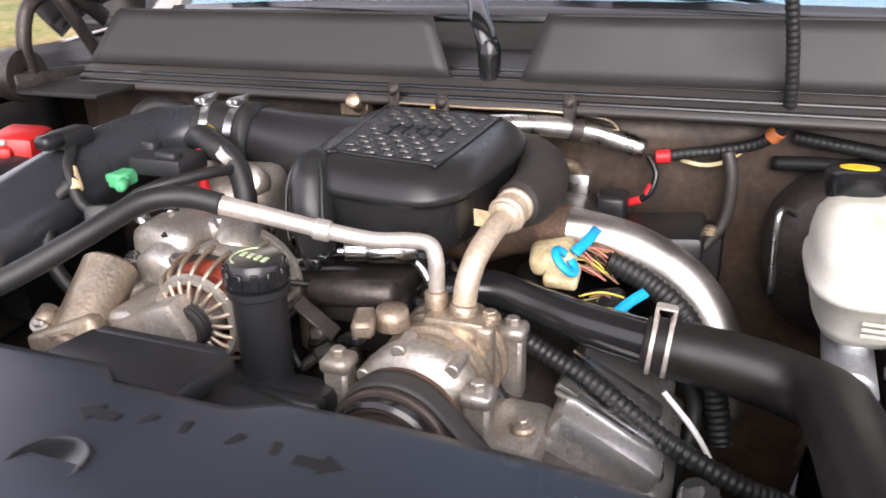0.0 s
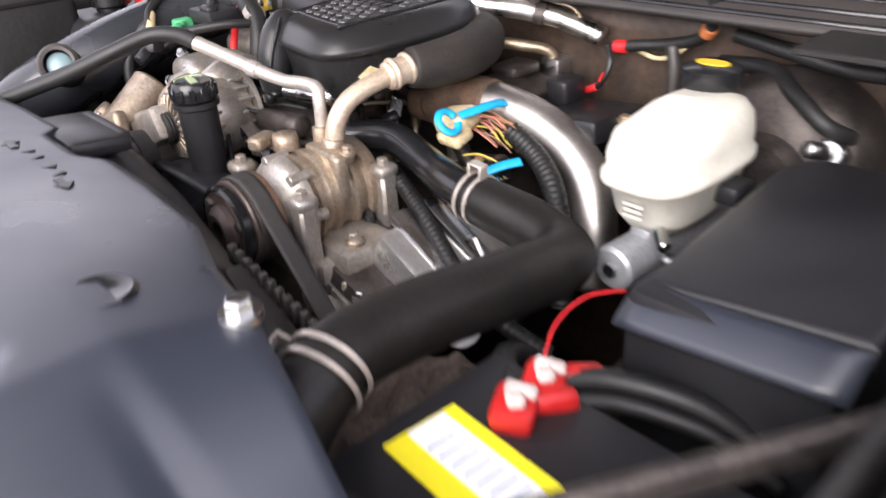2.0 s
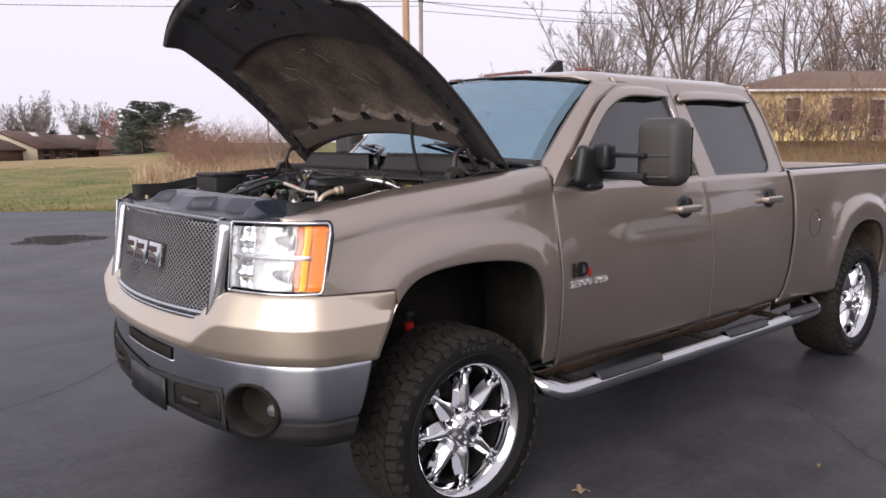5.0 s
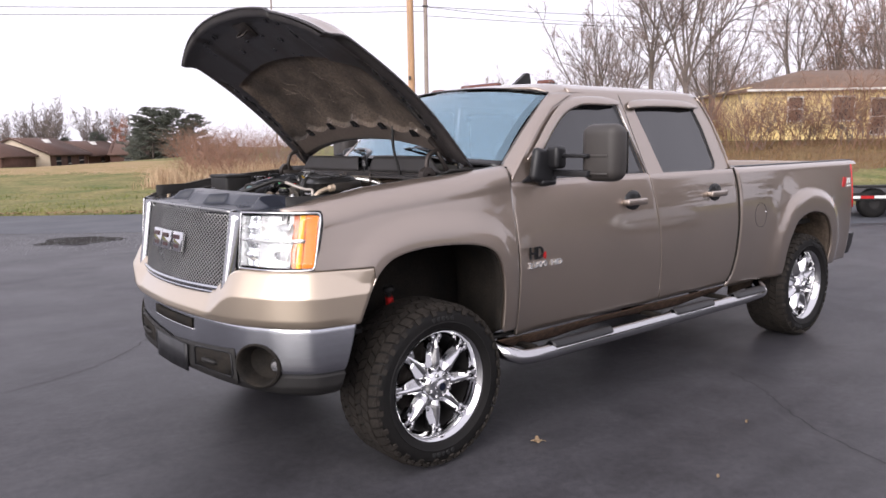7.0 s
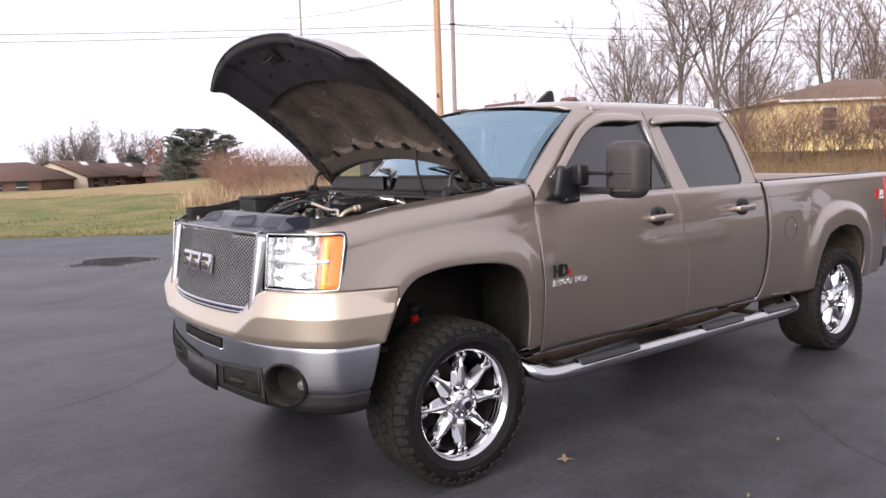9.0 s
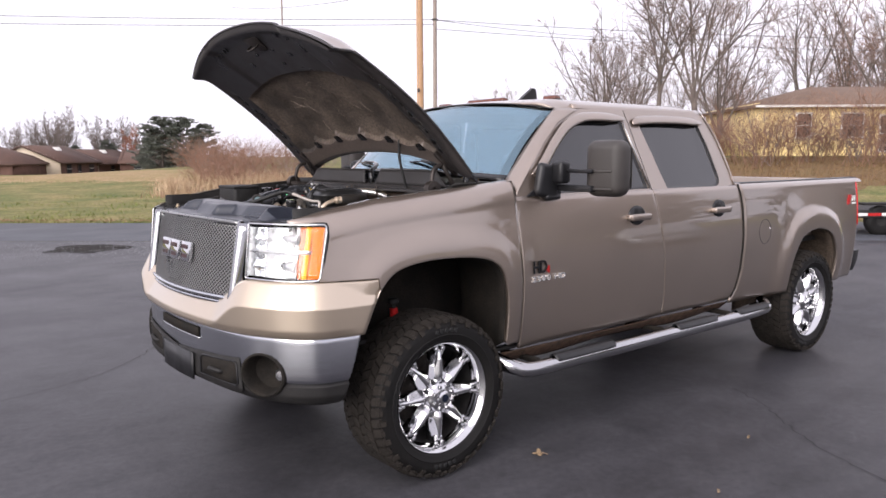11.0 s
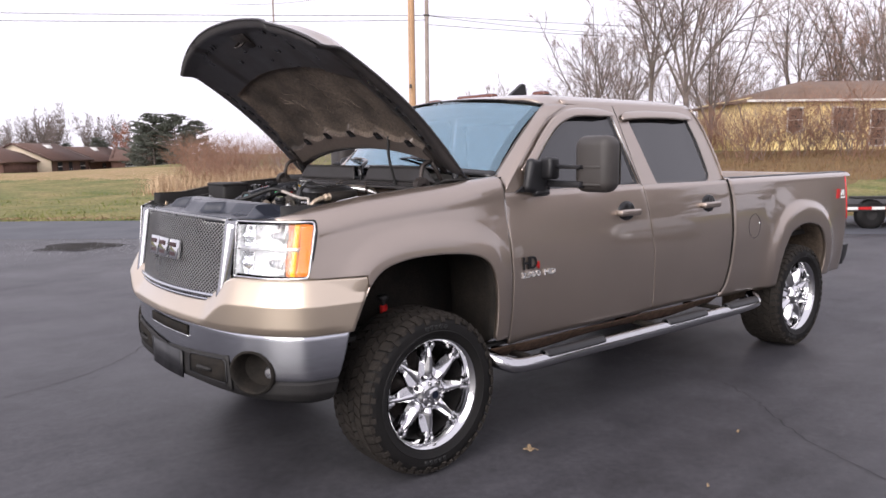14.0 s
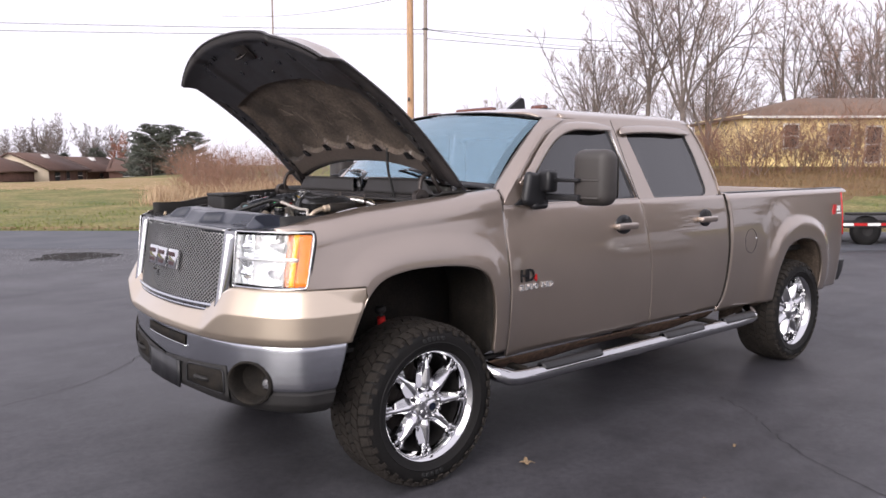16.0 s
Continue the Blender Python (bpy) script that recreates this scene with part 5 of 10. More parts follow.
for s in (-1, 1):
    def pil(u, v):
        z = lerp(0.925, 1.352, u)
        y = lerp(lerp(0.520, 0.535, u), lerp(0.600, 0.612, u), v)
        p = grille_at(y, z, -0.040 * math.sin(math.pi * v) ** 0.75 - 0.002)
        return (p.x, s * y, p.z - 0.012 * v * u)
    bmp = grid(pil, span(0, 1, 12), span(0, 1, 11))
    if s < 0:
        bmesh.ops.reverse_faces(bmp, faces=bmp.faces)
    part("grille_pillar", bmp, PILLAR, truck, "chrome upright beside the grille", solid=0.02)
for k, y in enumerate((-0.135, 0.0, 0.135)):
    c = grille_at(y, 1.178, -0.022)
    frame_ = box(0.022, 0.108, 0.100, 0.006, 2, Matrix.Translation(c) @ pose(0, 0, 0, 0, 9, 0))
    em = part("emblem_block", frame_, CHROME, truck, "chrome emblem block with a dark red face")
    part("emblem_face", box(0.006, 0.072, 0.022, 0.003, 1, Matrix.Translation(c + Vector((-0.011, 0, 0.024))) @ pose(0, 0, 0, 0, 9, 0)), mat("emblem_red", (0.035, 0.006, 0.008), 0.35, 0.2, bump=0.0) if k == 0 else bpy.data.materials["emblem_red"], em)
    part("emblem_face", box(0.006, 0.072, 0.022, 0.003, 1, Matrix.Translation(c + Vector((-0.013, 0, -0.022))) @ pose(0, 0, 0, 0, 9, 0)), bpy.data.materials["emblem_red"], em)


# headlights
def lamp_at(u, z, back=0.0):
    x, y = lamp_plan(u, z)
    return (x + back, y - 0.25 * back, z)


def lamp_top(u):
    return 1.346 - 0.034 * max(0.0, (u - 0.93) / 0.07) ** 2.2


def lamp_bot(u):
    return 1.096 - 0.004 * math.sin(math.pi * u) + 0.016 * max(0.0, (u - 0.95) / 0.05) ** 2.2


for s in (-1, 1):
    def L(u, v, back=0.0):
        x, y, z = lamp_at(u, lerp(lamp_bot(u), lamp_top(u), v), back)
        return (x, y * s, z)
    shell = grid(lambda u, v: L(u, v, 0.052), span(0, 1, 16), span(0, 1, 8))
    head = part("headlight", shell, LAMPWHITE, truck, "clear twin headlight with an amber outer corner")
    lens = grid(lambda u, v: L(u, v), span(0, 1, 26), span(0, 1, 8))
    if s > 0:
        bmesh.ops.reverse_faces(lens, faces=lens.faces)
    ln = part("lens", lens, GLASS_CLEAR, head, "clear lens", solid=0.004)
    ln.visible_shadow = False
    def loop(off, back):
        us = span(off, 1 - off, 30)
        vs = span(0.04, 0.96, 10)
        vs = [lerp(off * 1.5, 1 - off * 1.5, v) for v in vs]
        return [Vector(L(u, 1 - off * 1.5, back)) for u in us] + [Vector(L(1 - off, v, back)) for v in vs[::-1]] + [Vector(L(u, off * 1.5, back)) for u in us[::-1]] + [Vector(L(off, v, back)) for v in vs]
    edge = loop(0.0, -0.003)
    part("lens_rim", sweep(edge + [edge[0]], 0.0052, 8, raw=True), CHROME, head)
    seal = loop(-0.014, 0.004)
    part("lamp_seal", sweep(seal + [seal[0]], 0.0060, 6, raw=True), GLOSSBLACK, head, "black gap seal round the lamp")
    part("lamp_frame", ring(loop(0.012, 0.007), loop(0.034, 0.014)), LAMPWHITE, head, "silvery inner frame of the lamp")
    # amber corner: a plain outer panel, a ribbed bright column and a deep strip
    part("amber_turn_lens", grid(lambda u, v: L(u, lerp(0.055, 0.945, v), 0.014 + 0.004 * math.sin(math.pi * v)), span(0.765, 0.962, 11), span(0, 1, 12)), AMBER, head, "bright amber turn lens", solid=0.006)
    part("amber_inner_lens", grid(lambda u, v: L(u + 0.012 * math.sin(19 * v), lerp(0.055, 0.945, v), 0.026), span(0.600, 0.665, 5), span(0, 1, 25)), AMBER_DEEP, head, "deep amber inner strip", solid=0.004)
    for va, vb in ((0.07, 0.47), (0.54, 0.93)):
        part("amber_bulb", grid(lambda u, v: L(u, lerp(va, vb, v), 0.028 - 0.014 * math.sin(math.pi * (u - 0.665) / 0.09) - 0.003 * (int(v * 24) % 2)), span(0.665, 0.755, 7), span(0, 1, 25)), AMBER_BRIGHT, head, "ribbed bright amber reflector column")
    part("amber_wall", grid(lambda v, w: L(0.760, v, lerp(0.012, 0.045, w)), span(0.05, 0.95, 8), [0, 1]), AMBER_DEEP, head, solid=0.003)
    # two beam bowls with a hooded bulb each, fluted reflectors on the inner side, and the divider bars
    for v0, v1 in ((0.05, 0.46), (0.54, 0.95)):
        def bowl_fn(u, v):
            q = max(0.0, 1 - (2 * u - 1) ** 4) * max(0.0, 1 - (2 * v - 1) ** 4)
            return L(lerp(0.215, 0.60, u), lerp(v0, v1, v), 0.022 + 0.050 * q ** 0.6)
        part("beam_bowl", grid(bowl_fn, span(0, 1, 22), span(0, 1, 16)), LAMPWHITE, head, "mirrored beam bowl", sharp=50)
        vm = (v0 + v1) / 2
        # the bulb's hood: a wedge that widens towards the amber corner
        def hood_fn(t, a):
            r = lerp(0.10, 0.155, t)
            return L(lerp(0.375, 0.585, t), vm - 0.02 + r * math.sin(a) * 0.75, lerp(0.052, 0.024, t) - 0.012 * math.cos(a))
        part("bulb_hood", grid(hood_fn, span(0, 1, 9), span(-1.5, 1.5, 11)), SATIN, head, "silvery bulb hood", sharp=60, solid=0.002)
        part("bulb_cap", lathe([(0, -0.010), (0.008, -0.008), (0.011, 0.0), (0.011, 0.02)], 14, "X", tuple(L(0.37, vm, 0.045))), SATIN, head)
        part("side_reflector", grid(lambda u, v: L(lerp(0.035, 0.205, u), lerp(v0, v1, v), 0.034 + 0.008 * math.sin(u * 14) + 0.008 * math.sin(v * 11)), span(0, 1, 26), span(0, 1, 18)), REFLECTOR, head, "fluted mirror beside the grille", sharp=70)
    part("divider_bar", sweep([Vector(L(u, 0.5, 0.010)) for u in span(0.02, 0.79, 18)], 0.0055, 8, raw=True), SATIN, head)
    part("divider_bar", sweep([Vector(L(u, 0.525, 0.016)) for u in span(0.02, 0.79, 18)], 0.0035, 6, raw=True), REFLECTOR, head)
    part("divider_bar", sweep([Vector(L(0.21, v, 0.02)) for v in span(0.03, 0.96, 10)], 0.0045, 6, raw=True), REFLECTOR, head)
    part("inner_wall", grid(lambda v, w: L(0.004, v, lerp(0.006, 0.052, w)), span(0.02, 0.98, 8), [0, 1]), LAMPWHITE, head, solid=0.002)
    part("lamp_gap", grid(lambda z, v: (lerp(-0.825, -0.835, v) + 0.12 * (z - 1.09), s * lerp(0.600, 0.645, v), z), span(1.06, 1.335, 6), [0, 1]), GLOSSBLACK, head, solid=0.02)

# header panel that closes the nose above grille and lamps, below the radiator cover
part("header_panel", grid(lambda y, v: (lerp(front_x(y, 0.10) + 0.05, -0.66, v), y, 1.325 - 0.02 * v), span(-0.78, 0.78, 25), span(0, 1, 5)), FRAME_BLACK, truck, "black radiator support panel", solid=0.01)
part("nose_closing", grid(lambda y, z: (front_x(y, 0.17) + 0.02, y, z), span(-0.86, 0.86, 25), span(0.5, 1.31, 6)), FRAME_BLACK, truck, solid=0.01)

# black plastic that closes the gaps beside the radiator cover, above the lamps and along the fenders
for s in (-1, 1):
    def top_fn(u, v):
        x, y = lamp_plan(u, 1.347)
        return (lerp(x + 0.004, x + 0.17, v), s * lerp(y, y - 0.10 + 0.07 * u, v), 1.3465 - 0.022 * sstep(0.0, 0.5, v))
    part("lamp_top_panel", grid(top_fn, span(0, 0.93, 20), span(0, 1, 7)), PLASTIC, truck, "black plastic panel above the headlight", solid=0.004)
    part("side_apron", grid(lambda x, v: (x, s * lerp(0.60, fender_in(x) - 0.03, v), 1.318 + 0.012 * math.sin(7 * v) + 0.03 * v), span(-0.70, -0.50, 9), span(0, 1, 8)), FRAME_BLACK, truck, solid=0.004)
    part("apron_clip", add(lathe([(0, 0.028), (0.009, 0.026), (0.011, 0.0)], 14, "Z", (-0.655, s * 0.745, 1.335)), box(0.03, 0.022, 0.012, 0.003, 1, (-0.655, s * 0.745, 1.338))), BRASSY, truck)

# radiator cover: broad black plastic sheet with raised facets
def ramp(a, b, x):
    return min(1.0, max(0.0, (x - a) / (b - a)))


def cover_z(x, y):
    a = abs(y)
    plateau = 1.398 - 0.17 * max(0.0, x + 0.56) - 0.50 * max(0.0, x + 0.42)
    plateau -= 0.050 * ramp(0.475, 0.605, a) * ramp(-0.50, -0.58, x) + 0.030 * ramp(0.48, 0.67, a) * ramp(-0.60, -0.50, x)
    # broken front line of the plateau: a lobe in the middle, a bay on each side of it, a horn outside
    front = -0.745 + 0.085 * ramp(0.10, 0.15, a) + 0.045 * ramp(0.28, 0.42, a) - 0.060 * ramp(0.43, 0.50, a) + 0.02 * ramp(0.52, 0.66, a)
    low = 1.349 - 0.012 * ramp(0.3, 0.7, a)
    k = ramp(front - 0.045, front, x)
    return low + (max(plateau, low - 0.03) - low) * k


def cover_back(y):
    return float(np.interp(y, [-0.7, -0.5, -0.41, -0.31, -0.2, -0.085, -0.055, 0.05, 0.08, 0.2, 0.31, 0.41, 0.5, 0.7], [-0.53, -0.475, -0.458, -0.425, -0.415, -0.412, -0.436, -0.436, -0.412, -0.415, -0.425, -0.458, -0.475, -0.53]))


def cover_front(y):
    return -0.855 + 0.23 * y * y


part("radiator_cover", grid(lambda y, v: (lerp(cover_front(y), cover_back(y), v), y, cover_z(lerp(cover_front(y), cover_back(y), v), y) - (0.05 if v > 0.995 else 0) - (0.03 if v < 0.005 else 0)), span(-0.70, 0.70, 141), [0, 0.006] + span(0.02, 0.985, 60) + [1]), COVER, truck, "black moulded plastic radiator cover with bolts", sharp=7, solid=0.004)


# ---- open hood, cowl, wipers, hinges ----
HOOD = Matrix.Translation((0.39, 0, 1.505)) @ Matrix(((-math.cos(radians(39)), 0, math.sin(radians(39)), 0), (0, 1, 0, 0), (math.sin(radians(39)), 0, math.cos(radians(39)), 0), (0, 0, 0, 1)))


def hood_rear(y):
    return 0.02 + 0.155 * max(0.0, 1 - (abs(y) / 0.875) ** 2) ** 0.75


def hood_front(y):
    return 1.085 + 0.188 * (1 - (abs(y) / 0.86) ** 2.3)


def hood_half(u):
    return 0.875 - 0.03 * sstep(0.5, 1.1, u)


def hood_top(u, y):
    """Height of the hood skin over its own plane; it curls down at the front and at the sides."""
    a = abs(y) / 0.87
    h = 0.006 + 0.056 * math.sin(math.pi * max(0.0, min(1.0, u / 1.06)))
    h += lerp(0.055, 0.075, sstep(0.2, 1.25, u)) * (1 - a ** 2.2) - 0.012 * a ** 12
    h += 0.014 * (1 - sstep(0.42, 0.47, abs(y))) * sstep(0.25, 0.5, u)
    d = hood_front(y) - u
    h -= 0.055 * (1 - sstep(0.0, 0.14, d)) ** 1.6
    return h


def hood_pt(v, s, off):
    """v across from -1 to 1, s from the rear edge to the front edge."""
    y = v * 0.872
    u = lerp(hood_rear(y), hood_front(y), s)
    y = v * hood_half(u)
    return Vector((u, y, hood_top(u, y) + off))


def crown(u, y):
    """The skin's shoulders swell away from the inner panel towards the front corners."""
    a = abs(y)
    return 0.027 * sstep(0.35, 0.60, a) * (1 - sstep(0.72, 0.86, a)) * sstep(0.55, 0.90, u) * sstep(0.0, 0.07, hood_front(y) - u)


vv = sorted(set([-1, -0.985, -0.97] + span(-0.95, 0.95, 49) + [0.97, 0.985, 1]))
ss = [0, 0.01, 0.025] + span(0.05, 0.93, 40) + [0.945, 0.96, 0.97, 0.98, 0.99, 1]
hood = part("hood", moved(grid(lambda v, s: hood_pt(v, s, crown(*hood_pt(v, s, 0)[:2])), vv, ss), HOOD), PAINT, truck, "open hood raised on its hinges", solid=0.0)


def pad_rear(y):
    """Rear edge of the pad: rounded tongues between short clips."""
    k = abs(math.sin(math.pi * (y + 0.06) / 0.27))
    return hood_rear(y) + 0.205 - 0.075 * k ** 0.6


def under(u, y):
    """Depth of the pressed inner panel below the skin."""
    a = abs(y)
    edge = min(hood_front(y) - u, u - hood_rear(y), hood_half(u) - a)
    d = 0.012 + 0.035 * sstep(0.0, 0.045, edge)
    pad_front = 0.885 - 0.12 * (a / 0.7) ** 2
    inside = sstep(0, 0.03, pad_front - u) * (1 - sstep(0.66, 0.71, a + 0.12 * (u - 0.6)))
    lobe = pad_rear(y)
    inside *= sstep(0, 0.012, u - lobe)
    d -= 0.024 * inside
    d += 0.006 * inside * noise.noise((u * 7, y * 7, 1.0)) + 0.003 * inside * noise.noise((u * 23, y * 23, 4.0))
    # long pressed channels down both flanks
    ch = math.exp(-((a - 0.775) / 0.022) ** 2) * sstep(0.22, 0.30, u) * (1 - sstep(0.82, 0.95, u))
    d -= 0.016 * ch * (0.6 + 0.4 * math.sin(u * 34))
    return d


vu = span(-0.992, 0.992, 131)
su = span(0.004, 0.996, 131)
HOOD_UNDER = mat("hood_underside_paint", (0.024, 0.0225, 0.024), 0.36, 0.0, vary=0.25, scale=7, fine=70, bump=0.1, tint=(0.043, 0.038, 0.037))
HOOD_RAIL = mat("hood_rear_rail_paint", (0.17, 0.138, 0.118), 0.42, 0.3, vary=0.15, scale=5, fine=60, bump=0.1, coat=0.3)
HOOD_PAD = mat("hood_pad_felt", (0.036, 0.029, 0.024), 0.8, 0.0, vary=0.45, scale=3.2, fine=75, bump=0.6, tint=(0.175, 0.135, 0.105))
SCUFF = mat("pale_scuff", (0.23, 0.185, 0.15), 0.8, 0.0, vary=0.4, scale=30, bump=0.2)


def under_bm(keep):
    bm = bmesh.new()
    pts = {}
    for i, v in enumerate(vu):
        for j, s in enumerate(su):
            p = hood_pt(v, s, 0)
            p.z -= under(p.x, p.y)
            pts[i, j] = (p, None)
    vs = {}
    for i in range(len(vu) - 1):
        for j in range(len(su) - 1):
            c = [pts[i, j][0], pts[i, j + 1][0], pts[i + 1, j + 1][0], pts[i + 1, j][0]]
            m = (c[0] + c[2]) / 2
            a = abs(m.y)
            lobe = pad_rear(m.y)
            pad = (m.x < 0.885 - 0.12 * (a / 0.7) ** 2) and a + 0.12 * (m.x - 0.6) < 0.70 and m.x > lobe
            if (1 if pad else (2 if m.x < pad_rear(m.y) + 0.02 and abs(m.y) < 0.72 else 0)) != keep:
                continue
            q = []
            for k in ((i, j), (i, j + 1), (i + 1, j + 1), (i + 1, j)):
                if k not in vs:
                    vs[k] = bm.verts.new(pts[k][0])
                q.append(vs[k])
            bm.faces.new(q)
    return moved(bm, HOOD)


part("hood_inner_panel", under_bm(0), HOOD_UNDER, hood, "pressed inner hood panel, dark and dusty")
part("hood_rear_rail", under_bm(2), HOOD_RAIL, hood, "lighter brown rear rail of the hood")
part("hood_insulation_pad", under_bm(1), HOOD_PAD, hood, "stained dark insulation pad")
def uh(u, y, dz=0.0):
    p = Vector((u, y, hood_top(u, y) - under(u, y) + dz))
    return HOOD @ p
part("hood_edge", moved(sweep([hood_pt(v, 0.0, -0.008) for v in span(-1, 1, 40)] + [hood_pt(1, s, -0.008) for s in span(0.03, 0.97, 24)] + [hood_pt(v, 1.0, -0.008) for v in span(1, -1, 40)] + [hood_pt(-1, s, -0.008) for s in span(0.97, 0.0, 24)], 0.006, 6, raw=True), HOOD), HOOD_UNDER, hood)
nrm = HOOD.to_3x3() @ Vector((0, 0, -1))
part("hood_latch", add(sweep([uh(1.13, -0.04), uh(1.135, -0.03, -0.05), uh(1.135, 0.03, -0.05), uh(1.13, 0.04)], 0.006, 8), box(0.10, 0.15, 0.012, 0.004, 1, HOOD @ Matrix.Translation((1.13, 0, hood_top(1.13, 0) - 0.052)))), STEEL_DARK, hood, "dark steel hood striker")
# black boxes paint the shade in the inner panel's slots
for u, y, w_, l_ in ((1.16, 0.33, 0.012, 0.05), (1.15, 0.37, 0.012, 0.04), (1.17, -0.30, 0.02, 0.05), (1.13, -0.36, 0.03, 0.03), (1.07, -0.10, 0.03, 0.015), (1.06, 0.10, 0.03, 0.015), (1.10, 0.0, 0.09, 0.05), (1.02, -0.22, 0.035, 0.03), (1.05, -0.42, 0.02, 0.06), (1.00, 0.26, 0.03, 0.03), (0.96, -0.05, 0.025, 0.02)):
    part("panel_slot", box(l_, w_, 0.006, 0.002, 1, HOOD @ Matrix.Translation((u, y, hood_top(u, y) - under(u, y) - 0.001))), GLOSSBLACK, hood)
# black boxes down both flanks paint the shade between the ribs
for sg in (-1, 1):
    for k in range(9):
        u = 0.26 + 0.068 * k
        y = sg * (0.785 - 0.012 * sstep(0.5, 1.0, u))
        part("panel_slot", box(0.040, 0.036, 0.007, 0.003, 1, HOOD @ Matrix.Translation((u, y, hood_top(u, y) - under(u, y) - 0.001)) @ pose(0, 0, 0, 0, 0, 14 * sg)), GLOSSBLACK, hood)
# black plates paint the shaded scallops along the rear rail
for k in range(6):
    y = -0.06 - 0.27 * 2.5 + 0.27 * k + 0.135
    u = hood_rear(y) + 0.155
    part("rail_notch", moved(slab([(-0.022, -0.030), (0.026, -0.016), (0.026, 0.016), (-0.022, 0.030)], 0.012, 0.003), HOOD @ Matrix.Translation((u, y, hood_top(u, y) - under(u, y) - 0.010))), GLOSSBLACK, hood, "black plate painting the shade of a notch between rail and pad")
rnd = random.Random(17)
for k in range(13):   # pale creases worn into the pad
    u, y, th = rnd.uniform(0.34, 0.78), rnd.uniform(-0.52, 0.52), rnd.uniform(-0.5, 0.9)
    pts = []
    for _ in range(7):
        pts.append(uh(u, y, -0.0006))
        th += rnd.gauss(0, 0.35)
        u, y = u + 0.020 * math.cos(th), y + 0.020 * math.sin(th)
    part("pad_crease", sweep(pts, [0.0005, 0.0014, 0.0018, 0.0012, 0.0017, 0.0011, 0.0004], 5, raw=True), SCUFF, hood)

# hood hinges with their springs
for s in (-1, 1):
    hinge = bmesh.new()
    add(hinge, box(0.30, 0.016, 0.035, 0.005, 1, Matrix.Translation((0.27, s * 0.745, 1.455)) @ pose(0, 0, 0, 0, 4, 0)))
    add(hinge, box(0.20, 0.012, 0.035, 0.006, 1, HOOD @ Matrix.Translation((0.16, s * 0.735, 0.0))))
    add(hinge, sweep([(0.17, s * 0.75, 1.46), (0.16, s * 0.745, 1.52), (0.18, s * 0.74, 1.58), (0.23, s * 0.738, 1.60)], 0.012, 8))
    add(hinge, rod((0.33, s * 0.742, 1.46), (0.24, s * 0.738, 1.60), 0.012, 8))
    part("hood_hinge", hinge, STEEL_DARK, truck, "dark steel hood hinge arms")
    part("hinge_spring", moved(lathe([(0.012, -0.02), (0.042, -0.02), (0.045, 0.0), (0.042, 0.02), (0.012, 0.02)], 22, "Y"), Matrix.Translation((0.15, s * 0.76, 1.475))), STEEL_DARK, truck)
    part("hinge_plate", box(0.20, 0.17, 0.008, 0.002, 1, (0.22, s * 0.66, 1.452)), FRAME_BLACK, truck)
    for k in range(3):
        part("hinge_bolt", hexbolt((0.255, s * (0.63 + 0.035 * k), 1.458), (0, 0, 1), 0.008, 0.009), SATIN, truck)

# cowl: ridged seal lip, two upright grilles with sloping ends, wiper well
part("cowl_lip", grid(lambda y, k: [(0.214, y, 1.447), (0.212, y, 1.452), (0.222, y, 1.455), (0.224, y, 1.463), (0.235, y, 1.464), (0.237, y, 1.474), (0.258, y, 1.476), (0.262, y, 1.484), (0.30, y, 1.482), (0.46, y, 1.488)][k], span(-0.70, 0.70, 41), range(10)), COWL, truck, "ridged black cowl lip with rubber seal", sharp=30, solid=0.005)
for x, z in ((0.2225, 1.4585), (0.2365, 1.469), (0.2605, 1.480), (0.285, 1.4845)):
    part("seal_ridge", sweep([(x, y, z) for y in span(-0.70, 0.70, 9)], 0.0062, 8, raw=True), GLOSSBLACK, truck, "black rubber seal ridge")
for y0, y1, m0, m1 in ((-0.76, -0.075, -0.64, -0.105), (0.03, 0.70, 0.065, 0.64)):
    def cw(t, v):
        y = lerp(lerp(y0, y1, t), lerp(m0, m1, t), v)
        return (0.252 + 0.022 * v, y, lerp(1.482, 1.566, v))
    part("cowl_grille", grid(cw, span(0, 1, 30), span(0, 1, 6)), COWL_DARK, truck, "flat grey-black cowl panel", solid=0.006)
    def ct(t, v):
        p = cw(t, 1)
        return (lerp(p[0], ws_base(p[1]).x - 0.03, v), p[1], lerp(1.566, ws_base(p[1]).z + 0.004, v ** 0.8))
    part("cowl_top", grid(ct, span(0, 1, 20), span(0, 1, 5)), COWL_DARK, truck, solid=0.005)
part("cowl_floor", box(0.26, 1.62, 0.01, 0, 1, (0.42, 0, 1.47)), FRAME_BLACK, truck)
for s in (-1, 1):
    part("cowl_end", grid(lambda x, v: (x, s * lerp(0.70, 0.872, v), lerp(1.45, lerp(1.485, 1.50, v), v)), span(0.22, 0.66, 9), span(0, 1, 5)), FRAME_BLACK, truck, solid=0.01)
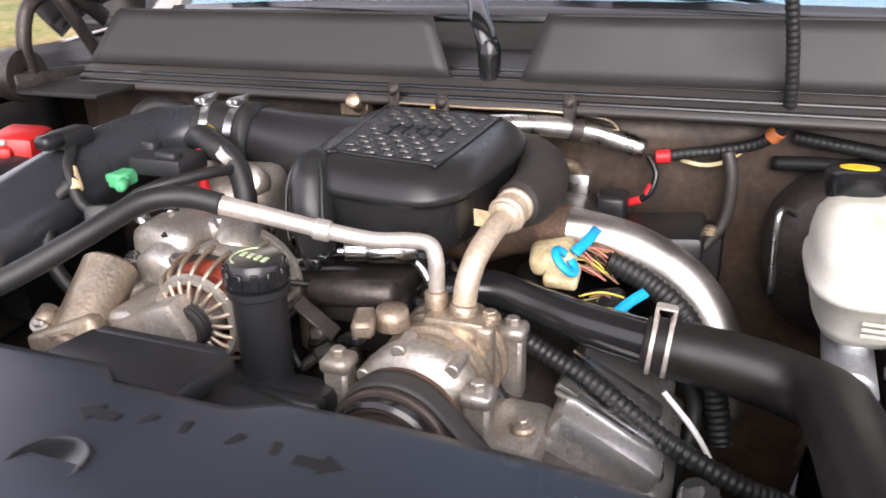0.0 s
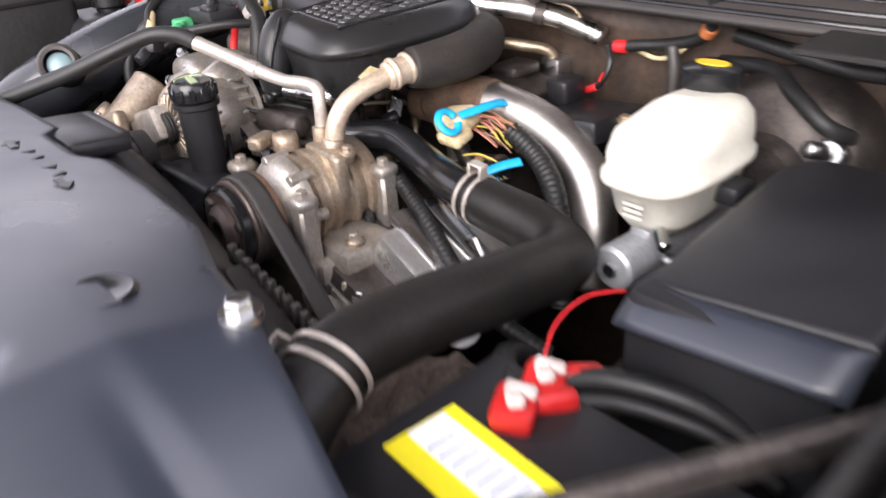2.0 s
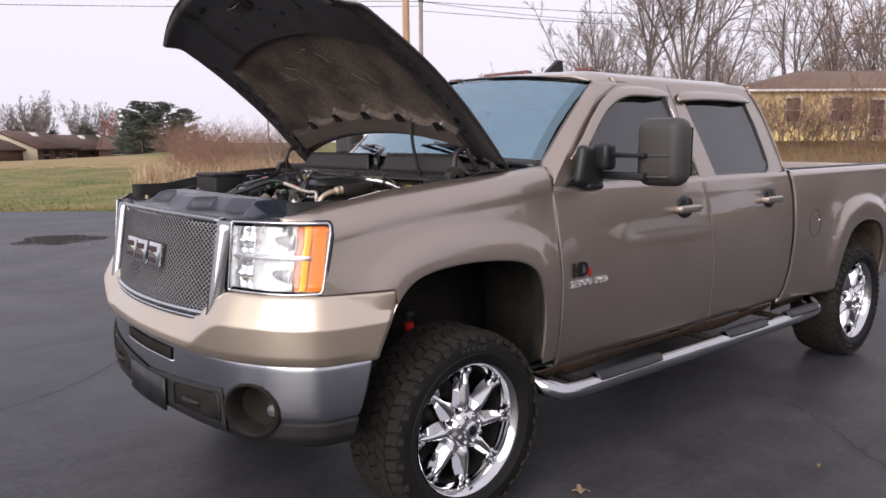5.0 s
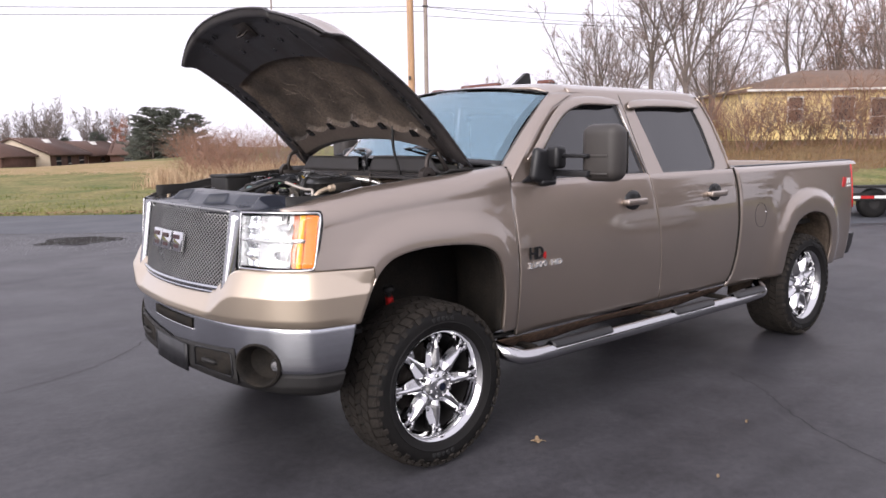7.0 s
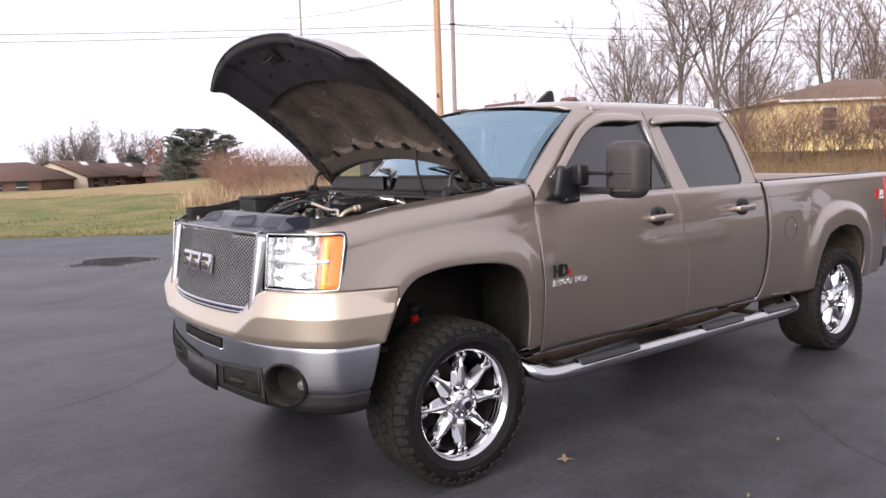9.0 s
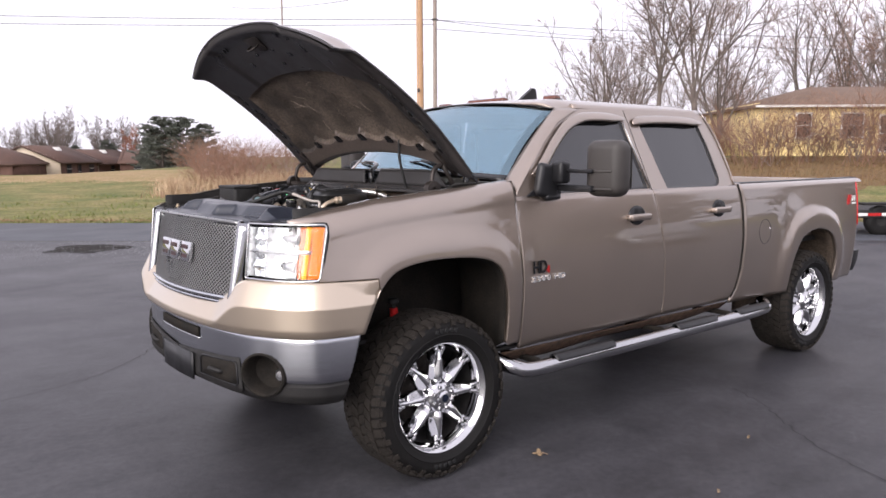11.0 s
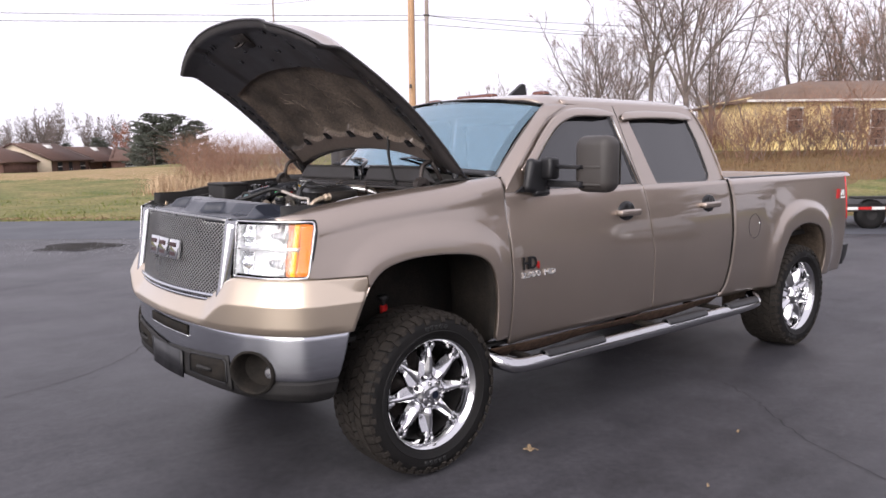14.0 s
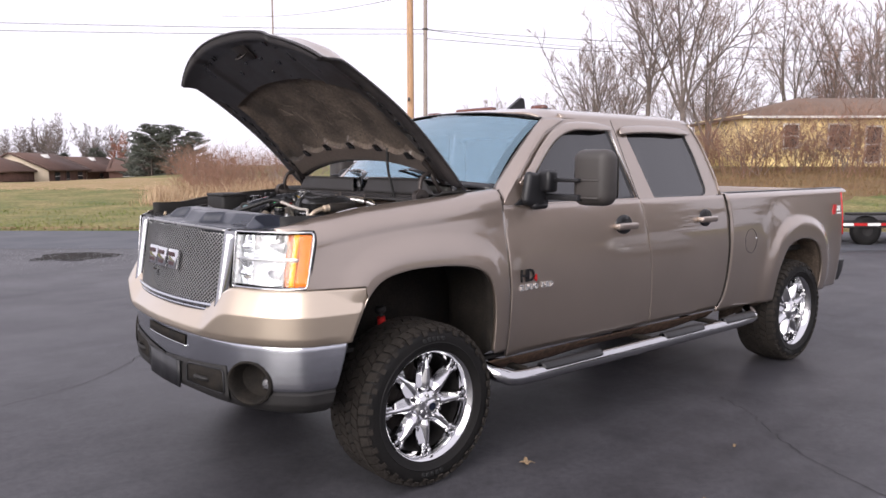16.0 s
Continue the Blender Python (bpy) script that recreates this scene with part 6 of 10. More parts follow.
for y, ytip in ((-0.025, 0.62), (-0.72, -0.06)):
    base = Vector((0.262, y, 1.512)) if y > -0.1 else Vector((0.42, y, 1.50))
    tip = ws_base(ytip) + Vector((0.06, 0, 0.075))
    mid = base.lerp(tip, 0.12) + Vector((0.05, 0.0, 0.075))
    far = base.lerp(tip, 0.5) + Vector((0.02, 0, 0.06))
    wip = part("wiper", sweep([base, base + Vector((0.01, 0.015 * (1 if ytip > y else -1), 0.045)), mid, far, tip], [0.018, 0.017, 0.013, 0.010, 0.007], 8, flat=0.6), GLOSSBLACK, truck, "black windshield wiper arm")
    part("wiper_pivot", lathe([(0, 0.024), (0.012, 0.023), (0.016, 0.015), (0.017, 0.0), (0.014, -0.04)], 20, "Z", tuple(base)), GLOSSBLACK, wip)
    a, b = base.lerp(tip, 0.25) + Vector((0.06, 0, 0.055)), tip + Vector((0.03, 0.08 if ytip > y else -0.04, 0.012))
    part("wiper_blade", add(rod(a, b, 0.007, 8), rod(a.lerp(b, 0.3) + Vector((0, 0, 0.012)), a.lerp(b, 0.7) + Vector((0, 0, 0.012)), 0.006, 8)), GLOSSBLACK, wip)

# engine bay walls
part("firewall", grid(lambda y, z: (0.30 - 0.03 * math.exp(-((y + 0.1) / 0.25) ** 2) * sstep(1.2, 1.4, z) + 0.006 * math.sin(9 * y), y, max(z, 0.75 + 0.40 * sstep(0.52, 0.56, abs(y)))), span(-0.78, 0.78, 41), span(0.75, 1.45, 16)), FIREWALL, truck, "dusty brown painted firewall", solid=0.01)
for s in (-1, 1):
    part("inner_fender", grid(lambda x, u: (x, s * (0.845 - 0.10 * max(0.0, -0.45 - x)), lerp(0.75 + 0.40 * sstep(-0.54, -0.46, x), 1.415, u)), span(-0.70, 0.30, 21), span(0, 1, 10)), FRAME_BLACK, truck, "black inner fender apron", solid=0.008)
    part("fender_flange", grid(lambda x, v: (x, s * lerp(fender_in(x) - 0.012, fender_in(x) + 0.002, v), lerp(fender_top(x) - 0.060, fender_top(x) - 0.004, v ** 0.7)), span(-0.72, 0.36, 26), span(0, 1, 6)), FRAME_BLACK, truck, "black fender flange", solid=0.006)
part("bay_floor", box(1.1, 1.5, 0.02, 0, 1, (-0.2, 0, 0.72)), FRAME_BLACK, truck)
part("radiator", box(0.06, 1.15, 0.55, 0.01, 1, (-0.60, 0, 1.03)), FRAME_BLACK, truck, "black radiator")


# ---- engine and the things in its bay ----
engine = empty("engine", "dusty diesel engine with black intake cover, hoses and wiring", "engine", Matrix.Translation((0, 0, 0)))
# block and heads, dark mass below
part("engine_block", box(0.52, 0.46, 0.34, 0.04, 2, (0.0, 0.02, 1.02)), STEEL_DARK, engine, "dark grimy engine block")
for y, tilt in ((-0.22, 20), (0.26, -20)):
    part("cylinder_head", box(0.50, 0.20, 0.10, 0.02, 2, Matrix.Translation((0.02, y, 1.14)) @ pose(0, 0, 0, tilt, 0, 0)), STEEL_DARK, engine)


def cover_out(a, k=1.0):
    """Plan of the intake cover: a rounded box, a little wider at the back and skewed."""
    c, s_ = math.cos(a), math.sin(a)
    n = 3.8
    r = (abs(c) ** n + abs(s_) ** n) ** (-1 / n)
    x, y = 0.147 * k * r * c, 0.119 * k * r * s_
    return (0.030 + x + 0.13 * y, y * (1 + 0.8 * x))


def cover_dome(a, t):
    if t < 0.5:
        k, z = lerp(0.0, 0.76, t / 0.5), 1.4550
    elif t < 0.80:   # sloping shoulder down to the rim
        f = (t - 0.5) / 0.30
        k, z = lerp(0.76, 1.0, f), 1.4550 - 0.008 * f - 0.019 * f ** 3.0
    elif t < 0.84:   # rolled rim
        f = (t - 0.80) / 0.04
        k, z = 1.0 + 0.006 * math.sin(math.pi * f) - 0.02 * f, 1.428 - 0.009 * f
    else:            # tucked skirt
        f = (t - 0.84) / 0.16
        k, z = lerp(0.965, 0.86, f), 1.419 - 0.060 * f
    x, y = cover_out(a, k)
    z += 0.006 * (x - 0.0) / 0.2 * (1 if t < 0.84 else 0.4)
    # the skirt runs lower beside the horn and is cut away next to it
    if t > 0.88:
        z -= 0.022 * (t - 0.88) / 0.12 * sstep(-0.02, 0.02, y) * (1 if x < 0.06 else 0)
    return (x, y, z)


COVER_GLOSS = mat("moulded_black_plastic", (0.017, 0.017, 0.0175), 0.33, 0.0, vary=0.12, scale=9, fine=700, bump=0.08, depth=0.0005, spec=0.38)
cov = part("intake_cover", grid(cover_dome, span(0, 2 * math.pi, 97), [0, 0.2, 0.4] + span(0.5, 1.0, 40)), COVER_GLOSS, engine, "black moulded intake cover with dimpled inset", sharp=28)
# recessed inset with raised rim and round studs
rimpts = [(-0.064, 0.054), (-0.080, -0.060), (-0.074, -0.073), (0.095, -0.082), (0.110, -0.072), (0.134, 0.070), (0.126, 0.082), (-0.054, 0.064)]
rim3 = [Vector((x, y, 1.4560 + 0.006 * x / 0.2)) for x, y in rimpts]
part("inset_rim", sweep(smooth_line([tuple(p) for p in rim3], 4, closed=True) + [rim3[0]], 0.0026, 6, raw=True), COVER_GLOSS, cov)
part("inset_plate", bm_from([(p.x, p.y, p.z + 0.0003) for p in rim3], [tuple(range(len(rim3)))]), mat("inset_plastic", (0.014, 0.014, 0.015), 0.42, 0.0, vary=0.15, bump=0.1), cov)
STUD = mat("stud_plastic", (0.040, 0.040, 0.041), 0.15, 0.0, vary=0.1, bump=0.02, spec=0.7)
stud = None
for i in range(11):
    for j in range(6):
        x0, y0 = -0.060 + i * 0.0172, -0.061 + j * 0.0255 + (0.01275 if i % 2 else 0)
        if i in (5, 6) and -0.05 < y0 < 0.05 or y0 > 0.060:
            continue
        x, y = x0 + 0.13 * y0, y0 * (1 + 0.8 * (x0 - 0.03))
        m = Matrix.Translation((x, y, 1.4566 + 0.006 * x / 0.2)) @ pose(0, 0, 0, 0, 0, 12)
        if stud is None:
            stud = part("stud", moved(lathe([(0, 0.0042), (0.0032, 0.0039), (0.0058, 0.0024), (0.0072, 0)], 12), Matrix.Diagonal((0.82, 1.12, 1, 1))), STUD, cov, at=m)
        else:
            share("stud", stud, cov, m)
# raised unreadable lettering as bars
for r in range(2):
    for k in range(5):
        x, y = 0.024 + r * 0.024, -0.036 + k * 0.017
        part("raised_bar", box(0.016, 0.010, 0.0024, 0.0006, 1, (x, y, 1.457 + 0.010 * x / 0.2)), PLASTIC, cov)
# intake horn on the cover's flank
horn = part("cover_snout", sweep([(-0.062, 0.076, 1.446), (-0.076, 0.077, 1.439), (-0.092, 0.074, 1.422), (-0.106, 0.068, 1.398), (-0.114, 0.063, 1.372), (-0.115, 0.062, 1.352)], [0.012, 0.022, 0.026, 0.026, 0.024, 0.021], 20), COVER_GLOSS, cov, "rounded black snout of the cover")
part("snout_rim", sweep([(-0.135, 0.040, 1.385), (-0.122, 0.046, 1.412), (-0.100, 0.056, 1.442), (-0.084, 0.072, 1.453), (-0.082, 0.092, 1.449), (-0.100, 0.100, 1.425), (-0.120, 0.094, 1.392), (-0.128, 0.088, 1.365)], 0.0022, 6), COVER_GLOSS, horn)
part("snout_clip", add(box(0.030, 0.044, 0.010, 0.003, 1, (-0.118, 0.062, 1.352)), box(0.014, 0.020, 0.016, 0.003, 1, (-0.132, 0.058, 1.345))), GLOSSBLACK, horn)
part("cover_neck", sweep([(0.06, 0.05, 1.405), (0.062, 0.13, 1.41), (0.06, 0.19, 1.418), (0.06, 0.235, 1.425)], [0.055, 0.052, 0.046, 0.043], 20), PLASTIC, cov)

# intake duct from the far air box to the cover
duct = empty("air_intake_duct", "large smooth black plastic air intake duct", "air duct")
DUCT = mat("glossy_duct_plastic", (0.026, 0.028, 0.033), 0.27, 0.0, vary=0.12, scale=8, fine=500, bump=0.05, depth=0.0005, spec=0.65)
part("duct_tube", sweep([(-0.46, 0.545, 1.22), (-0.38, 0.475, 1.29), (-0.30, 0.425, 1.345), (-0.20, 0.40, 1.385), (-0.09, 0.392, 1.41), (0.0, 0.375, 1.422), (0.048, 0.335, 1.424), (0.06, 0.30, 1.424)], [0.056, 0.056, 0.055, 0.052, 0.048, 0.045, 0.044, 0.044], 22), DUCT, duct)
part("duct_sleeve", sweep([(0.055, 0.325, 1.424), (0.06, 0.29, 1.425), (0.061, 0.24, 1.426)], 0.0475, 24), RUBBER, duct, "black rubber sleeve")
for y, tilt in ((0.313, 20), (0.262, 4)):
    cl = part("hose_clamp", moved(lathe([(0.0480, -0.006), (0.0496, -0.006), (0.0496, 0.006), (0.0480, 0.006), (0.0480, -0.006)], 40, "Y"), Matrix.Translation((0.058, y, 1.4245)) @ pose(0, 0, 0, 0, 0, tilt)), SATIN, duct, "bright steel band clamp")
    part("clamp_screw", add(box(0.028, 0.016, 0.010, 0.002, 1, (0.05, y, 1.4765)), rod((0.03, y, 1.478), (0.075, y, 1.478), 0.0045, 8)), SATIN, cl)
part("duct_port", sweep([(-0.290, 0.400, 1.365), (-0.310, 0.360, 1.381), (-0.322, 0.337, 1.392)], [0.030, 0.029, 0.029], 18, cap=False), PLASTIC, duct)
gauge = moved(lathe([(0, 0.004), (0.015, 0.003), (0.019, 0.0), (0.019, -0.012)], 20), Matrix.Translation((-0.322, 0.335, 1.392)) @ Vector((0, 0, 1)).rotation_difference(Vector((-0.42, -0.72, 0.42)).normalized()).to_matrix().to_4x4())
part("filter_gauge", gauge, mat("pale_gauge", (0.16, 0.235, 0.25), 0.35, 0.0, vary=0.1, bump=0.02), duct, "pale blue-green filter gauge")
part("gauge_collar", moved(lathe([(0.021, 0.010), (0.026, 0.012), (0.031, 0.008), (0.031, -0.014), (0.023, -0.014)], 24), Matrix.Translation((-0.322, 0.335, 1.392)) @ Vector((0, 0, 1)).rotation_difference(Vector((-0.42, -0.72, 0.42)).normalized()).to_matrix().to_4x4()), PLASTIC_GREY, duct)
part("flow_sensor", add(box(0.05, 0.03, 0.022, 0.005, 2, (-0.12, 0.385, 1.462)), box(0.03, 0.022, 0.016, 0.004, 1, (-0.155, 0.38, 1.466))), PLASTIC, duct, "black air-flow sensor with connector")
part("yellow_clip", moved(lathe([(0.013, -0.006), (0.019, -0.005), (0.020, 0.0), (0.019, 0.005), (0.013, 0.006), (0.013, -0.006)], 20), Matrix.Translation((0.0, 0.275, 1.437)) @ pose(0, 0, 0, 60, 30, 0)), YELLOW, duct, "yellow plastic ring clip")

# oil filler tower and cap
oil = part("oil_filler", lathe([(0.0245, 1.20), (0.0255, 1.30), (0.0265, 1.375), (0.031, 1.378), (0.031, 1.385), (0.0, 1.386)], 26, "Z", (-0.252, 0.030, 0)), PLASTIC, engine, "black oil filler tower")
part("filler_base", add(box(0.07, 0.07, 0.10, 0.014, 2, (-0.245, 0.03, 1.20)), rod((-0.285, 0.005, 1.215), (-0.285, 0.005, 1.255), 0.014, 14)), STEEL_DARK, oil)
capbm = lathe([(0, 1.412), (0.026, 1.412), (0.0285, 1.409), (0.0295, 1.398), (0.0295, 1.388), (0.025, 1.386)], 30, "Z", (-0.252, 0.030, 0))
cap = part("oil_cap", capbm, GLOSSBLACK, oil, "dark ribbed oil cap with pale print")
for k in range(12):
    a = 2 * math.pi * k / 12
    part("cap_rib", box(0.004, 0.008, 0.016, 0.001, 1, Matrix.Translation((-0.252 + 0.0298 * math.cos(a), 0.030 + 0.0298 * math.sin(a), 1.398)) @ pose(0, 0, 0, 0, 0, math.degrees(a))), GLOSSBLACK, oil)
PRINT = mat("pale_print", (0.42, 0.50, 0.30), 0.5, 0.0, vary=0.1, bump=0.0)
for k in range(4):
    part("print_bar", box(0.009, 0.0045, 0.0012, 0.0, 1, (-0.252 + (k - 1.5) * 0.002, 0.030 + (k - 1.5) * 0.009, 1.4126)), PRINT, oil)
part("print_ring", sweep([(-0.252 + 0.022 * math.cos(a), 0.030 + 0.022 * math.sin(a), 1.4124) for a in span(0.4, 2.6, 16)], 0.0011, 5, raw=True), PRINT, oil)

oil.matrix_basis = Matrix.Translation((0.006, 0.022, -0.012))
# alternator: finned end bells round copper windings
AY, AZ = 0.100, 1.336
alt = part("alternator", lathe([(0.0, -0.235), (0.050, -0.235), (0.071, -0.232), (0.0735, -0.226), (0.0735, -0.196), (0.071, -0.190), (0.05, -0.150), (0, -0.15)], 44, "X", (0, AY, AZ)), ALU, engine, "cast aluminium alternator with copper windings")
part("bell_hub", lathe([(0, -0.290), (0.020, -0.290), (0.027, -0.283), (0.030, -0.262), (0.028, -0.235)], 26, "X", (0, AY, AZ)), ALU, alt)
part("winding_ring", lathe([(0.040, -0.256), (0.056, -0.258), (0.062, -0.246), (0.062, -0.235)], 36, "X", (0, AY, AZ)), mat("copper_winding", (0.36, 0.07, 0.04), 0.45, 0.5, vary=0.3, scale=60, fine=300, bump=0.4), alt, "reddish copper windings")
# black disc stands in for the shade inside the end bell
part("rotor_fan", lathe([(0.028, -0.2385), (0.050, -0.2385), (0.069, -0.2365)], 36, "X", (0, AY, AZ)), FRAME_BLACK, alt, "dark disc painting the shade behind the fins")
fin = part("cooling_fin", sweep([(-0.283, 0, 0.027), (-0.280, 0, 0.045), (-0.268, 0, 0.062), (-0.245, 0, 0.0715), (-0.225, 0, 0.0730)], 0.0032, 6, per=4), ALU_DIRTY, alt, at=Matrix.Translation((0, AY, AZ)))
for k in range(1, 20):
    share("cooling_fin", fin, alt, Matrix.Translation((0, AY, AZ)) @ pose(0, 0, 0, 18 * k, 0, 0))
part("bell_ring", lathe([(0.047, -0.2785), (0.056, -0.2800), (0.059, -0.273), (0.052, -0.270), (0.047, -0.2785)], 36, "X", (0, AY, AZ)), ALU, alt)
rfin = part("rear_fin", box(0.032, 0.006, 0.010, 0.002, 1), ALU, alt, at=Matrix.Translation((-0.172, AY, AZ)) @ pose(0, 0, 0, 9, 0, 0) @ Matrix.Translation((0, 0, 0.064)))
for k in range(1, 20):
    share("rear_fin", rfin, alt, Matrix.Translation((-0.172, AY, AZ)) @ pose(0, 0, 0, 18 * k + 9, 0, 0) @ Matrix.Translation((0, 0, 0.064)))
part("rear_ring", lathe([(0.055, -0.156), (0.070, -0.156), (0.071, -0.148), (0.05, -0.140)], 36, "X", (0, AY, AZ)), ALU, alt)
part("alternator_pulley", lathe([(0, -0.296), (0.015, -0.296), (0.017, -0.301), (0.025, -0.301), (0.0275, -0.297), (0.026, -0.294), (0.0275, -0.291), (0.026, -0.288), (0.0275, -0.285), (0.026, -0.282), (0.0275, -0.278), (0.017, -0.274)], 30, "X", (0, AY, AZ)), FRAME_BLACK, alt, "dark alternator pulley")
part("alternator_bracket", add(box(0.05, 0.10, 0.05, 0.008, 2, Matrix.Translation((-0.258, 0.168, 1.312)) @ pose(0, 0, 0, -25, 0, 0)), box(0.08, 0.06, 0.075, 0.012, 2, (-0.235, 0.20, 1.29))), ALU, engine, "cast alternator bracket")
part("water_outlet", add(add(rod((-0.300, 0.250, 1.290), (-0.215, 0.262, 1.352), 0.030, 20, 0.004), box(0.022, 0.085, 0.060, 0.008, 2, Matrix.Translation((-0.304, 0.245, 1.296)) @ pose(0, 0, 0, -20, 12, 8))), add(rod((-0.318, 0.236, 1.300), (-0.306, 0.236, 1.302), 0.020, 24, 0.003), rod((-0.300, 0.285, 1.315), (-0.280, 0.288, 1.325), 0.012, 14))), ALU_DIRTY, engine, "tarnished cast water outlet with a bolt ring")
part("outlet_bolt", hexbolt((-0.318, 0.236, 1.300), (-0.95, -0.2, 0.2), 0.010, 0.007), ALU, engine)
part("outlet_bolt", hexbolt((-0.300, 0.286, 1.318), (-0.6, -0.2, 0.8), 0.007, 0.007), ALU, engine)
part("idler_pulley", lathe([(0, -0.016), (0.020, -0.016), (0.024, -0.012), (0.036, -0.014), (0.038, -0.008), (0.036, 0.010), (0.02, 0.014)], 32, "X", (-0.290, 0.170, 1.278)), FRAME_BLACK, engine, "black idler pulley")
part("filler_bracket", add(box(0.055, 0.150, 0.060, 0.010, 2, Matrix.Translation((-0.262, 0.050, 1.245)) @ pose(0, 0, 0, 0, 10, 0)), box(0.020, 0.160, 0.012, 0.004, 1, (-0.285, 0.050, 1.274))), PLASTIC, engine, "black plastic bracket before the filler")
alt.matrix_basis = Matrix.Translation((0.020, 0.030, -0.015)) @ Matrix.Translation((-0.22, AY, AZ)) @ Matrix.Scale(0.86, 4) @ Matrix.Translation((0.22, -AY, -AZ))
# thermostat housing, pipes and fuel parts left of the cover
hs = box(0.10, 0.085, 0.10, 0.02, 3, (-0.135, 0.225, 1.335))
add(hs, rod((-0.20, 0.215, 1.33), (-0.13, 0.215, 1.35), 0.035, 18))
add(hs, box(0.06, 0.12, 0.04, 0.012, 2, (-0.11, 0.20, 1.362)))
add(hs, box(0.05, 0.05, 0.09, 0.01, 2, Matrix.Translation((-0.20, 0.275, 1.29)) @ pose(0, 0, 0, 25, 0, 0)))
add(hs, rod((-0.19, 0.12, 1.36), (-0.12, 0.15, 1.38), 0.026, 16))
add(hs, box(0.09, 0.13, 0.11, 0.022, 3, Matrix.Translation((-0.015, 0.235, 1.350)) @ pose(0, 0, 0, 0, -12, 8)))
add(hs, rod((-0.03, 0.19, 1.39), (-0.055, 0.19, 1.405), 0.022, 18))
add(hs, rod((-0.02, 0.275, 1.38), (-0.05, 0.285, 1.402), 0.018, 16))
part("thermostat_housing", hs, ALU, engine, "cast aluminium thermostat housing with bolts")
for p in ((-0.20, 0.185, 1.36), (-0.19, 0.255, 1.35), (-0.135, 0.17, 1.384), (-0.128, 0.245, 1.384), (-0.175, 0.215, 1.372), (-0.16, 0.26, 1.385)):
    part("bolt", hexbolt(p, (-0.5, -0.2, 0.85), 0.006, 0.008), SATIN, engine)
part("green_connector", add(box(0.030, 0.022, 0.018, 0.003, 1, (-0.125, 0.312, 1.418)), add(box(0.010, 0.032, 0.010, 0.002, 1, (-0.132, 0.312, 1.420)), rod((-0.135, 0.30, 1.418), (-0.15, 0.295, 1.416), 0.007, 8))), GREEN_PLASTIC, engine, "green plastic connector")
part("sensor_block", add(box(0.055, 0.075, 0.022, 0.004, 2, (-0.085, 0.275, 1.430)), add(box(0.02, 0.02, 0.02, 0.003, 1, (-0.07, 0.31, 1.441)), box(0.02, 0.03, 0.012, 0.003, 1, (-0.10, 0.26, 1.443)))), PLASTIC, engine, "black sensor block")
part("injector_plug", add(box(0.03, 0.028, 0.022, 0.005, 2, Matrix.Translation((-0.195, 0.285, 1.400)) @ pose(0, 0, 0, 0, 20, 30)), rod((-0.195, 0.285, 1.40), (-0.225, 0.275, 1.385), 0.009, 10)), PLASTIC, engine)
part("red_hose", sweep([(-0.050, 0.254, 1.436), (-0.059, 0.249, 1.426), (-0.080, 0.231, 1.400), (-0.097, 0.214, 1.370)], 0.0060, 10), RED_WIRE, engine, "short red hose")
part("vent_hose", sweep([(-0.015, 0.285, 1.440), (-0.03, 0.262, 1.447), (-0.045, 0.235, 1.442), (-0.05, 0.205, 1.425), (-0.065, 0.185, 1.39), (-0.08, 0.18, 1.345)], [0.016, 0.017, 0.016, 0.014, 0.014, 0.013], 14), RUBBER, engine, "black vent hose")
part("vent_hose_clip", moved(lathe([(0.0155, -0.006), (0.0175, -0.006), (0.0175, 0.006), (0.0155, 0.006), (0.0155, -0.006)], 20), Matrix.Translation((-0.048, 0.213, 1.432)) @ pose(0, 0, 0, 40, 20, 0)), ALU, engine)
part("dark_hose", sweep([(-0.16, 0.345, 1.425), (-0.19, 0.36, 1.40), (-0.22, 0.345, 1.345), (-0.215, 0.30, 1.29), (-0.19, 0.25, 1.255), (-0.17, 0.2, 1.25)], 0.009, 10), RUBBER, engine)
part("dark_hose", sweep([(-0.13, 0.375, 1.452), (-0.16, 0.355, 1.435), (-0.175, 0.33, 1.40), (-0.165, 0.30, 1.39), (-0.15, 0.26, 1.415), (-0.10, 0.215, 1.424), (-0.06, 0.20, 1.42)], 0.007, 8), RUBBER, engine)
part("wire_sleeve", rod((-0.155, 0.358, 1.436), (-0.170, 0.338, 1.415), 0.0078, 10), WIRE_MIX[2], engine)
part("black_pipe_stub", sweep([(-0.11, 0.21, 1.36), (-0.10, 0.17, 1.352), (-0.095, 0.14, 1.35)], 0.013, 12), RUBBER, engine)

HOSE_MATTE = mat("matte_hose_rubber", (0.019, 0.0165, 0.0145), 0.68, 0.0, vary=0.25, scale=20, fine=220, bump=0.25, depth=0.001, tint=(0.030, 0.025, 0.021), spec=0.35)
# air-conditioning compressor with its clutch pulley, lines and belt
CY, CZ = -0.088, 1.262
comp = part("compressor", lathe([(0, -0.206), (0.050, -0.206), (0.0535, -0.203), (0.0535, -0.198), (0.0605, -0.196), (0.0605, -0.190), (0.0545, -0.187), (0.0535, -0.179), (0.0545, -0.176), (0.0615, -0.174), (0.0615, -0.165), (0.0560, -0.162), (0.0545, -0.152), (0.0555, -0.143), (0.0610, -0.140), (0.0610, -0.134), (0.0560, -0.131), (0.0550, -0.122), (0.0615, -0.118), (0.0630, -0.106), (0.0600, -0.098), (0.048, -0.092), (0, -0.090)], 56, "X", (0, CY, CZ)), ALU_DIRTY, engine, "tarnished aluminium air-conditioning compressor")
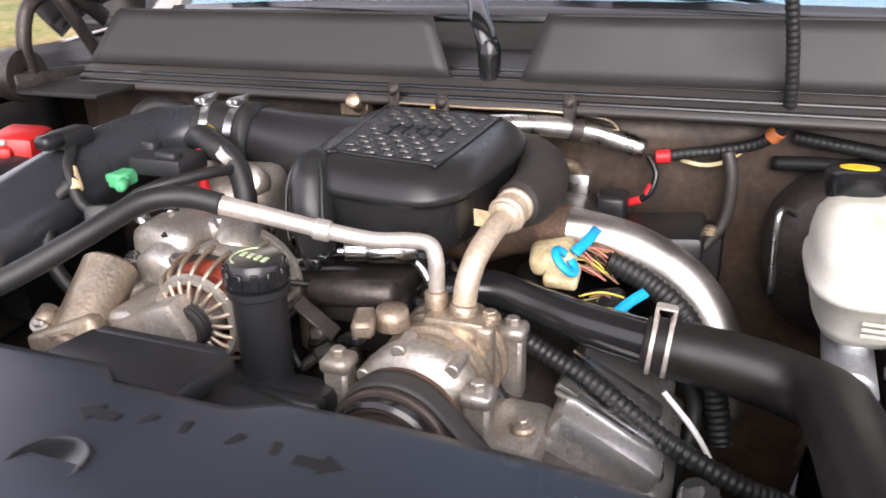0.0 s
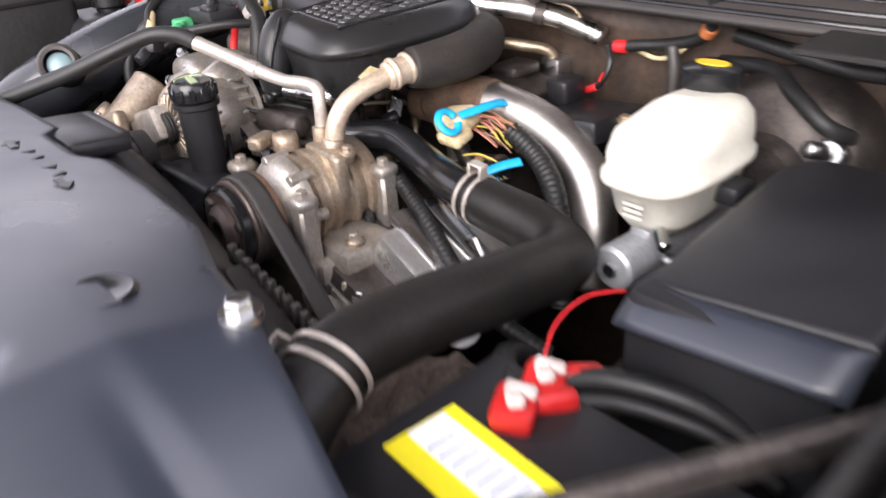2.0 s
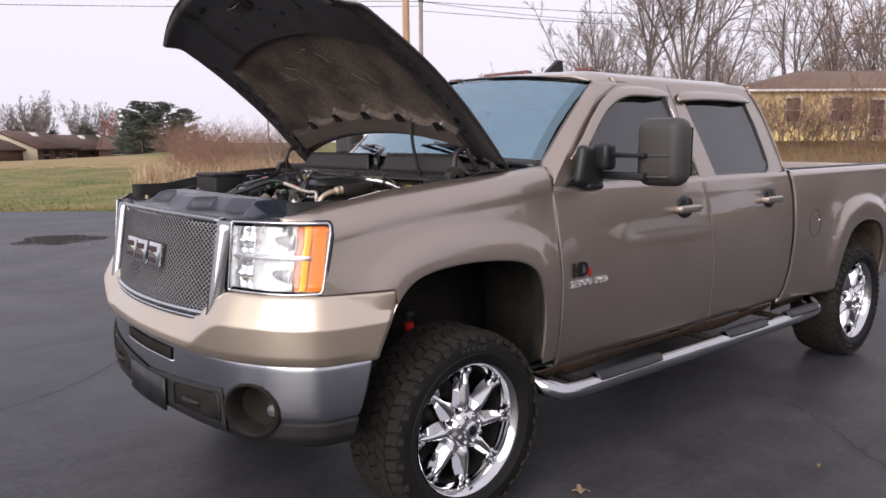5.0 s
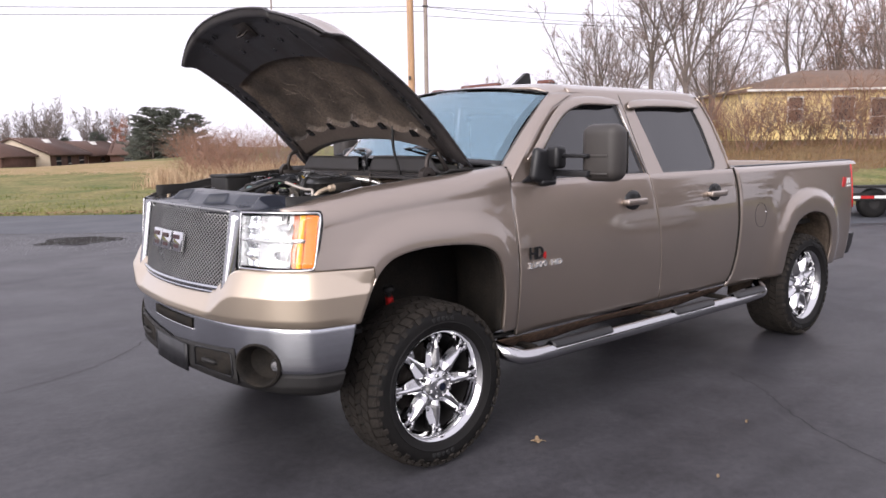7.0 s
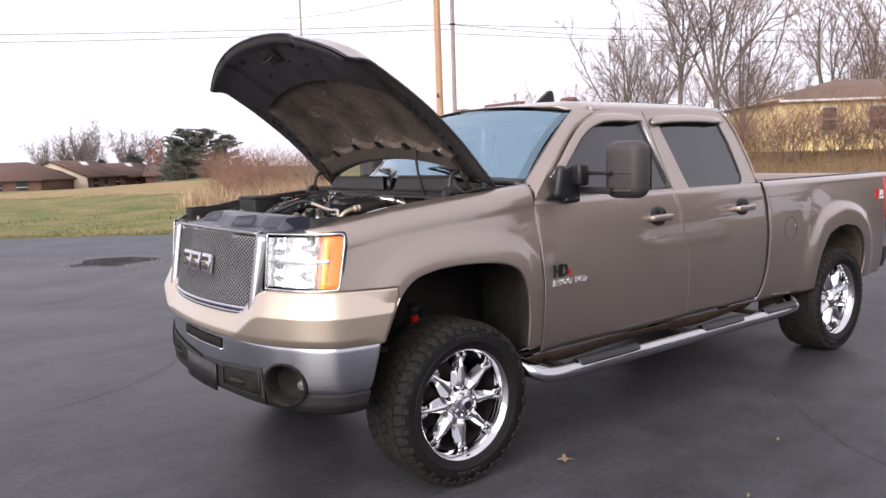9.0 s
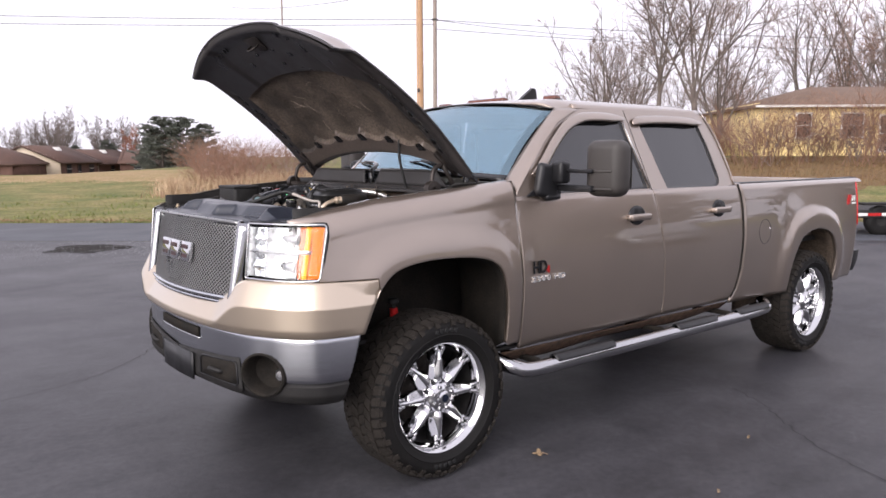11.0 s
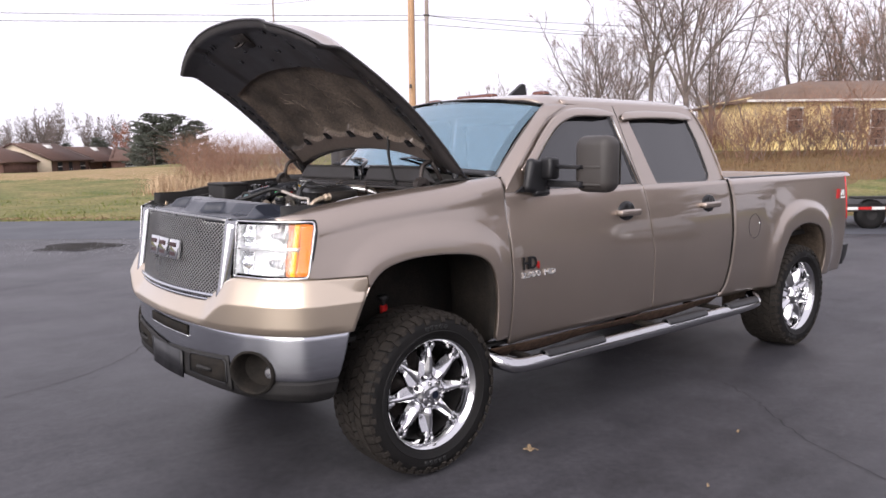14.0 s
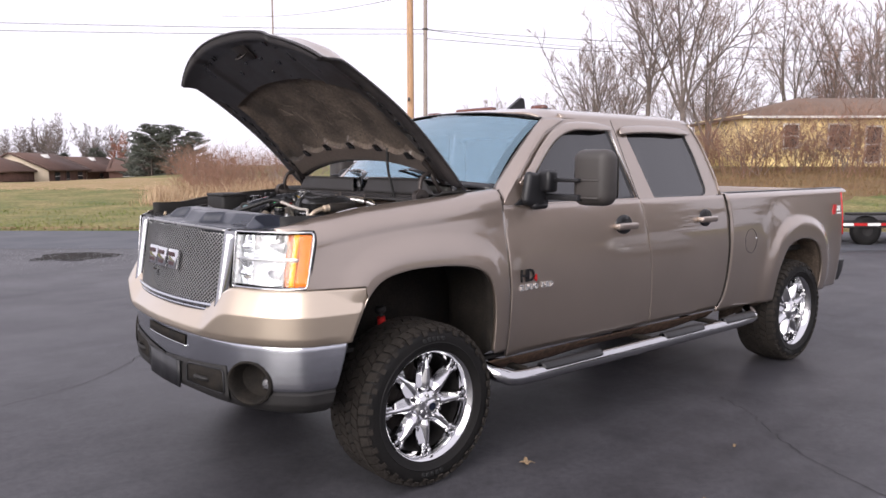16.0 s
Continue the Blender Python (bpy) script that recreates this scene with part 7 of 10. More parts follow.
part("front_flange", lathe([(0, -0.238), (0.040, -0.238), (0.045, -0.231), (0.056, -0.227), (0.0615, -0.220), (0.0640, -0.212), (0.0640, -0.205), (0.050, -0.204)], 56, "X", (0, CY, CZ)), ALU, comp, "paler cast front flange")
for k in range(7):
    a = radians(51 * k + 15)
    part("flange_lug", rod((-0.226, CY + 0.060 * math.sin(a), CZ + 0.060 * math.cos(a)), (-0.192, CY + 0.060 * math.sin(a), CZ + 0.060 * math.cos(a)), 0.0075, 12, 0.001), ALU, comp)
for x, y in ((-0.227, -0.153), (-0.098, -0.150), (-0.225, -0.008)):
    top = 1.300 if y < -0.1 else 1.308
    bs = add(box(0.026, 0.026, 0.115, 0.004, 1, (x, y, top - 0.060)), box(0.031, 0.031, 0.016, 0.004, 1, (x, y, top - 0.010)))
    part("mount_boss", bs, ALU, comp)
    part("mount_bolt", hexbolt((x, y, top - 0.003), (0, 0, 1), 0.0078, 0.009, washer=False), ALU, comp)
part("port_block", add(box(0.036, 0.066, 0.022, 0.006, 2, (-0.148, -0.106, 1.318)), add(rod((-0.140, -0.080, 1.318), (-0.138, -0.079, 1.346), 0.0125, 16, 0.002), add(rod((-0.146, -0.110, 1.318), (-0.143, -0.111, 1.338), 0.0145, 16, 0.002), box(0.020, 0.020, 0.060, 0.006, 2, (-0.158, -0.138, 1.296))))), ALU_DIRTY, comp)
part("port_bolt", hexbolt((-0.142, -0.138, 1.326), (0, 0, 1), 0.0075, 0.008), ALU_DIRTY, comp)
part("clutch_connector", add(box(0.04, 0.022, 0.018, 0.004, 1, Matrix.Translation((-0.198, -0.025, 1.330)) @ pose(0, 0, 0, 0, 0, 20)), lathe([(0, 0.012), (0.016, 0.010), (0.018, 0), (0.018, -0.01)], 18, "Z", (-0.175, -0.045, 1.328))), ALU_DIRTY, comp, "grey clutch plug")
part("clutch_pulley", lathe([(0.012, -0.312), (0.022, -0.314), (0.030, -0.306), (0.031, -0.300), (0.040, -0.300), (0.046, -0.303), (0.0475, -0.298), (0.0475, -0.290), (0.055, -0.288), (0.0565, -0.285), (0.055, -0.281), (0.0565, -0.277), (0.055, -0.273), (0.0565, -0.269), (0.055, -0.265), (0.0565, -0.261), (0.055, -0.257), (0.057, -0.252), (0.055, -0.246), (0.04, -0.242)], 48, "X", (0, CY, CZ)), mat("dusty_pulley_steel", (0.105, 0.086, 0.078), 0.45, 0.55, vary=0.25, scale=25, fine=200, bump=0.2, tint=(0.09, 0.066, 0.058)), comp, "dusty rust-tinged clutch pulley", sharp=25)
part("clutch_plate", lathe([(0, -0.296), (0.008, -0.300), (0.011, -0.296), (0.020, -0.294), (0.030, -0.297)], 24, "X", (0, CY, CZ)), STEEL_DARK, comp)
part("clutch_ring", lathe([(0.0475, -0.300), (0.050, -0.3035), (0.0535, -0.300), (0.0525, -0.290)], 48, "X", (0, CY, CZ)), GLOSSBLACK, comp, "black clutch ring")
part("clutch_crescent", sweep([(-0.2975, CY + 0.022 * math.cos(a), CZ + 0.022 * math.sin(a)) for a in span(2.6, 4.6, 12)], 0.0035, 8, raw=True), SATIN, comp, "bright metal crescent in the clutch")
for k in range(3):
    a = radians(120 * k + 40)
    part("clutch_rivet", lathe([(0, -0.306), (0.006, -0.305), (0.0075, -0.300)], 14, "X", (0, CY + 0.040 * math.cos(a), CZ + 0.040 * math.sin(a))), STEEL_DARK, comp)
part("pulley_rust", lathe([(0.0572, -0.256), (0.0582, -0.252), (0.0572, -0.247)], 48, "X", (0, CY, CZ)), RUST, comp)
comp.matrix_basis = Matrix.Translation((-0.010, -0.015, -0.005))
# belt: wraps the pulley and runs down to the crank
bp = []
for a in span(-150, 46, 26):
    r_ = radians(a)
    bp.append(Vector((-0.278, CY - 0.015 - 0.0595 * math.sin(r_), CZ - 0.005 + 0.0595 * math.cos(r_))))
bp = bp[::-1]
belt_pts = [Vector((-0.278, -0.035, 1.05))] + [p for p in reversed(bp)] + [Vector((-0.278, -0.230, 1.208)), Vector((-0.278, -0.385, 1.035))]
def belt_fn(i, w):
    return belt_pts[i] + Vector((w * 0.0125, 0, 0))
part("drive_belt", grid(belt_fn, range(len(belt_pts)), [-1, -0.5, 0, 0.5, 1]), BELT, engine, "worn grey-black drive belt", solid=0.004)
brk = part("compressor_bracket", box(0.09, 0.11, 0.07, 0.012, 2, (-0.175, -0.165, 1.185)), ALU, engine, "cast aluminium bracket below the compressor")
part("bracket_arm", box(0.06, 0.05, 0.09, 0.012, 2, (-0.21, -0.17, 1.16)), ALU, brk)
part("bracket_arm", box(0.10, 0.03, 0.03, 0.008, 2, (-0.16, -0.215, 1.16)), ALU, brk)
for p in ((-0.20, -0.20, 1.190), (-0.15, -0.205, 1.190), (-0.19, -0.15, 1.190)):
    part("bracket_boss", rod((p[0], p[1], 1.14), p, 0.012, 12), ALU, brk)
for p in ((-0.20, -0.20, 1.190), (-0.15, -0.205, 1.190), (-0.222, -0.195, 1.175)):
    part("bolt", hexbolt(p, (0, -0.3, 1), 0.007, 0.008), SATIN, engine)
part("discharge_line", sweep([(-0.147, -0.094, 1.335), (-0.146, -0.094, 1.372), (-0.142, -0.086, 1.388), (-0.146, -0.065, 1.392), (-0.155, -0.03, 1.392), (-0.168, 0.02, 1.402), (-0.184, 0.08, 1.418), (-0.198, 0.125, 1.430)], [0.0085, 0.0085, 0.0085, 0.0085, 0.0085, 0.009, 0.0095, 0.0105], 14), LINE_PALE, engine, "bare aluminium refrigerant line")
part("line_collar", rod((-0.166, 0.012, 1.400), (-0.171, 0.030, 1.404), 0.0115, 12), LINE_PALE, engine)
part("discharge_hose", sweep([(-0.196, 0.120, 1.429), (-0.208, 0.152, 1.438), (-0.235, 0.185, 1.438), (-0.285, 0.212, 1.420), (-0.34, 0.25, 1.396), (-0.40, 0.30, 1.372), (-0.455, 0.34, 1.35)], 0.0115, 14), RUBBER, engine, "black refrigerant hose")
part("suction_line", sweep([(-0.152, -0.125, 1.325), (-0.146, -0.127, 1.352), (-0.130, -0.131, 1.374), (-0.105, -0.136, 1.387), (-0.075, -0.141, 1.395), (-0.045, -0.145, 1.400)], 0.0125, 14), LINE_WARM, engine, "dull tan aluminium suction line")
part("suction_fitting", add(rod((-0.072, -0.142, 1.3955), (-0.030, -0.147, 1.4015), 0.0185, 18), add(rod((-0.064, -0.143, 1.397), (-0.057, -0.144, 1.398), 0.0215, 18), rod((-0.042, -0.146, 1.400), (-0.035, -0.1465, 1.401), 0.0215, 18))), LINE_WARM, engine)
part("line_tag", box(0.030, 0.022, 0.002, 0.0, 1, Matrix.Translation((-0.080, -0.124, 1.398)) @ pose(0, 0, 0, 15, -12, 20)), CREAM, engine, "cream paper tag")
part("suction_hose", sweep([(-0.034, -0.147, 1.400), (0.0, -0.153, 1.397), (0.05, -0.153, 1.397), (0.10, -0.143, 1.400), (0.137, -0.115, 1.404), (0.158, -0.075, 1.402), (0.168, -0.02, 1.388), (0.155, 0.05, 1.37)], [0.026, 0.031, 0.033, 0.033, 0.031, 0.029, 0.027, 0.026], 22), HOSE_MATTE, engine, "thick black suction hose")

# polished charge pipe and its rusty collar
part("charge_pipe", sweep([(0.085, -0.175, 1.328), (0.091, -0.213, 1.322), (0.098, -0.262, 1.308), (0.099, -0.316, 1.280), (0.087, -0.356, 1.24), (0.070, -0.376, 1.19), (0.055, -0.386, 1.12)], 0.0315, 24), POLISHED, engine, "polished metal charge pipe")
part("rusty_manifold", add(sweep([(0.09, -0.06, 1.30), (0.085, -0.12, 1.325), (0.085, -0.185, 1.328)], 0.0335, 18), box(0.12, 0.08, 0.05, 0.015, 2, (0.12, -0.05, 1.30))), RUST, engine, "rusty cast manifold")
part("manifold_shield", add(box(0.14, 0.10, 0.012, 0.005, 2, Matrix.Translation((0.17, -0.16, 1.330)) @ pose(0, 0, 0, 8, 5, 10)), box(0.06, 0.05, 0.02, 0.006, 2, (0.19, -0.13, 1.345))), STEEL_DARK, engine)
part("module_box", add(box(0.13, 0.12, 0.035, 0.008, 2, Matrix.Translation((0.17, -0.285, 1.300)) @ pose(0, 0, 0, -6, 4, 0)), box(0.05, 0.04, 0.04, 0.006, 2, (0.20, -0.22, 1.325))), PLASTIC, engine, "black control module")
part("module_screw", hexbolt((0.165, -0.35, 1.318), (0, 0, 1), 0.007, 0.006), BRASSY, engine)

# wiring plugs with bright blue straps
plug = bmesh.new()
add(plug, box(0.050, 0.056, 0.030, 0.012, 3, Matrix.Translation((0.016, -0.180, 1.322)) @ pose(0, 0, 0, -12, -8, 10)))
add(plug, box(0.035, 0.040, 0.018, 0.005, 2, Matrix.Translation((-0.004, -0.195, 1.308)) @ pose(0, 0, 0, 0, -20, 0)))
part("wiring_plug", plug, CREAM, engine, "cream wiring plug held by a blue strap")
def strap(pts, w, nm_label):
    line = smooth_line(pts, 6)
    def fn(i, t):
        d = (line[min(i + 1, len(line) - 1)] - line[max(i - 1, 0)]).normalized()
        side = d.cross(Vector((-0.5, -0.35, 0.8))).normalized()
        return line[i] + side * t * w
    part("blue_strap", grid(fn, range(len(line)), [-1, 0, 1]), BLUE_TIE, engine, nm_label, solid=0.003)
strap([(0.088, -0.222, 1.334), (0.056, -0.221, 1.342), (0.022, -0.217, 1.342), (-0.006, -0.208, 1.338)], 0.0062, "bright blue plastic strap")
strap([(-0.020 + 0.0145 * math.cos(a), -0.201 + 0.011 * math.sin(a), 1.332 + 0.0115 * math.sin(a)) for a in span(0.3, 6.0, 12)], 0.0048, "looped end of a bright blue strap")
strap([(0.026, -0.288, 1.284), (0.006, -0.276, 1.282), (-0.012, -0.264, 1.276), (-0.024, -0.256, 1.266), (-0.018, -0.264, 1.258), (0.0, -0.272, 1.262)], 0.0060, "bright blue plastic strap")
rnd = random.Random(5)
for k in range(20):
    a = Vector((0.036 + rnd.uniform(-0.012, 0.02), -0.205 + rnd.uniform(-0.012, 0.02), 1.318 + rnd.uniform(-0.016, 0.014)))
    b = a + Vector((rnd.uniform(0.0, 0.02), -0.034 - rnd.uniform(0, 0.014), rnd.uniform(-0.030, -0.01)))
    part("wire", sweep([a, a.lerp(b, 0.5) + Vector((rnd.uniform(-0.01, 0.01), 0, rnd.uniform(0, 0.012))), b], 0.0014, 5, per=4), WIRE_MIX[(k * k) % 5], engine)
for k in range(10):
    a = Vector((-0.005 + rnd.uniform(-0.02, 0.02), -0.225 + rnd.uniform(-0.012, 0.012), 1.278 + rnd.uniform(-0.01, 0.012)))
    b = a + Vector((rnd.uniform(0.0, 0.02), -0.035 - rnd.uniform(0, 0.015), rnd.uniform(-0.02, 0.0)))
    part("wire", sweep([a, a.lerp(b, 0.5) + Vector((0, 0, 0.006)), b], 0.0013, 5, per=4), WIRE_MIX[(k * 2 + 1) % 5], engine)
part("wiring_plug", box(0.05, 0.05, 0.04, 0.010, 2, Matrix.Translation((0.01, -0.245, 1.262)) @ pose(0, 0, 0, -15, -10, 0)), GLOSSBLACK, engine, "black wiring plug held by a blue strap")
part("conduit", loom([(0.062, -0.240, 1.305), (0.055, -0.29, 1.283), (0.035, -0.335, 1.255), (0.01, -0.37, 1.20), (-0.01, -0.39, 1.12)], 0.0155), RUBBER, engine, "black corrugated wiring conduit")
part("conduit", loom([(-0.085, -0.15, 1.275), (-0.092, -0.19, 1.258), (-0.115, -0.262, 1.235), (-0.135, -0.325, 1.205), (-0.14, -0.40, 1.17), (-0.12, -0.46, 1.14)], 0.0115), RUBBER, engine, "black corrugated wiring conduit")

HOSE_DUSTY = mat("dusty_hose_rubber", (0.0085, 0.0078, 0.0074), 0.50, 0.0, vary=0.3, scale=14, fine=160, bump=0.2, depth=0.001, tint=(0.015, 0.013, 0.012), spec=0.32)
# coolant hoses
part("coolant_pipe", sweep([(-0.085, -0.06, 1.30), (-0.055, -0.12, 1.303), (-0.058, -0.18, 1.292), (-0.074, -0.24, 1.286), (-0.086, -0.31, 1.281)], [0.022, 0.022, 0.022, 0.024, 0.025], 18), GLOSSBLACK, engine, "smooth black coolant pipe")
part("radiator_hose", sweep([(-0.085, -0.300, 1.282), (-0.086, -0.34, 1.278), (-0.080, -0.395, 1.268), (-0.088, -0.445, 1.260), (-0.125, -0.475, 1.268), (-0.21, -0.482, 1.285), (-0.30, -0.484, 1.303), (-0.38, -0.490, 1.316), (-0.43, -0.502, 1.322), (-0.47, -0.515, 1.306), (-0.52, -0.525, 1.265)], [0.028, 0.031, 0.033, 0.034, 0.034, 0.034, 0.034, 0.033, 0.032, 0.031, 0.03], 22), HOSE_DUSTY, engine, "thick black upper radiator hose")
def ring_clamp(c, d, r):
    q = Vector((0, 0, 1)).rotation_difference(Vector(d).normalized()).to_matrix().to_4x4()
    m = Matrix.Translation(c) @ q
    bm = bmesh.new()
    for z in (-0.009, -0.007, 0.007, 0.009):
        add(bm, sweep([(r * math.cos(a), r * math.sin(a), z) for a in span(0, 2 * math.pi, 33)], 0.0016, 6, cap=False, raw=True))
    add(bm, add(box(0.014, 0.018, 0.004, 0.001, 1, (0, r + 0.006, 0.009)), add(box(0.014, 0.018, 0.004, 0.001, 1, (0, r + 0.006, -0.009)), box(0.014, 0.003, 0.020, 0.001, 1, (0, r + 0.014, 0)))))
    part("spring_clamp", moved(bm, m), LINE_PALE, engine, "spring wire hose clamp")
ring_clamp((-0.086, -0.316, 1.281), (0.0, -1, -0.08), 0.031)
ring_clamp((-0.436, -0.504, 1.320), (-0.92, -0.30, -0.25), 0.035)
part("white_rod", sweep([(-0.10, -0.325, 1.235), (-0.11, -0.36, 1.20), (-0.105, -0.385, 1.15), (-0.10, -0.39, 1.11)], 0.0032, 8), WHITE_PLASTIC, engine, "thin white rod")

# driver's-side valve cover
vc = part("valve_cover", add(box(0.19, 0.12, 0.045, 0.012, 2, Matrix.Translation((-0.085, -0.275, 1.195)) @ pose(0, 0, 0, 28, 0, 0)), box(0.20, 0.14, 0.03, 0.008, 2, Matrix.Translation((-0.08, -0.28, 1.172)) @ pose(0, 0, 0, 28, 0, 0))), mat("bright_casting", (0.74, 0.735, 0.73), 0.34, 0.85, vary=0.12, scale=18, fine=220, bump=0.25, tint=(0.52, 0.50, 0.47)), engine, "bright cast aluminium valve cover")
for x in (-0.135, -0.085):
    part("cover_rib", box(0.030, 0.115, 0.018, 0.006, 2, Matrix.Translation((x, -0.272, 1.222)) @ pose(0, 0, 0, 28, 0, 0)), SATIN, vc, "bright cast rib")
for p in ((-0.15, -0.235, 1.222), (-0.15, -0.325, 1.172), (-0.09, -0.235, 1.225), (-0.04, -0.32, 1.18)):
    part("bolt", hexbolt(p, (0, -0.45, 0.9), 0.0075, 0.010), STEEL_DARK, engine)
part("hose_nut", hexbolt((-0.175, -0.372, 1.165), (-0.4, -0.6, 0.7), 0.016, 0.018), SATIN, engine)
# bosses and webs on the castings below the compressor
for x, y, top, r_ in ((-0.246, -0.172, 1.186, 0.013), (-0.250, -0.212, 1.165, 0.015), (-0.218, -0.240, 1.172, 0.012), (-0.165, -0.246, 1.178, 0.013), (-0.125, -0.225, 1.196, 0.012)):
    boss = part("cast_boss", rod((x, y, 1.04), (x, y, top), r_, 14, 0.003), ALU, engine)
    part("boss_bolt", hexbolt((x, y, top), (0, 0, 1), 0.0075, 0.008), SATIN, boss)
for x in (-0.232, -0.195, -0.145):
    part("cast_web", box(0.007, 0.085, 0.10, 0.003, 2, Matrix.Translation((x, -0.225, 1.115)) @ pose(0, 0, 0, 18, 0, 0)), ALU, engine)
part("cast_step", box(0.13, 0.05, 0.035, 0.010, 3, Matrix.Translation((-0.185, -0.252, 1.098)) @ pose(0, 0, 0, 18, 0, 4)), ALU_DIRTY, engine)
part("pump_casting", add(add(box(0.11, 0.085, 0.060, 0.010, 2, Matrix.Translation((-0.178, -0.160, 1.152)) @ pose(0, 0, 0, 14, 0, 6)), box(0.085, 0.080, 0.060, 0.012, 2, Matrix.Translation((-0.196, -0.200, 1.112)) @ pose(0, 0, 0, 20, 4, 8))),
     add(rod((-0.160, -0.215, 1.128), (-0.140, -0.240, 1.128), 0.019, 18, 0.003), add(rod((-0.232, -0.150, 1.160), (-0.240, -0.185, 1.152), 0.017, 18, 0.003), box(0.10, 0.012, 0.075, 0.004, 1, Matrix.Translation((-0.180, -0.205, 1.150)) @ pose(0, 0, 0, 14, 0, 6))))), ALU, engine, "grimy cast aluminium pump housing")
for p in ((-0.150, -0.196, 1.178), (-0.205, -0.186, 1.176), (-0.178, -0.236, 1.140), (-0.222, -0.218, 1.132)):
    part("casting_bolt", hexbolt(p, (-0.2, -0.5, 0.8), 0.0065, 0.007), ALU_DIRTY, engine)

# muddy inner panel between hose and battery
MUD = mat("dried_mud", (0.150, 0.112, 0.086), 0.9, 0.0, vary=0.4, scale=18, fine=120, bump=0.8, depth=0.006, tint=(0.055, 0.044, 0.035))
part("muddy_panel", grid(lambda x, y: (x, y, 1.200 - 0.03 * (y + 0.54) / 0.2 + 0.036 * noise.noise((x * 17, y * 17, 1)) + 0.016 * noise.noise((x * 48, y * 48, 4))), span(-0.45, -0.24, 34), span(-0.545, -0.36, 28)), MUD, engine, "lumpy mud-caked inner panel", solid=0.006)

# filler clutter: pipes, brackets and looms low in the bay
rnd = random.Random(11)
for k in range(16):
    x, y = rnd.uniform(-0.22, 0.22), rnd.uniform(-0.30, 0.30)
    a = Vector((x, y, rnd.uniform(1.14, 1.26)))
    b = a + Vector((rnd.uniform(-0.14, 0.14), rnd.uniform(-0.14, 0.14), rnd.uniform(-0.08, 0.03)))
    c = b + Vector((rnd.uniform(-0.1, 0.1), rnd.uniform(-0.1, 0.1), -0.10))
    part("dark_hose", sweep([a, b, c], rnd.uniform(0.006, 0.013), 8), RUBBER if k % 3 else STEEL_DARK, engine)
rnd = random.Random(23)
for k in range(30):   # thin lines and looms
    a = Vector((rnd.uniform(-0.20, 0.20), rnd.uniform(-0.02, 0.33), rnd.uniform(1.27, 1.345)))
    b = a + Vector((rnd.uniform(-0.09, 0.09), rnd.uniform(-0.10, 0.10), rnd.uniform(-0.03, 0.03)))
    c = b + Vector((rnd.uniform(-0.08, 0.08), rnd.uniform(-0.08, 0.08), rnd.uniform(-0.10, -0.03)))
    part("thin_line", sweep([a + Vector((0, 0, -0.05)), a, b, c], rnd.uniform(0.0028, 0.0065), 7), (RUBBER, RUBBER, STEEL_DARK, RUBBER, ALU_DIRTY)[k % 5], engine)
for k in range(22):   # plugs and sensors
    p = (rnd.uniform(-0.21, 0.18), rnd.choice((rnd.uniform(0.12, 0.33), rnd.uniform(-0.05, 0.12), rnd.uniform(0.0, 0.3))), rnd.uniform(1.25, 1.315))
    m = Matrix.Translation(p) @ pose(0, 0, 0, rnd.uniform(-40, 40), rnd.uniform(-40, 40), rnd.uniform(0, 180))
    part("sensor_plug", moved(add(box(0.026, 0.018, 0.016, 0.004, 1), rod((0.012, 0, 0), (0.032, 0, -0.004), 0.006, 8)), m), (GLOSSBLACK, PLASTIC_GREY, PLASTIC)[k % 3], engine)
for k in range(30):   # cast lugs with bolts
    p = Vector((rnd.uniform(-0.23, 0.15), rnd.choice((rnd.uniform(0.10, 0.32), rnd.uniform(-0.06, 0.10), rnd.uniform(-0.30, -0.18))), rnd.uniform(1.21, 1.30)))
    p.z -= 0.06 if p.y < -0.15 else 0.0
    lug = part("cast_lug", rod(p - Vector((0, 0, 0.06)), p, rnd.uniform(0.009, 0.017), 12), (ALU, ALU_DIRTY, STEEL_DARK)[k % 3], engine)
    part("lug_bolt", hexbolt(p, (rnd.uniform(-0.3, 0.1), rnd.uniform(-0.3, 0.3), 1), 0.0065, 0.008), (ALU, STEEL_DARK)[k % 2], lug)
for k in range(12):   # bent brackets
    p = (rnd.uniform(-0.20, 0.12), rnd.uniform(-0.05, 0.32), rnd.uniform(1.26, 1.32))
    m = Matrix.Translation(p) @ pose(0, 0, 0, rnd.uniform(-30, 30), rnd.uniform(-50, 50), rnd.uniform(0, 180))
    part("bent_bracket", moved(add(box(0.055, 0.020, 0.004, 0.001, 1), box(0.004, 0.020, 0.035, 0.001, 1, (0.026, 0, -0.016))), m), (STEEL_DARK, ALU_DIRTY, SATIN)[k % 3], engine)
part("intake_bridge", add(add(box(0.10, 0.20, 0.05, 0.015, 2, (-0.09, 0.06, 1.30)), rod((-0.15, 0.05, 1.32), (-0.15, -0.05, 1.33), 0.016)), box(0.06, 0.05, 0.06, 0.01, 2, (-0.12, -0.02, 1.28))), STEEL_DARK, engine, "dark intake bridge")
part("sensor_fitting", add(rod((-0.125, 0.022, 1.362), (-0.115, -0.002, 1.360), 0.012, 12), rod((-0.115, -0.002, 1.36), (-0.09, -0.05, 1.355), 0.014, 12)), SATIN, engine)
part("fuel_pipe", sweep([(-0.16, 0.17, 1.30), (-0.13, 0.10, 1.335), (-0.10, 0.03, 1.35), (-0.08, -0.04, 1.34), (-0.09, -0.07, 1.30)], 0.006, 8), SATIN, engine)

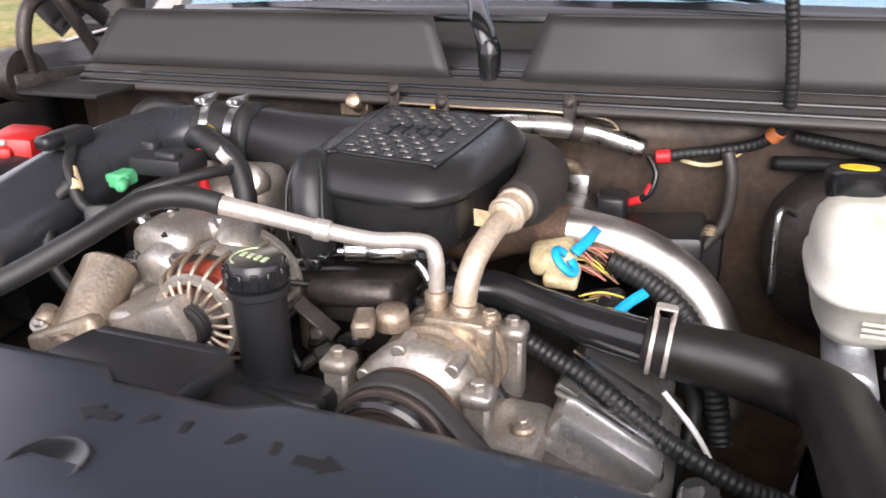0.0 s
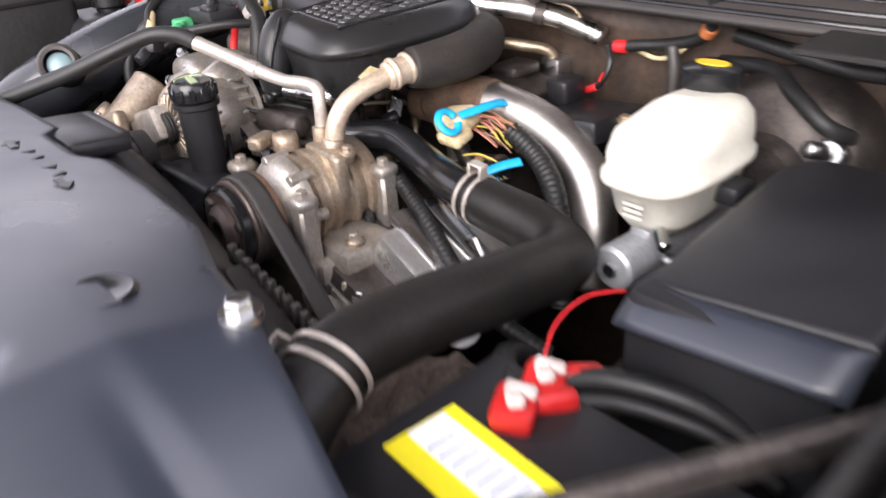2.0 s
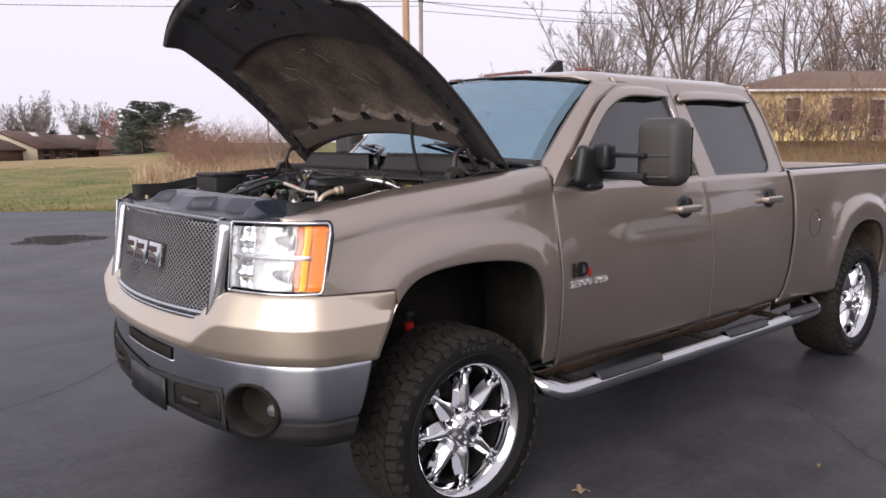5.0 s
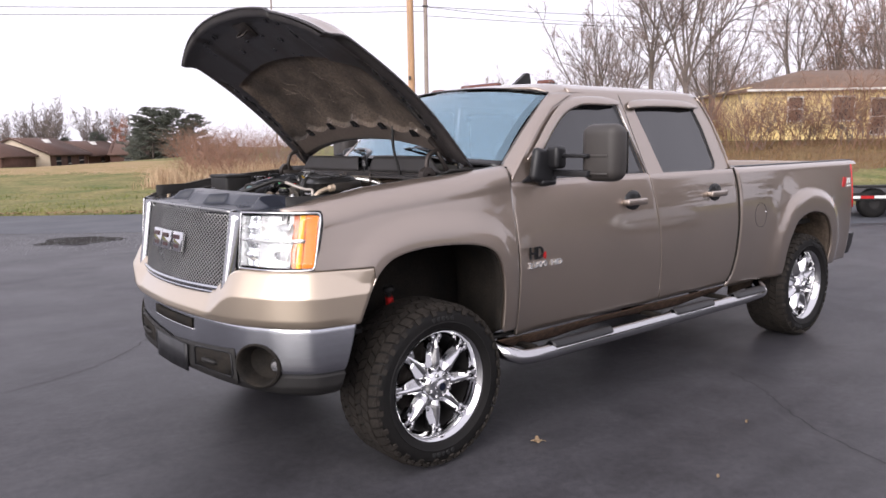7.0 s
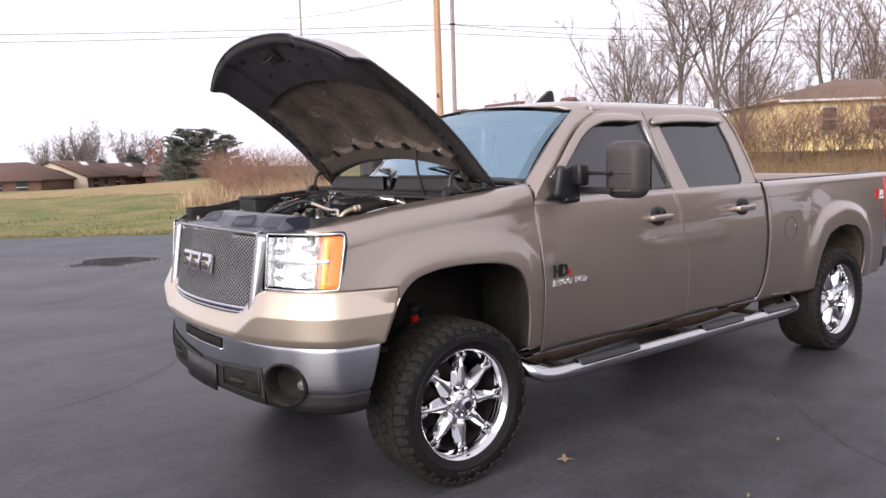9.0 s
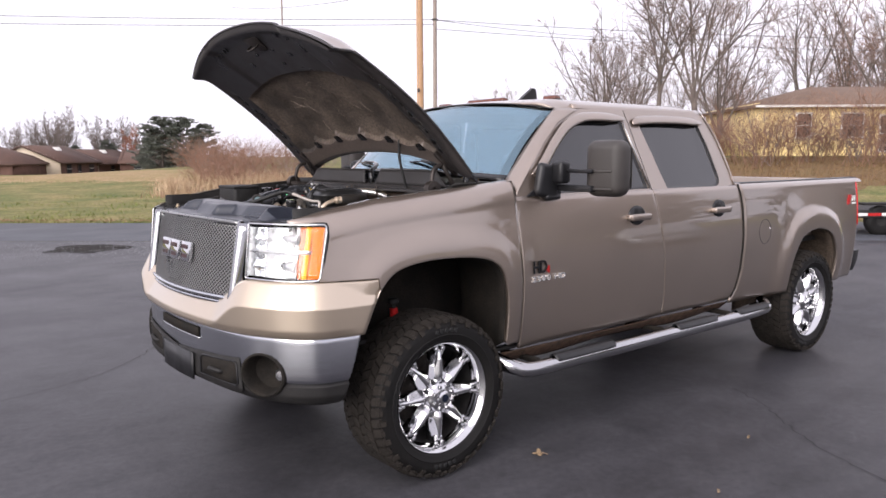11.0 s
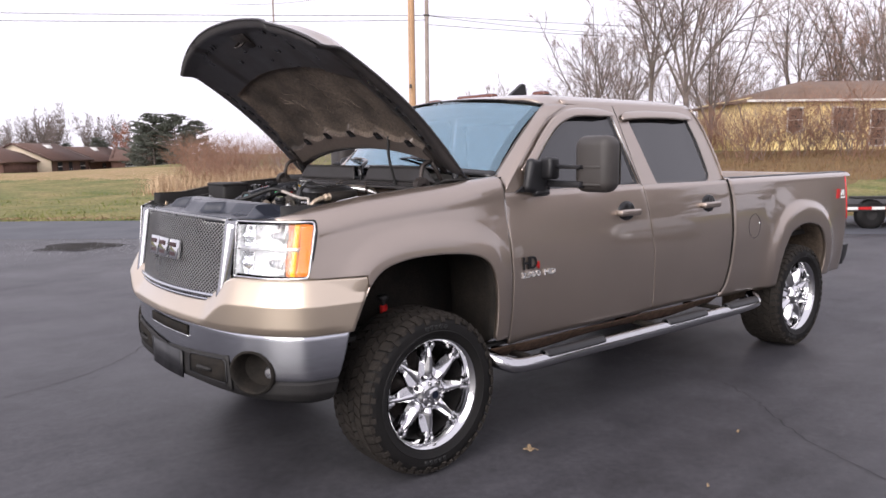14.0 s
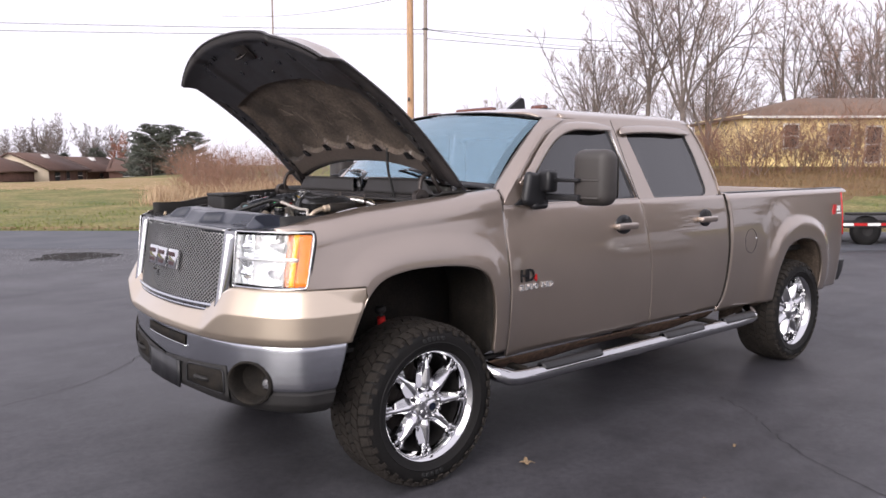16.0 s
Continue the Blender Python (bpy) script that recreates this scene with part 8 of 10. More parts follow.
# fan shroud and hidden fan edge in front of the engine
def shroud_out(y):
    """Rear edge of the shroud's top, bowed round the fan."""
    return (float(np.interp(y, [-0.42, -0.33, -0.22, -0.10, 0.02, 0.12, 0.3, 0.42], [-0.425, -0.398, -0.372, -0.358, -0.352, -0.350, -0.38, -0.425])),
            float(np.interp(y, [-0.42, -0.33, -0.22, -0.10, 0.02, 0.12, 0.3, 0.42], [1.20, 1.245, 1.285, 1.312, 1.330, 1.335, 1.29, 1.20])))


def shroud_fn(y, v):
    xo, zo = shroud_out(y)
    if v < 0.6:
        return (lerp(-0.46, xo, v / 0.6), y, lerp(min(1.345, zo + 0.05), zo, v / 0.6) + 0.006 * math.sin(math.pi * v / 0.6))
    return (xo + 0.006 * math.sin(math.pi * (v - 0.6) / 0.4), y, zo - 0.16 * (v - 0.6) / 0.4)


shroud = part("fan_shroud", add(grid(shroud_fn, span(-0.42, 0.42, 43), [0, 0.2, 0.4, 0.55, 0.6, 0.63, 0.8, 1.0]), box(0.02, 0.9, 0.40, 0.01, 1, (-0.47, 0, 1.08))), PLASTIC, truck, "black fan shroud", solid=0.006)
# ridged top tank ledge that shows between the cover and the compressor
part("shroud_ledge", add(box(0.075, 0.15, 0.022, 0.008, 2, Matrix.Translation((-0.395, 0.075, 1.362)) @ pose(0, 0, 0, 0, 6, 0)), box(0.014, 0.13, 0.014, 0.004, 2, (-0.362, 0.075, 1.364))), PLASTIC, truck)
part("shroud_bar", box(0.030, 0.17, 0.05, 0.006, 2, Matrix.Translation((-0.388, -0.335, 1.245)) @ pose(0, 0, 0, 22, 0, -6)), PLASTIC_GREY, shroud, "ridged dark bar of the shroud")
for k in range(12):
    part("shroud_tooth", box(0.010, 0.008, 0.022, 0.002, 1, (-0.372, -0.245 - k * 0.014, 1.300 - 0.003 * k)), PLASTIC_GREY, shroud)

# radiator cover: bolts, holes, and darker bars and arrows painting the shade in recessed marks
for x, y, z in ((-0.483, -0.486, 1.394), (-0.551, -0.665, 1.365), (-0.483, 0.486, 1.394), (-0.551, 0.665, 1.365)):
    part("cover_bolt", hexbolt((x, y, cover_z(x, y) + 0.006), (0, 0, 1), 0.0105, 0.012), SATIN, truck, "bright cover bolt")
for y in (-0.40, 0.0, 0.40):
    part("cover_hole", lathe([(0, 0.002), (0.019, 0.002), (0.024, 0.0045), (0.027, 0.0)], 24, "Z", (-0.545, y, cover_z(-0.545, y) + 0.001)), GLOSSBLACK, truck)
for k, y in enumerate(span(0.02, -0.15, 6)):
    z = cover_z(-0.485, y) + 0.002
    if k in (0, 5):
        arrow = slab([(-0.018, 0.004), (-0.018, -0.004), (0.0, -0.004), (0.0, -0.010), (0.016, 0.0), (0.0, 0.010), (0.0, 0.004)], 0.004)
        part("raised_arrow", arrow, PLASTIC, truck, at=Matrix.Translation((-0.485, y, z)) @ pose(0, 0, 0, 0, 0, 90 if k == 0 else -90))
    else:
        part("raised_bar", box(0.030, 0.007, 0.004, 0.001, 1, Matrix.Translation((-0.485, y, z)) @ pose(0, 0, 0, 0, 0, 18 * (-1) ** k)), PLASTIC, truck)
for y in (-0.665,):
    part("brace_tab", box(0.07, 0.09, 0.010, 0.004, 2, (-0.548, y, 1.352)), PLASTIC, truck)

# fender brace rods
for s in (-1, 1):
    part("brace_rod", add(rod((-0.545, s * 0.69, 1.374), (-0.30, s * 0.842, 1.396), 0.007, 10), rod((-0.53, s * 0.70, 1.366), (-0.295, s * 0.848, 1.388), 0.005, 8)), STEEL_DARK, truck, "black brace rod")

# battery with a yellow and white label and red terminal cover
CLIP = mat("milky_clip_plastic", (0.52, 0.43, 0.40), 0.35, 0.0, vary=0.15, scale=30, bump=0.05)
for s in (-1, 1):
    battery = empty("battery", "black car battery with yellow label and red terminal covers" if s < 0 else "second black car battery with a red terminal cover", "battery", Matrix.Translation((0, 0, 0)))
    if s < 0:
        part("case", box(0.20, 0.24, 0.20, 0.008, 2, (-0.40, -0.67, 1.192)), PLASTIC, battery)
        lb = part("yellow_label", box(0.066, 0.155, 0.0012, 0, 1, Matrix.Translation((-0.412, -0.652, 1.2935)) @ pose(0, 0, 0, 0, 0, -4)), mat("label_yellow", (0.80, 0.70, 0.02), 0.4, 0.0, vary=0.05, bump=0.0), battery, "yellow warning label")
        part("label_white", box(0.034, 0.150, 0.0010, 0, 1, Matrix.Translation((-0.408, -0.652, 1.2946)) @ pose(0, 0, 0, 0, 0, -4)), WHITE_PLASTIC, battery)
        for k in range(9):
            part("print_bar", box(0.024, 0.0022, 0.0008, 0, 1, Matrix.Translation((-0.408, -0.60 - 0.012 * k, 1.2955)) @ pose(0, 0, 0, 0, 0, -4)), mat("label_ink", (0.25, 0.33, 0.45), 0.6, bump=0.0) if k == 0 else bpy.data.materials["label_ink"], battery)
        part("printed_mark", lathe([(0.012, 0.0), (0.012, 0.0012), (0.018, 0.0012), (0.018, 0.0)], 20, "Z", (-0.375, -0.755, 1.2925)), WHITE_PLASTIC, battery)
        part("printed_mark", box(0.012, 0.02, 0.0012, 0, 1, (-0.40, -0.735, 1.293)), WHITE_PLASTIC, battery)
        tc = [(-0.352, -0.618, 1.300), (-0.312, -0.612, 1.296)]
    else:
        part("case", box(0.20, 0.17, 0.20, 0.008, 2, (-0.03, 0.60, 1.29)), PLASTIC, battery)
        tc = [(-0.075, 0.560, 1.418)]
        part("terminal_cover", box(0.085, 0.065, 0.050, 0.012, 2, Matrix.Translation((-0.04, 0.565, 1.415)) @ pose(0, 0, 0, 6, 0, 25)), RED_PLASTIC, battery, "red plastic terminal cover")
    for c in tc:
        t_ = part("terminal_cover", add(box(0.040, 0.034, 0.024, 0.008, 2, Matrix.Translation(c) @ pose(0, 0, 0, 10, 0, 30)), rod((c[0] + 0.01, c[1], c[2]), (c[0] + 0.045, c[1] - 0.02, c[2] - 0.008), 0.011, 10)), RED_PLASTIC, battery, "red plastic terminal cover")
        part("terminal_clip", add(box(0.030, 0.014, 0.010, 0.003, 1, Matrix.Translation((c[0], c[1], c[2] + 0.012)) @ pose(0, 0, 0, 0, 14, 50)), box(0.012, 0.024, 0.008, 0.002, 1, Matrix.Translation((c[0] + 0.008, c[1], c[2] + 0.013)) @ pose(0, 0, 0, 10, 0, 30))), CLIP, t_, "milky plastic clip")
    if s < 0:
        part("battery_cable", sweep([(-0.31, -0.61, 1.294), (-0.27, -0.64, 1.29), (-0.24, -0.70, 1.28), (-0.22, -0.76, 1.25)], 0.010, 10), RUBBER, battery)
        part("battery_cable", sweep([(-0.33, -0.60, 1.285), (-0.29, -0.55, 1.275), (-0.24, -0.53, 1.24), (-0.2, -0.53, 1.18)], 0.011, 10), RUBBER, battery)
        part("red_wire", sweep([(-0.30, -0.60, 1.30), (-0.265, -0.585, 1.315), (-0.225, -0.585, 1.322), (-0.19, -0.600, 1.318)], 0.0011, 6), RED_WIRE, battery)
        part("battery_cable", sweep([(-0.32, -0.625, 1.290), (-0.28, -0.66, 1.284), (-0.25, -0.72, 1.270), (-0.235, -0.77, 1.24)], 0.007, 10), RUBBER, battery)

# fuse box with a flat black lid
fuse = empty("fuse_box", "large flat black plastic fuse box", "fuse box")
lid = slab([(-0.206, -0.625), (-0.203, -0.800), (0.05, -0.792), (0.10, -0.775), (0.12, -0.62), (0.08, -0.60)], 0.020, 0.008, 3)
part("lid", moved(lid, Matrix.Translation((0, 0, 1.335)) @ Matrix(((1, 0, 0, 0), (0, 1, 0, 0), (0, -0.10, 1, -0.07), (0, 0, 0, 1)))), PLASTIC, fuse)
part("box_body", box(0.32, 0.17, 0.17, 0.01, 2, (-0.065, -0.705, 1.262)), PLASTIC, fuse)
part("lid_chamfer", grid(lambda y, v: (lerp(-0.2085, -0.246, v) + 0.004 * v * v, y, 1.3535 - 0.10 * (y + 0.712) - 0.020 * v - 0.004 * v * v), span(-0.800, -0.622, 8), span(0, 1, 6)), COVER, fuse, "sloping front edge of the lid", solid=0.004)

# brake master cylinder with its white reservoir
mc = empty("brake_master_cylinder", "brake master cylinder with a milky white fluid reservoir", "brake cylinder")
def resv(a, t):
    c, s_ = math.cos(a), math.sin(a)
    n = 3.2
    r = (abs(c) ** n + abs(s_) ** n) ** (-1 / n)
    zs = [1.275, 1.279, 1.295, 1.333, 1.336, 1.344, 1.347, 1.365, 1.385, 1.398, 1.405, 1.408]
    ks = [0.0, 0.66, 0.80, 0.92, 1.03, 1.03, 0.97, 0.97, 0.91, 0.76, 0.52, 0.0]
    k, z = ks[t], zs[t]
    sh = 0.012 * max(0, t - 7) / 4
    return (0.040 + 0.098 * k * r * c + sh, -0.508 + 0.056 * k * r * s_, z - 0.012 * (1 if t > 8 else 0) * max(0, -c))
part("reservoir", grid(resv, span(0, 2 * math.pi, 49), range(12)), RESERVOIR, mc, "milky white brake fluid reservoir", sharp=45)
part("reservoir_cap", lathe([(0, 1.430), (0.024, 1.430), (0.033, 1.426), (0.034, 1.414), (0.031, 1.404), (0.030, 1.398)], 28, "Z", (0.108, -0.497, 0.0)), GLOSSBLACK, mc, "black reservoir cap with yellow print")
part("cap_print", moved(lathe([(0, 0.0012), (1, 0.0012), (1, 0)], 20), Matrix.Translation((0.108, -0.497, 1.430)) @ Matrix.Diagonal((0.011, 0.020, 1, 1))), YELLOW, mc)
FAINT = mat("faint_print", (0.40, 0.385, 0.34), 0.5, 0.0, vary=0.1, bump=0.0)
for k in range(3):
    part("print_bar", box(0.0012, 0.024, 0.0035, 0, 1, Matrix.Translation((-0.0525, -0.512, 1.320 - 0.0065 * k)) @ pose(0, 0, 0, 0, 12, 0)), FAINT, mc)
part("cylinder", add(rod((-0.068, -0.50, 1.245), (0.16, -0.515, 1.250), 0.026, 22, 0.004), add(box(0.05, 0.03, 0.03, 0.006, 1, (0.0, -0.505, 1.270)), box(0.05, 0.03, 0.03, 0.006, 1, (0.07, -0.505, 1.270)))), mat("grey_cylinder_casting", (0.36, 0.37, 0.385), 0.42, 0.55, vary=0.15, scale=25, fine=220, bump=0.2), mc, "grey cast cylinder")
part("end_plug", lathe([(0, -0.004), (0.008, -0.004), (0.010, 0)], 6, "X", (-0.069, -0.50, 1.245)), SATIN, mc)
part("brake_pipe", sweep([(0.13, -0.43, 1.25), (0.125, -0.425, 1.345), (0.135, -0.43, 1.365), (0.15, -0.445, 1.355)], 0.0045, 8), SATIN, mc)
part("pipe_fitting", add(rod((-0.055, -0.555, 1.285), (-0.035, -0.535, 1.292), 0.007, 8), rod((-0.02, -0.535, 1.25), (-0.02, -0.56, 1.25), 0.009, 8)), SATIN, mc)
part("fluid_sensor", box(0.04, 0.03, 0.022, 0.005, 2, (0.055, -0.565, 1.315)), PLASTIC, mc)
part("brake_booster", lathe([(0, -0.07), (0.05, -0.07), (0.06, -0.05), (0.105, -0.035), (0.118, -0.02), (0.120, 0.02), (0.118, 0.05), (0.0, 0.06)], 40, "X", (0.235, -0.535, 1.275)), STEEL_DARK, mc, "black round brake booster")
part("booster_hose", sweep([(0.21, -0.62, 1.34), (0.18, -0.60, 1.36), (0.20, -0.55, 1.385), (0.25, -0.50, 1.39), (0.28, -0.42, 1.38)], 0.010, 10), RUBBER, mc)
part("booster_valve", add(rod((0.19, -0.615, 1.325), (0.165, -0.615, 1.335), 0.017, 14), rod((0.165, -0.615, 1.335), (0.14, -0.60, 1.345), 0.010, 12)), SATIN, mc)

# coolant bottle and tall air box on the far side
tank = empty("coolant_bottle", "black plastic coolant bottle with a screw cap", "coolant bottle")
part("bottle", box(0.19, 0.17, 0.14, 0.035, 4, (-0.135, 0.585, 1.345)), PLASTIC, tank)
part("bottle_cap", lathe([(0, 1.452), (0.030, 1.451), (0.036, 1.445), (0.036, 1.425), (0.028, 1.42), (0.026, 1.40)], 14, "Z", (-0.137, 0.575, 0)), GLOSSBLACK, tank, "black fluted screw cap")
airbox = empty("air_box", "tall plain black plastic air box", "air box")
part("box_body", box(0.17, 0.24, 0.32, 0.02, 3, (-0.285, 0.675, 1.300)), FRAME_BLACK, airbox)
part("box_lid", box(0.175, 0.245, 0.02, 0.009, 2, (-0.285, 0.675, 1.457)), FRAME_BLACK, airbox)

# firewall plumbing: foil-wrapped tube, brackets and looms
foil = empty("foil_wrapped_pipe", "silver foil-wrapped pipe along the firewall", "pipe", Matrix.Translation((0, 0, 0)))
part("pipe", sweep([(0.115, 0.02, 1.435), (0.15, -0.06, 1.440), (0.19, -0.125, 1.434), (0.225, -0.185, 1.420), (0.243, -0.252, 1.397)], 0.0145, 14), FOIL, foil)
for p in ((0.205, -0.155, 1.452), (0.13, 0.0, 1.46), (0.20, 0.10, 1.458)):
    tab = add(box(0.008, 0.018, 0.045, 0.003, 1, p), hexbolt((p[0] - 0.004, p[1], p[2] + 0.012), (-1, 0, 0), 0.005, 0.005))
    part("pipe_bracket", tab, STEEL_DARK, foil)
part("pipe_band", moved(lathe([(0.0150, -0.008), (0.0165, -0.008), (0.0165, 0.008), (0.0150, 0.008)], 18), Matrix.Translation((0.212, -0.162, 1.426)) @ Vector((0, 0, 1)).rotation_difference(Vector((0.4, -0.85, -0.2)).normalized()).to_matrix().to_4x4()), STEEL_DARK, foil)
part("gold_wire", sweep([(0.20, 0.10, 1.452), (0.195, -0.02, 1.452), (0.20, -0.12, 1.452), (0.225, -0.20, 1.44), (0.235, -0.22, 1.42)], 0.0022, 6), BRASSY, foil)
part("steel_pipe", sweep([(0.17, -0.07, 1.385), (0.20, -0.12, 1.378), (0.235, -0.16, 1.365), (0.24, -0.165, 1.33)], 0.009, 12), BRASSY, foil)
part("steel_block", box(0.035, 0.035, 0.065, 0.005, 2, (0.245, -0.165, 1.325)), SATIN, foil, "square steel fitting")
part("yellow_clip", box(0.012, 0.026, 0.014, 0.003, 1, (0.20, 0.03, 1.445)), YELLOW, foil)
harness = empty("wiring_harness", "black corrugated wiring harness running from firewall to hood", "wiring", Matrix.Translation((0, 0, 0)))
part("conduit", loom([(0.250, -0.275, 1.386), (0.255, -0.31, 1.392), (0.258, -0.35, 1.398), (0.25, -0.40, 1.415), (0.232, -0.425, 1.45), (0.212, -0.42, 1.53), (0.198, -0.405, 1.63), (0.20, -0.40, 1.74)], 0.0085), RUBBER, harness)
part("tape", rod((0.250, -0.268, 1.3855), (0.2515, -0.288, 1.3875), 0.0095, 12), RED_WIRE, harness, "red tape")
part("red_wire", sweep([(0.247, -0.258, 1.388), (0.235, -0.272, 1.365), (0.228, -0.262, 1.335), (0.238, -0.225, 1.315), (0.25, -0.185, 1.308)], 0.0045, 8), GLOSSBLACK, harness)
for a, b in (((0.232, -0.268, 1.350), (0.229, -0.262, 1.336)), ((0.229, -0.255, 1.329), (0.236, -0.232, 1.318)), ((0.246, -0.20, 1.311), (0.251, -0.185, 1.308))):
    part("tape", rod(a, b, 0.0056, 10), RED_WIRE, harness)
part("orange_tape", rod((0.246, -0.41, 1.422), (0.24, -0.42, 1.435), 0.011, 12), mat("orange_tape", (0.42, 0.13, 0.04), 0.6, bump=0.1), harness)
part("conduit", sweep([(0.25, -0.36, 1.40), (0.245, -0.37, 1.36), (0.24, -0.365, 1.30), (0.22, -0.33, 1.255), (0.18, -0.30, 1.24)], 0.009, 10), PLASTIC_GREY, harness)
part("ground_wire", sweep([(0.26, -0.39, 1.41), (0.255, -0.36, 1.385), (0.262, -0.33, 1.375), (0.265, -0.30, 1.38)], 0.0035, 6), CREAM, harness)
part("conduit", loom([(0.27, -0.44, 1.42), (0.262, -0.52, 1.41), (0.26, -0.60, 1.40), (0.25, -0.68, 1.41)], 0.010), RUBBER, harness)
part("conduit", sweep([(0.20, 0.40, 1.40), (0.14, 0.48, 1.44), (0.10, 0.50, 1.40), (0.08, 0.52, 1.33)], 0.014, 10), RUBBER, harness)
part("firewall_box", box(0.06, 0.18, 0.10, 0.012, 2, (0.26, -0.28, 1.24)), FRAME_BLACK, truck)
part("firewall_box", box(0.05, 0.12, 0.06, 0.01, 2, (0.255, 0.22, 1.38)), FRAME_BLACK, truck)
part("firewall_clip", add(box(0.02, 0.05, 0.03, 0.004, 1, (0.235, 0.18, 1.435)), rod((0.225, 0.172, 1.44), (0.20, 0.168, 1.452), 0.012, 12)), BRASSY, truck)


# ---- surroundings ----
BARK = mat("grey_bark", (0.155, 0.126, 0.112), 0.9, 0.0, vary=0.3, scale=2, fine=25, bump=0.5, depth=0.02)
TWIG = mat("twig", (0.27, 0.205, 0.18), 0.9, 0.0, vary=0.25, scale=0.8, fine=10, bump=0.0, objvary=0.12)
TWIG_RED = mat("russet_twig", (0.25, 0.128, 0.085), 0.9, 0.0, vary=0.3, scale=0.8, fine=10, bump=0.0, tint=(0.28, 0.175, 0.125), objvary=0.12)
TWIG_GREY = mat("grey_twig", (0.215, 0.178, 0.165), 0.9, 0.0, vary=0.25, scale=0.8, fine=10, bump=0.0, objvary=0.12)
TWIG_RUST = mat("rust_leaf", (0.34, 0.125, 0.075), 0.9, 0.0, vary=0.3, scale=0.8, fine=10, bump=0.0, tint=(0.26, 0.13, 0.09))
NEEDLE = mat("pine_needles", (0.120, 0.135, 0.116), 0.85, 0.0, vary=0.35, scale=0.9, fine=14, bump=0.0, tint=(0.21, 0.22, 0.185))
WOODPOLE = mat("weathered_pole", (0.60, 0.36, 0.20), 0.8, 0.0, vary=0.18, scale=1.2, fine=30, bump=0.3, tint=(0.48, 0.30, 0.18))
POLE_GREY = mat("grey_pole", (0.30, 0.25, 0.22), 0.8, 0.0, vary=0.18, scale=1.2, fine=30, bump=0.3)
BRICK = mat("brown_brick", (0.128, 0.064, 0.048), 0.85, 0.0, vary=0.2, scale=1.5, fine=14, bump=0.3, tint=(0.098, 0.052, 0.042))
SHINGLE = mat("brown_shingle", (0.106, 0.062, 0.049), 0.9, 0.0, vary=0.15, scale=1.0, fine=12, bump=0.4)
SHINGLE2 = mat("tan_shingle", (0.175, 0.120, 0.092), 0.9, 0.0, vary=0.15, scale=1.0, fine=12, bump=0.4)
CREAMWALL = mat("cream_wall", (0.62, 0.52, 0.40), 0.8, 0.0, vary=0.08, scale=1, fine=10, bump=0.1)
SIDING = mat("yellow_siding", (0.86, 0.68, 0.33), 0.7, 0.0, vary=0.08, scale=0.8, fine=10, bump=0.1)
TRIM = mat("white_trim", (0.72, 0.70, 0.66), 0.6, 0.0, vary=0.06, bump=0.05)
PANE = mat("dark_pane", (0.03, 0.032, 0.036), 0.12, 0.0, vary=0.1, bump=0.0, spec=0.25)


def prism(vs, fs, a, b, ra, rb, sides=3):
    """Appends one tapered twig."""
    d = (b - a)
    if d.length < 1e-6:
        return
    d = d.normalized()
    n1 = d.orthogonal().normalized()
    n2 = d.cross(n1)
    n0 = len(vs)
    for c, r in ((a, ra), (b, rb)):
        for k in range(sides):
            t = 2 * math.pi * k / sides
            vs.append(c + (n1 * math.cos(t) + n2 * math.sin(t)) * r)
    for k in range(sides):
        k2 = (k + 1) % sides
        fs.append((n0 + k, n0 + k2, n0 + sides + k2, n0 + sides + k))


def tree_thing(name, label, category, parts, group):
    t = empty(name, label, category, group=group)
    for nm, (v, f), m in parts:
        part(nm, bm_from(v, f), m, t)
    return t


def place_copy(ob, a, s, h, turn, z=None, wide=1.0):
    zz = rise(a, s) if z is None else z
    c = copy_thing(ob, Matrix.Translation(spot(a, s, zz)) @ pose(0, 0, 0, 0, 0, turn))
    c.scale = (h * wide, h * wide, h)
    return c


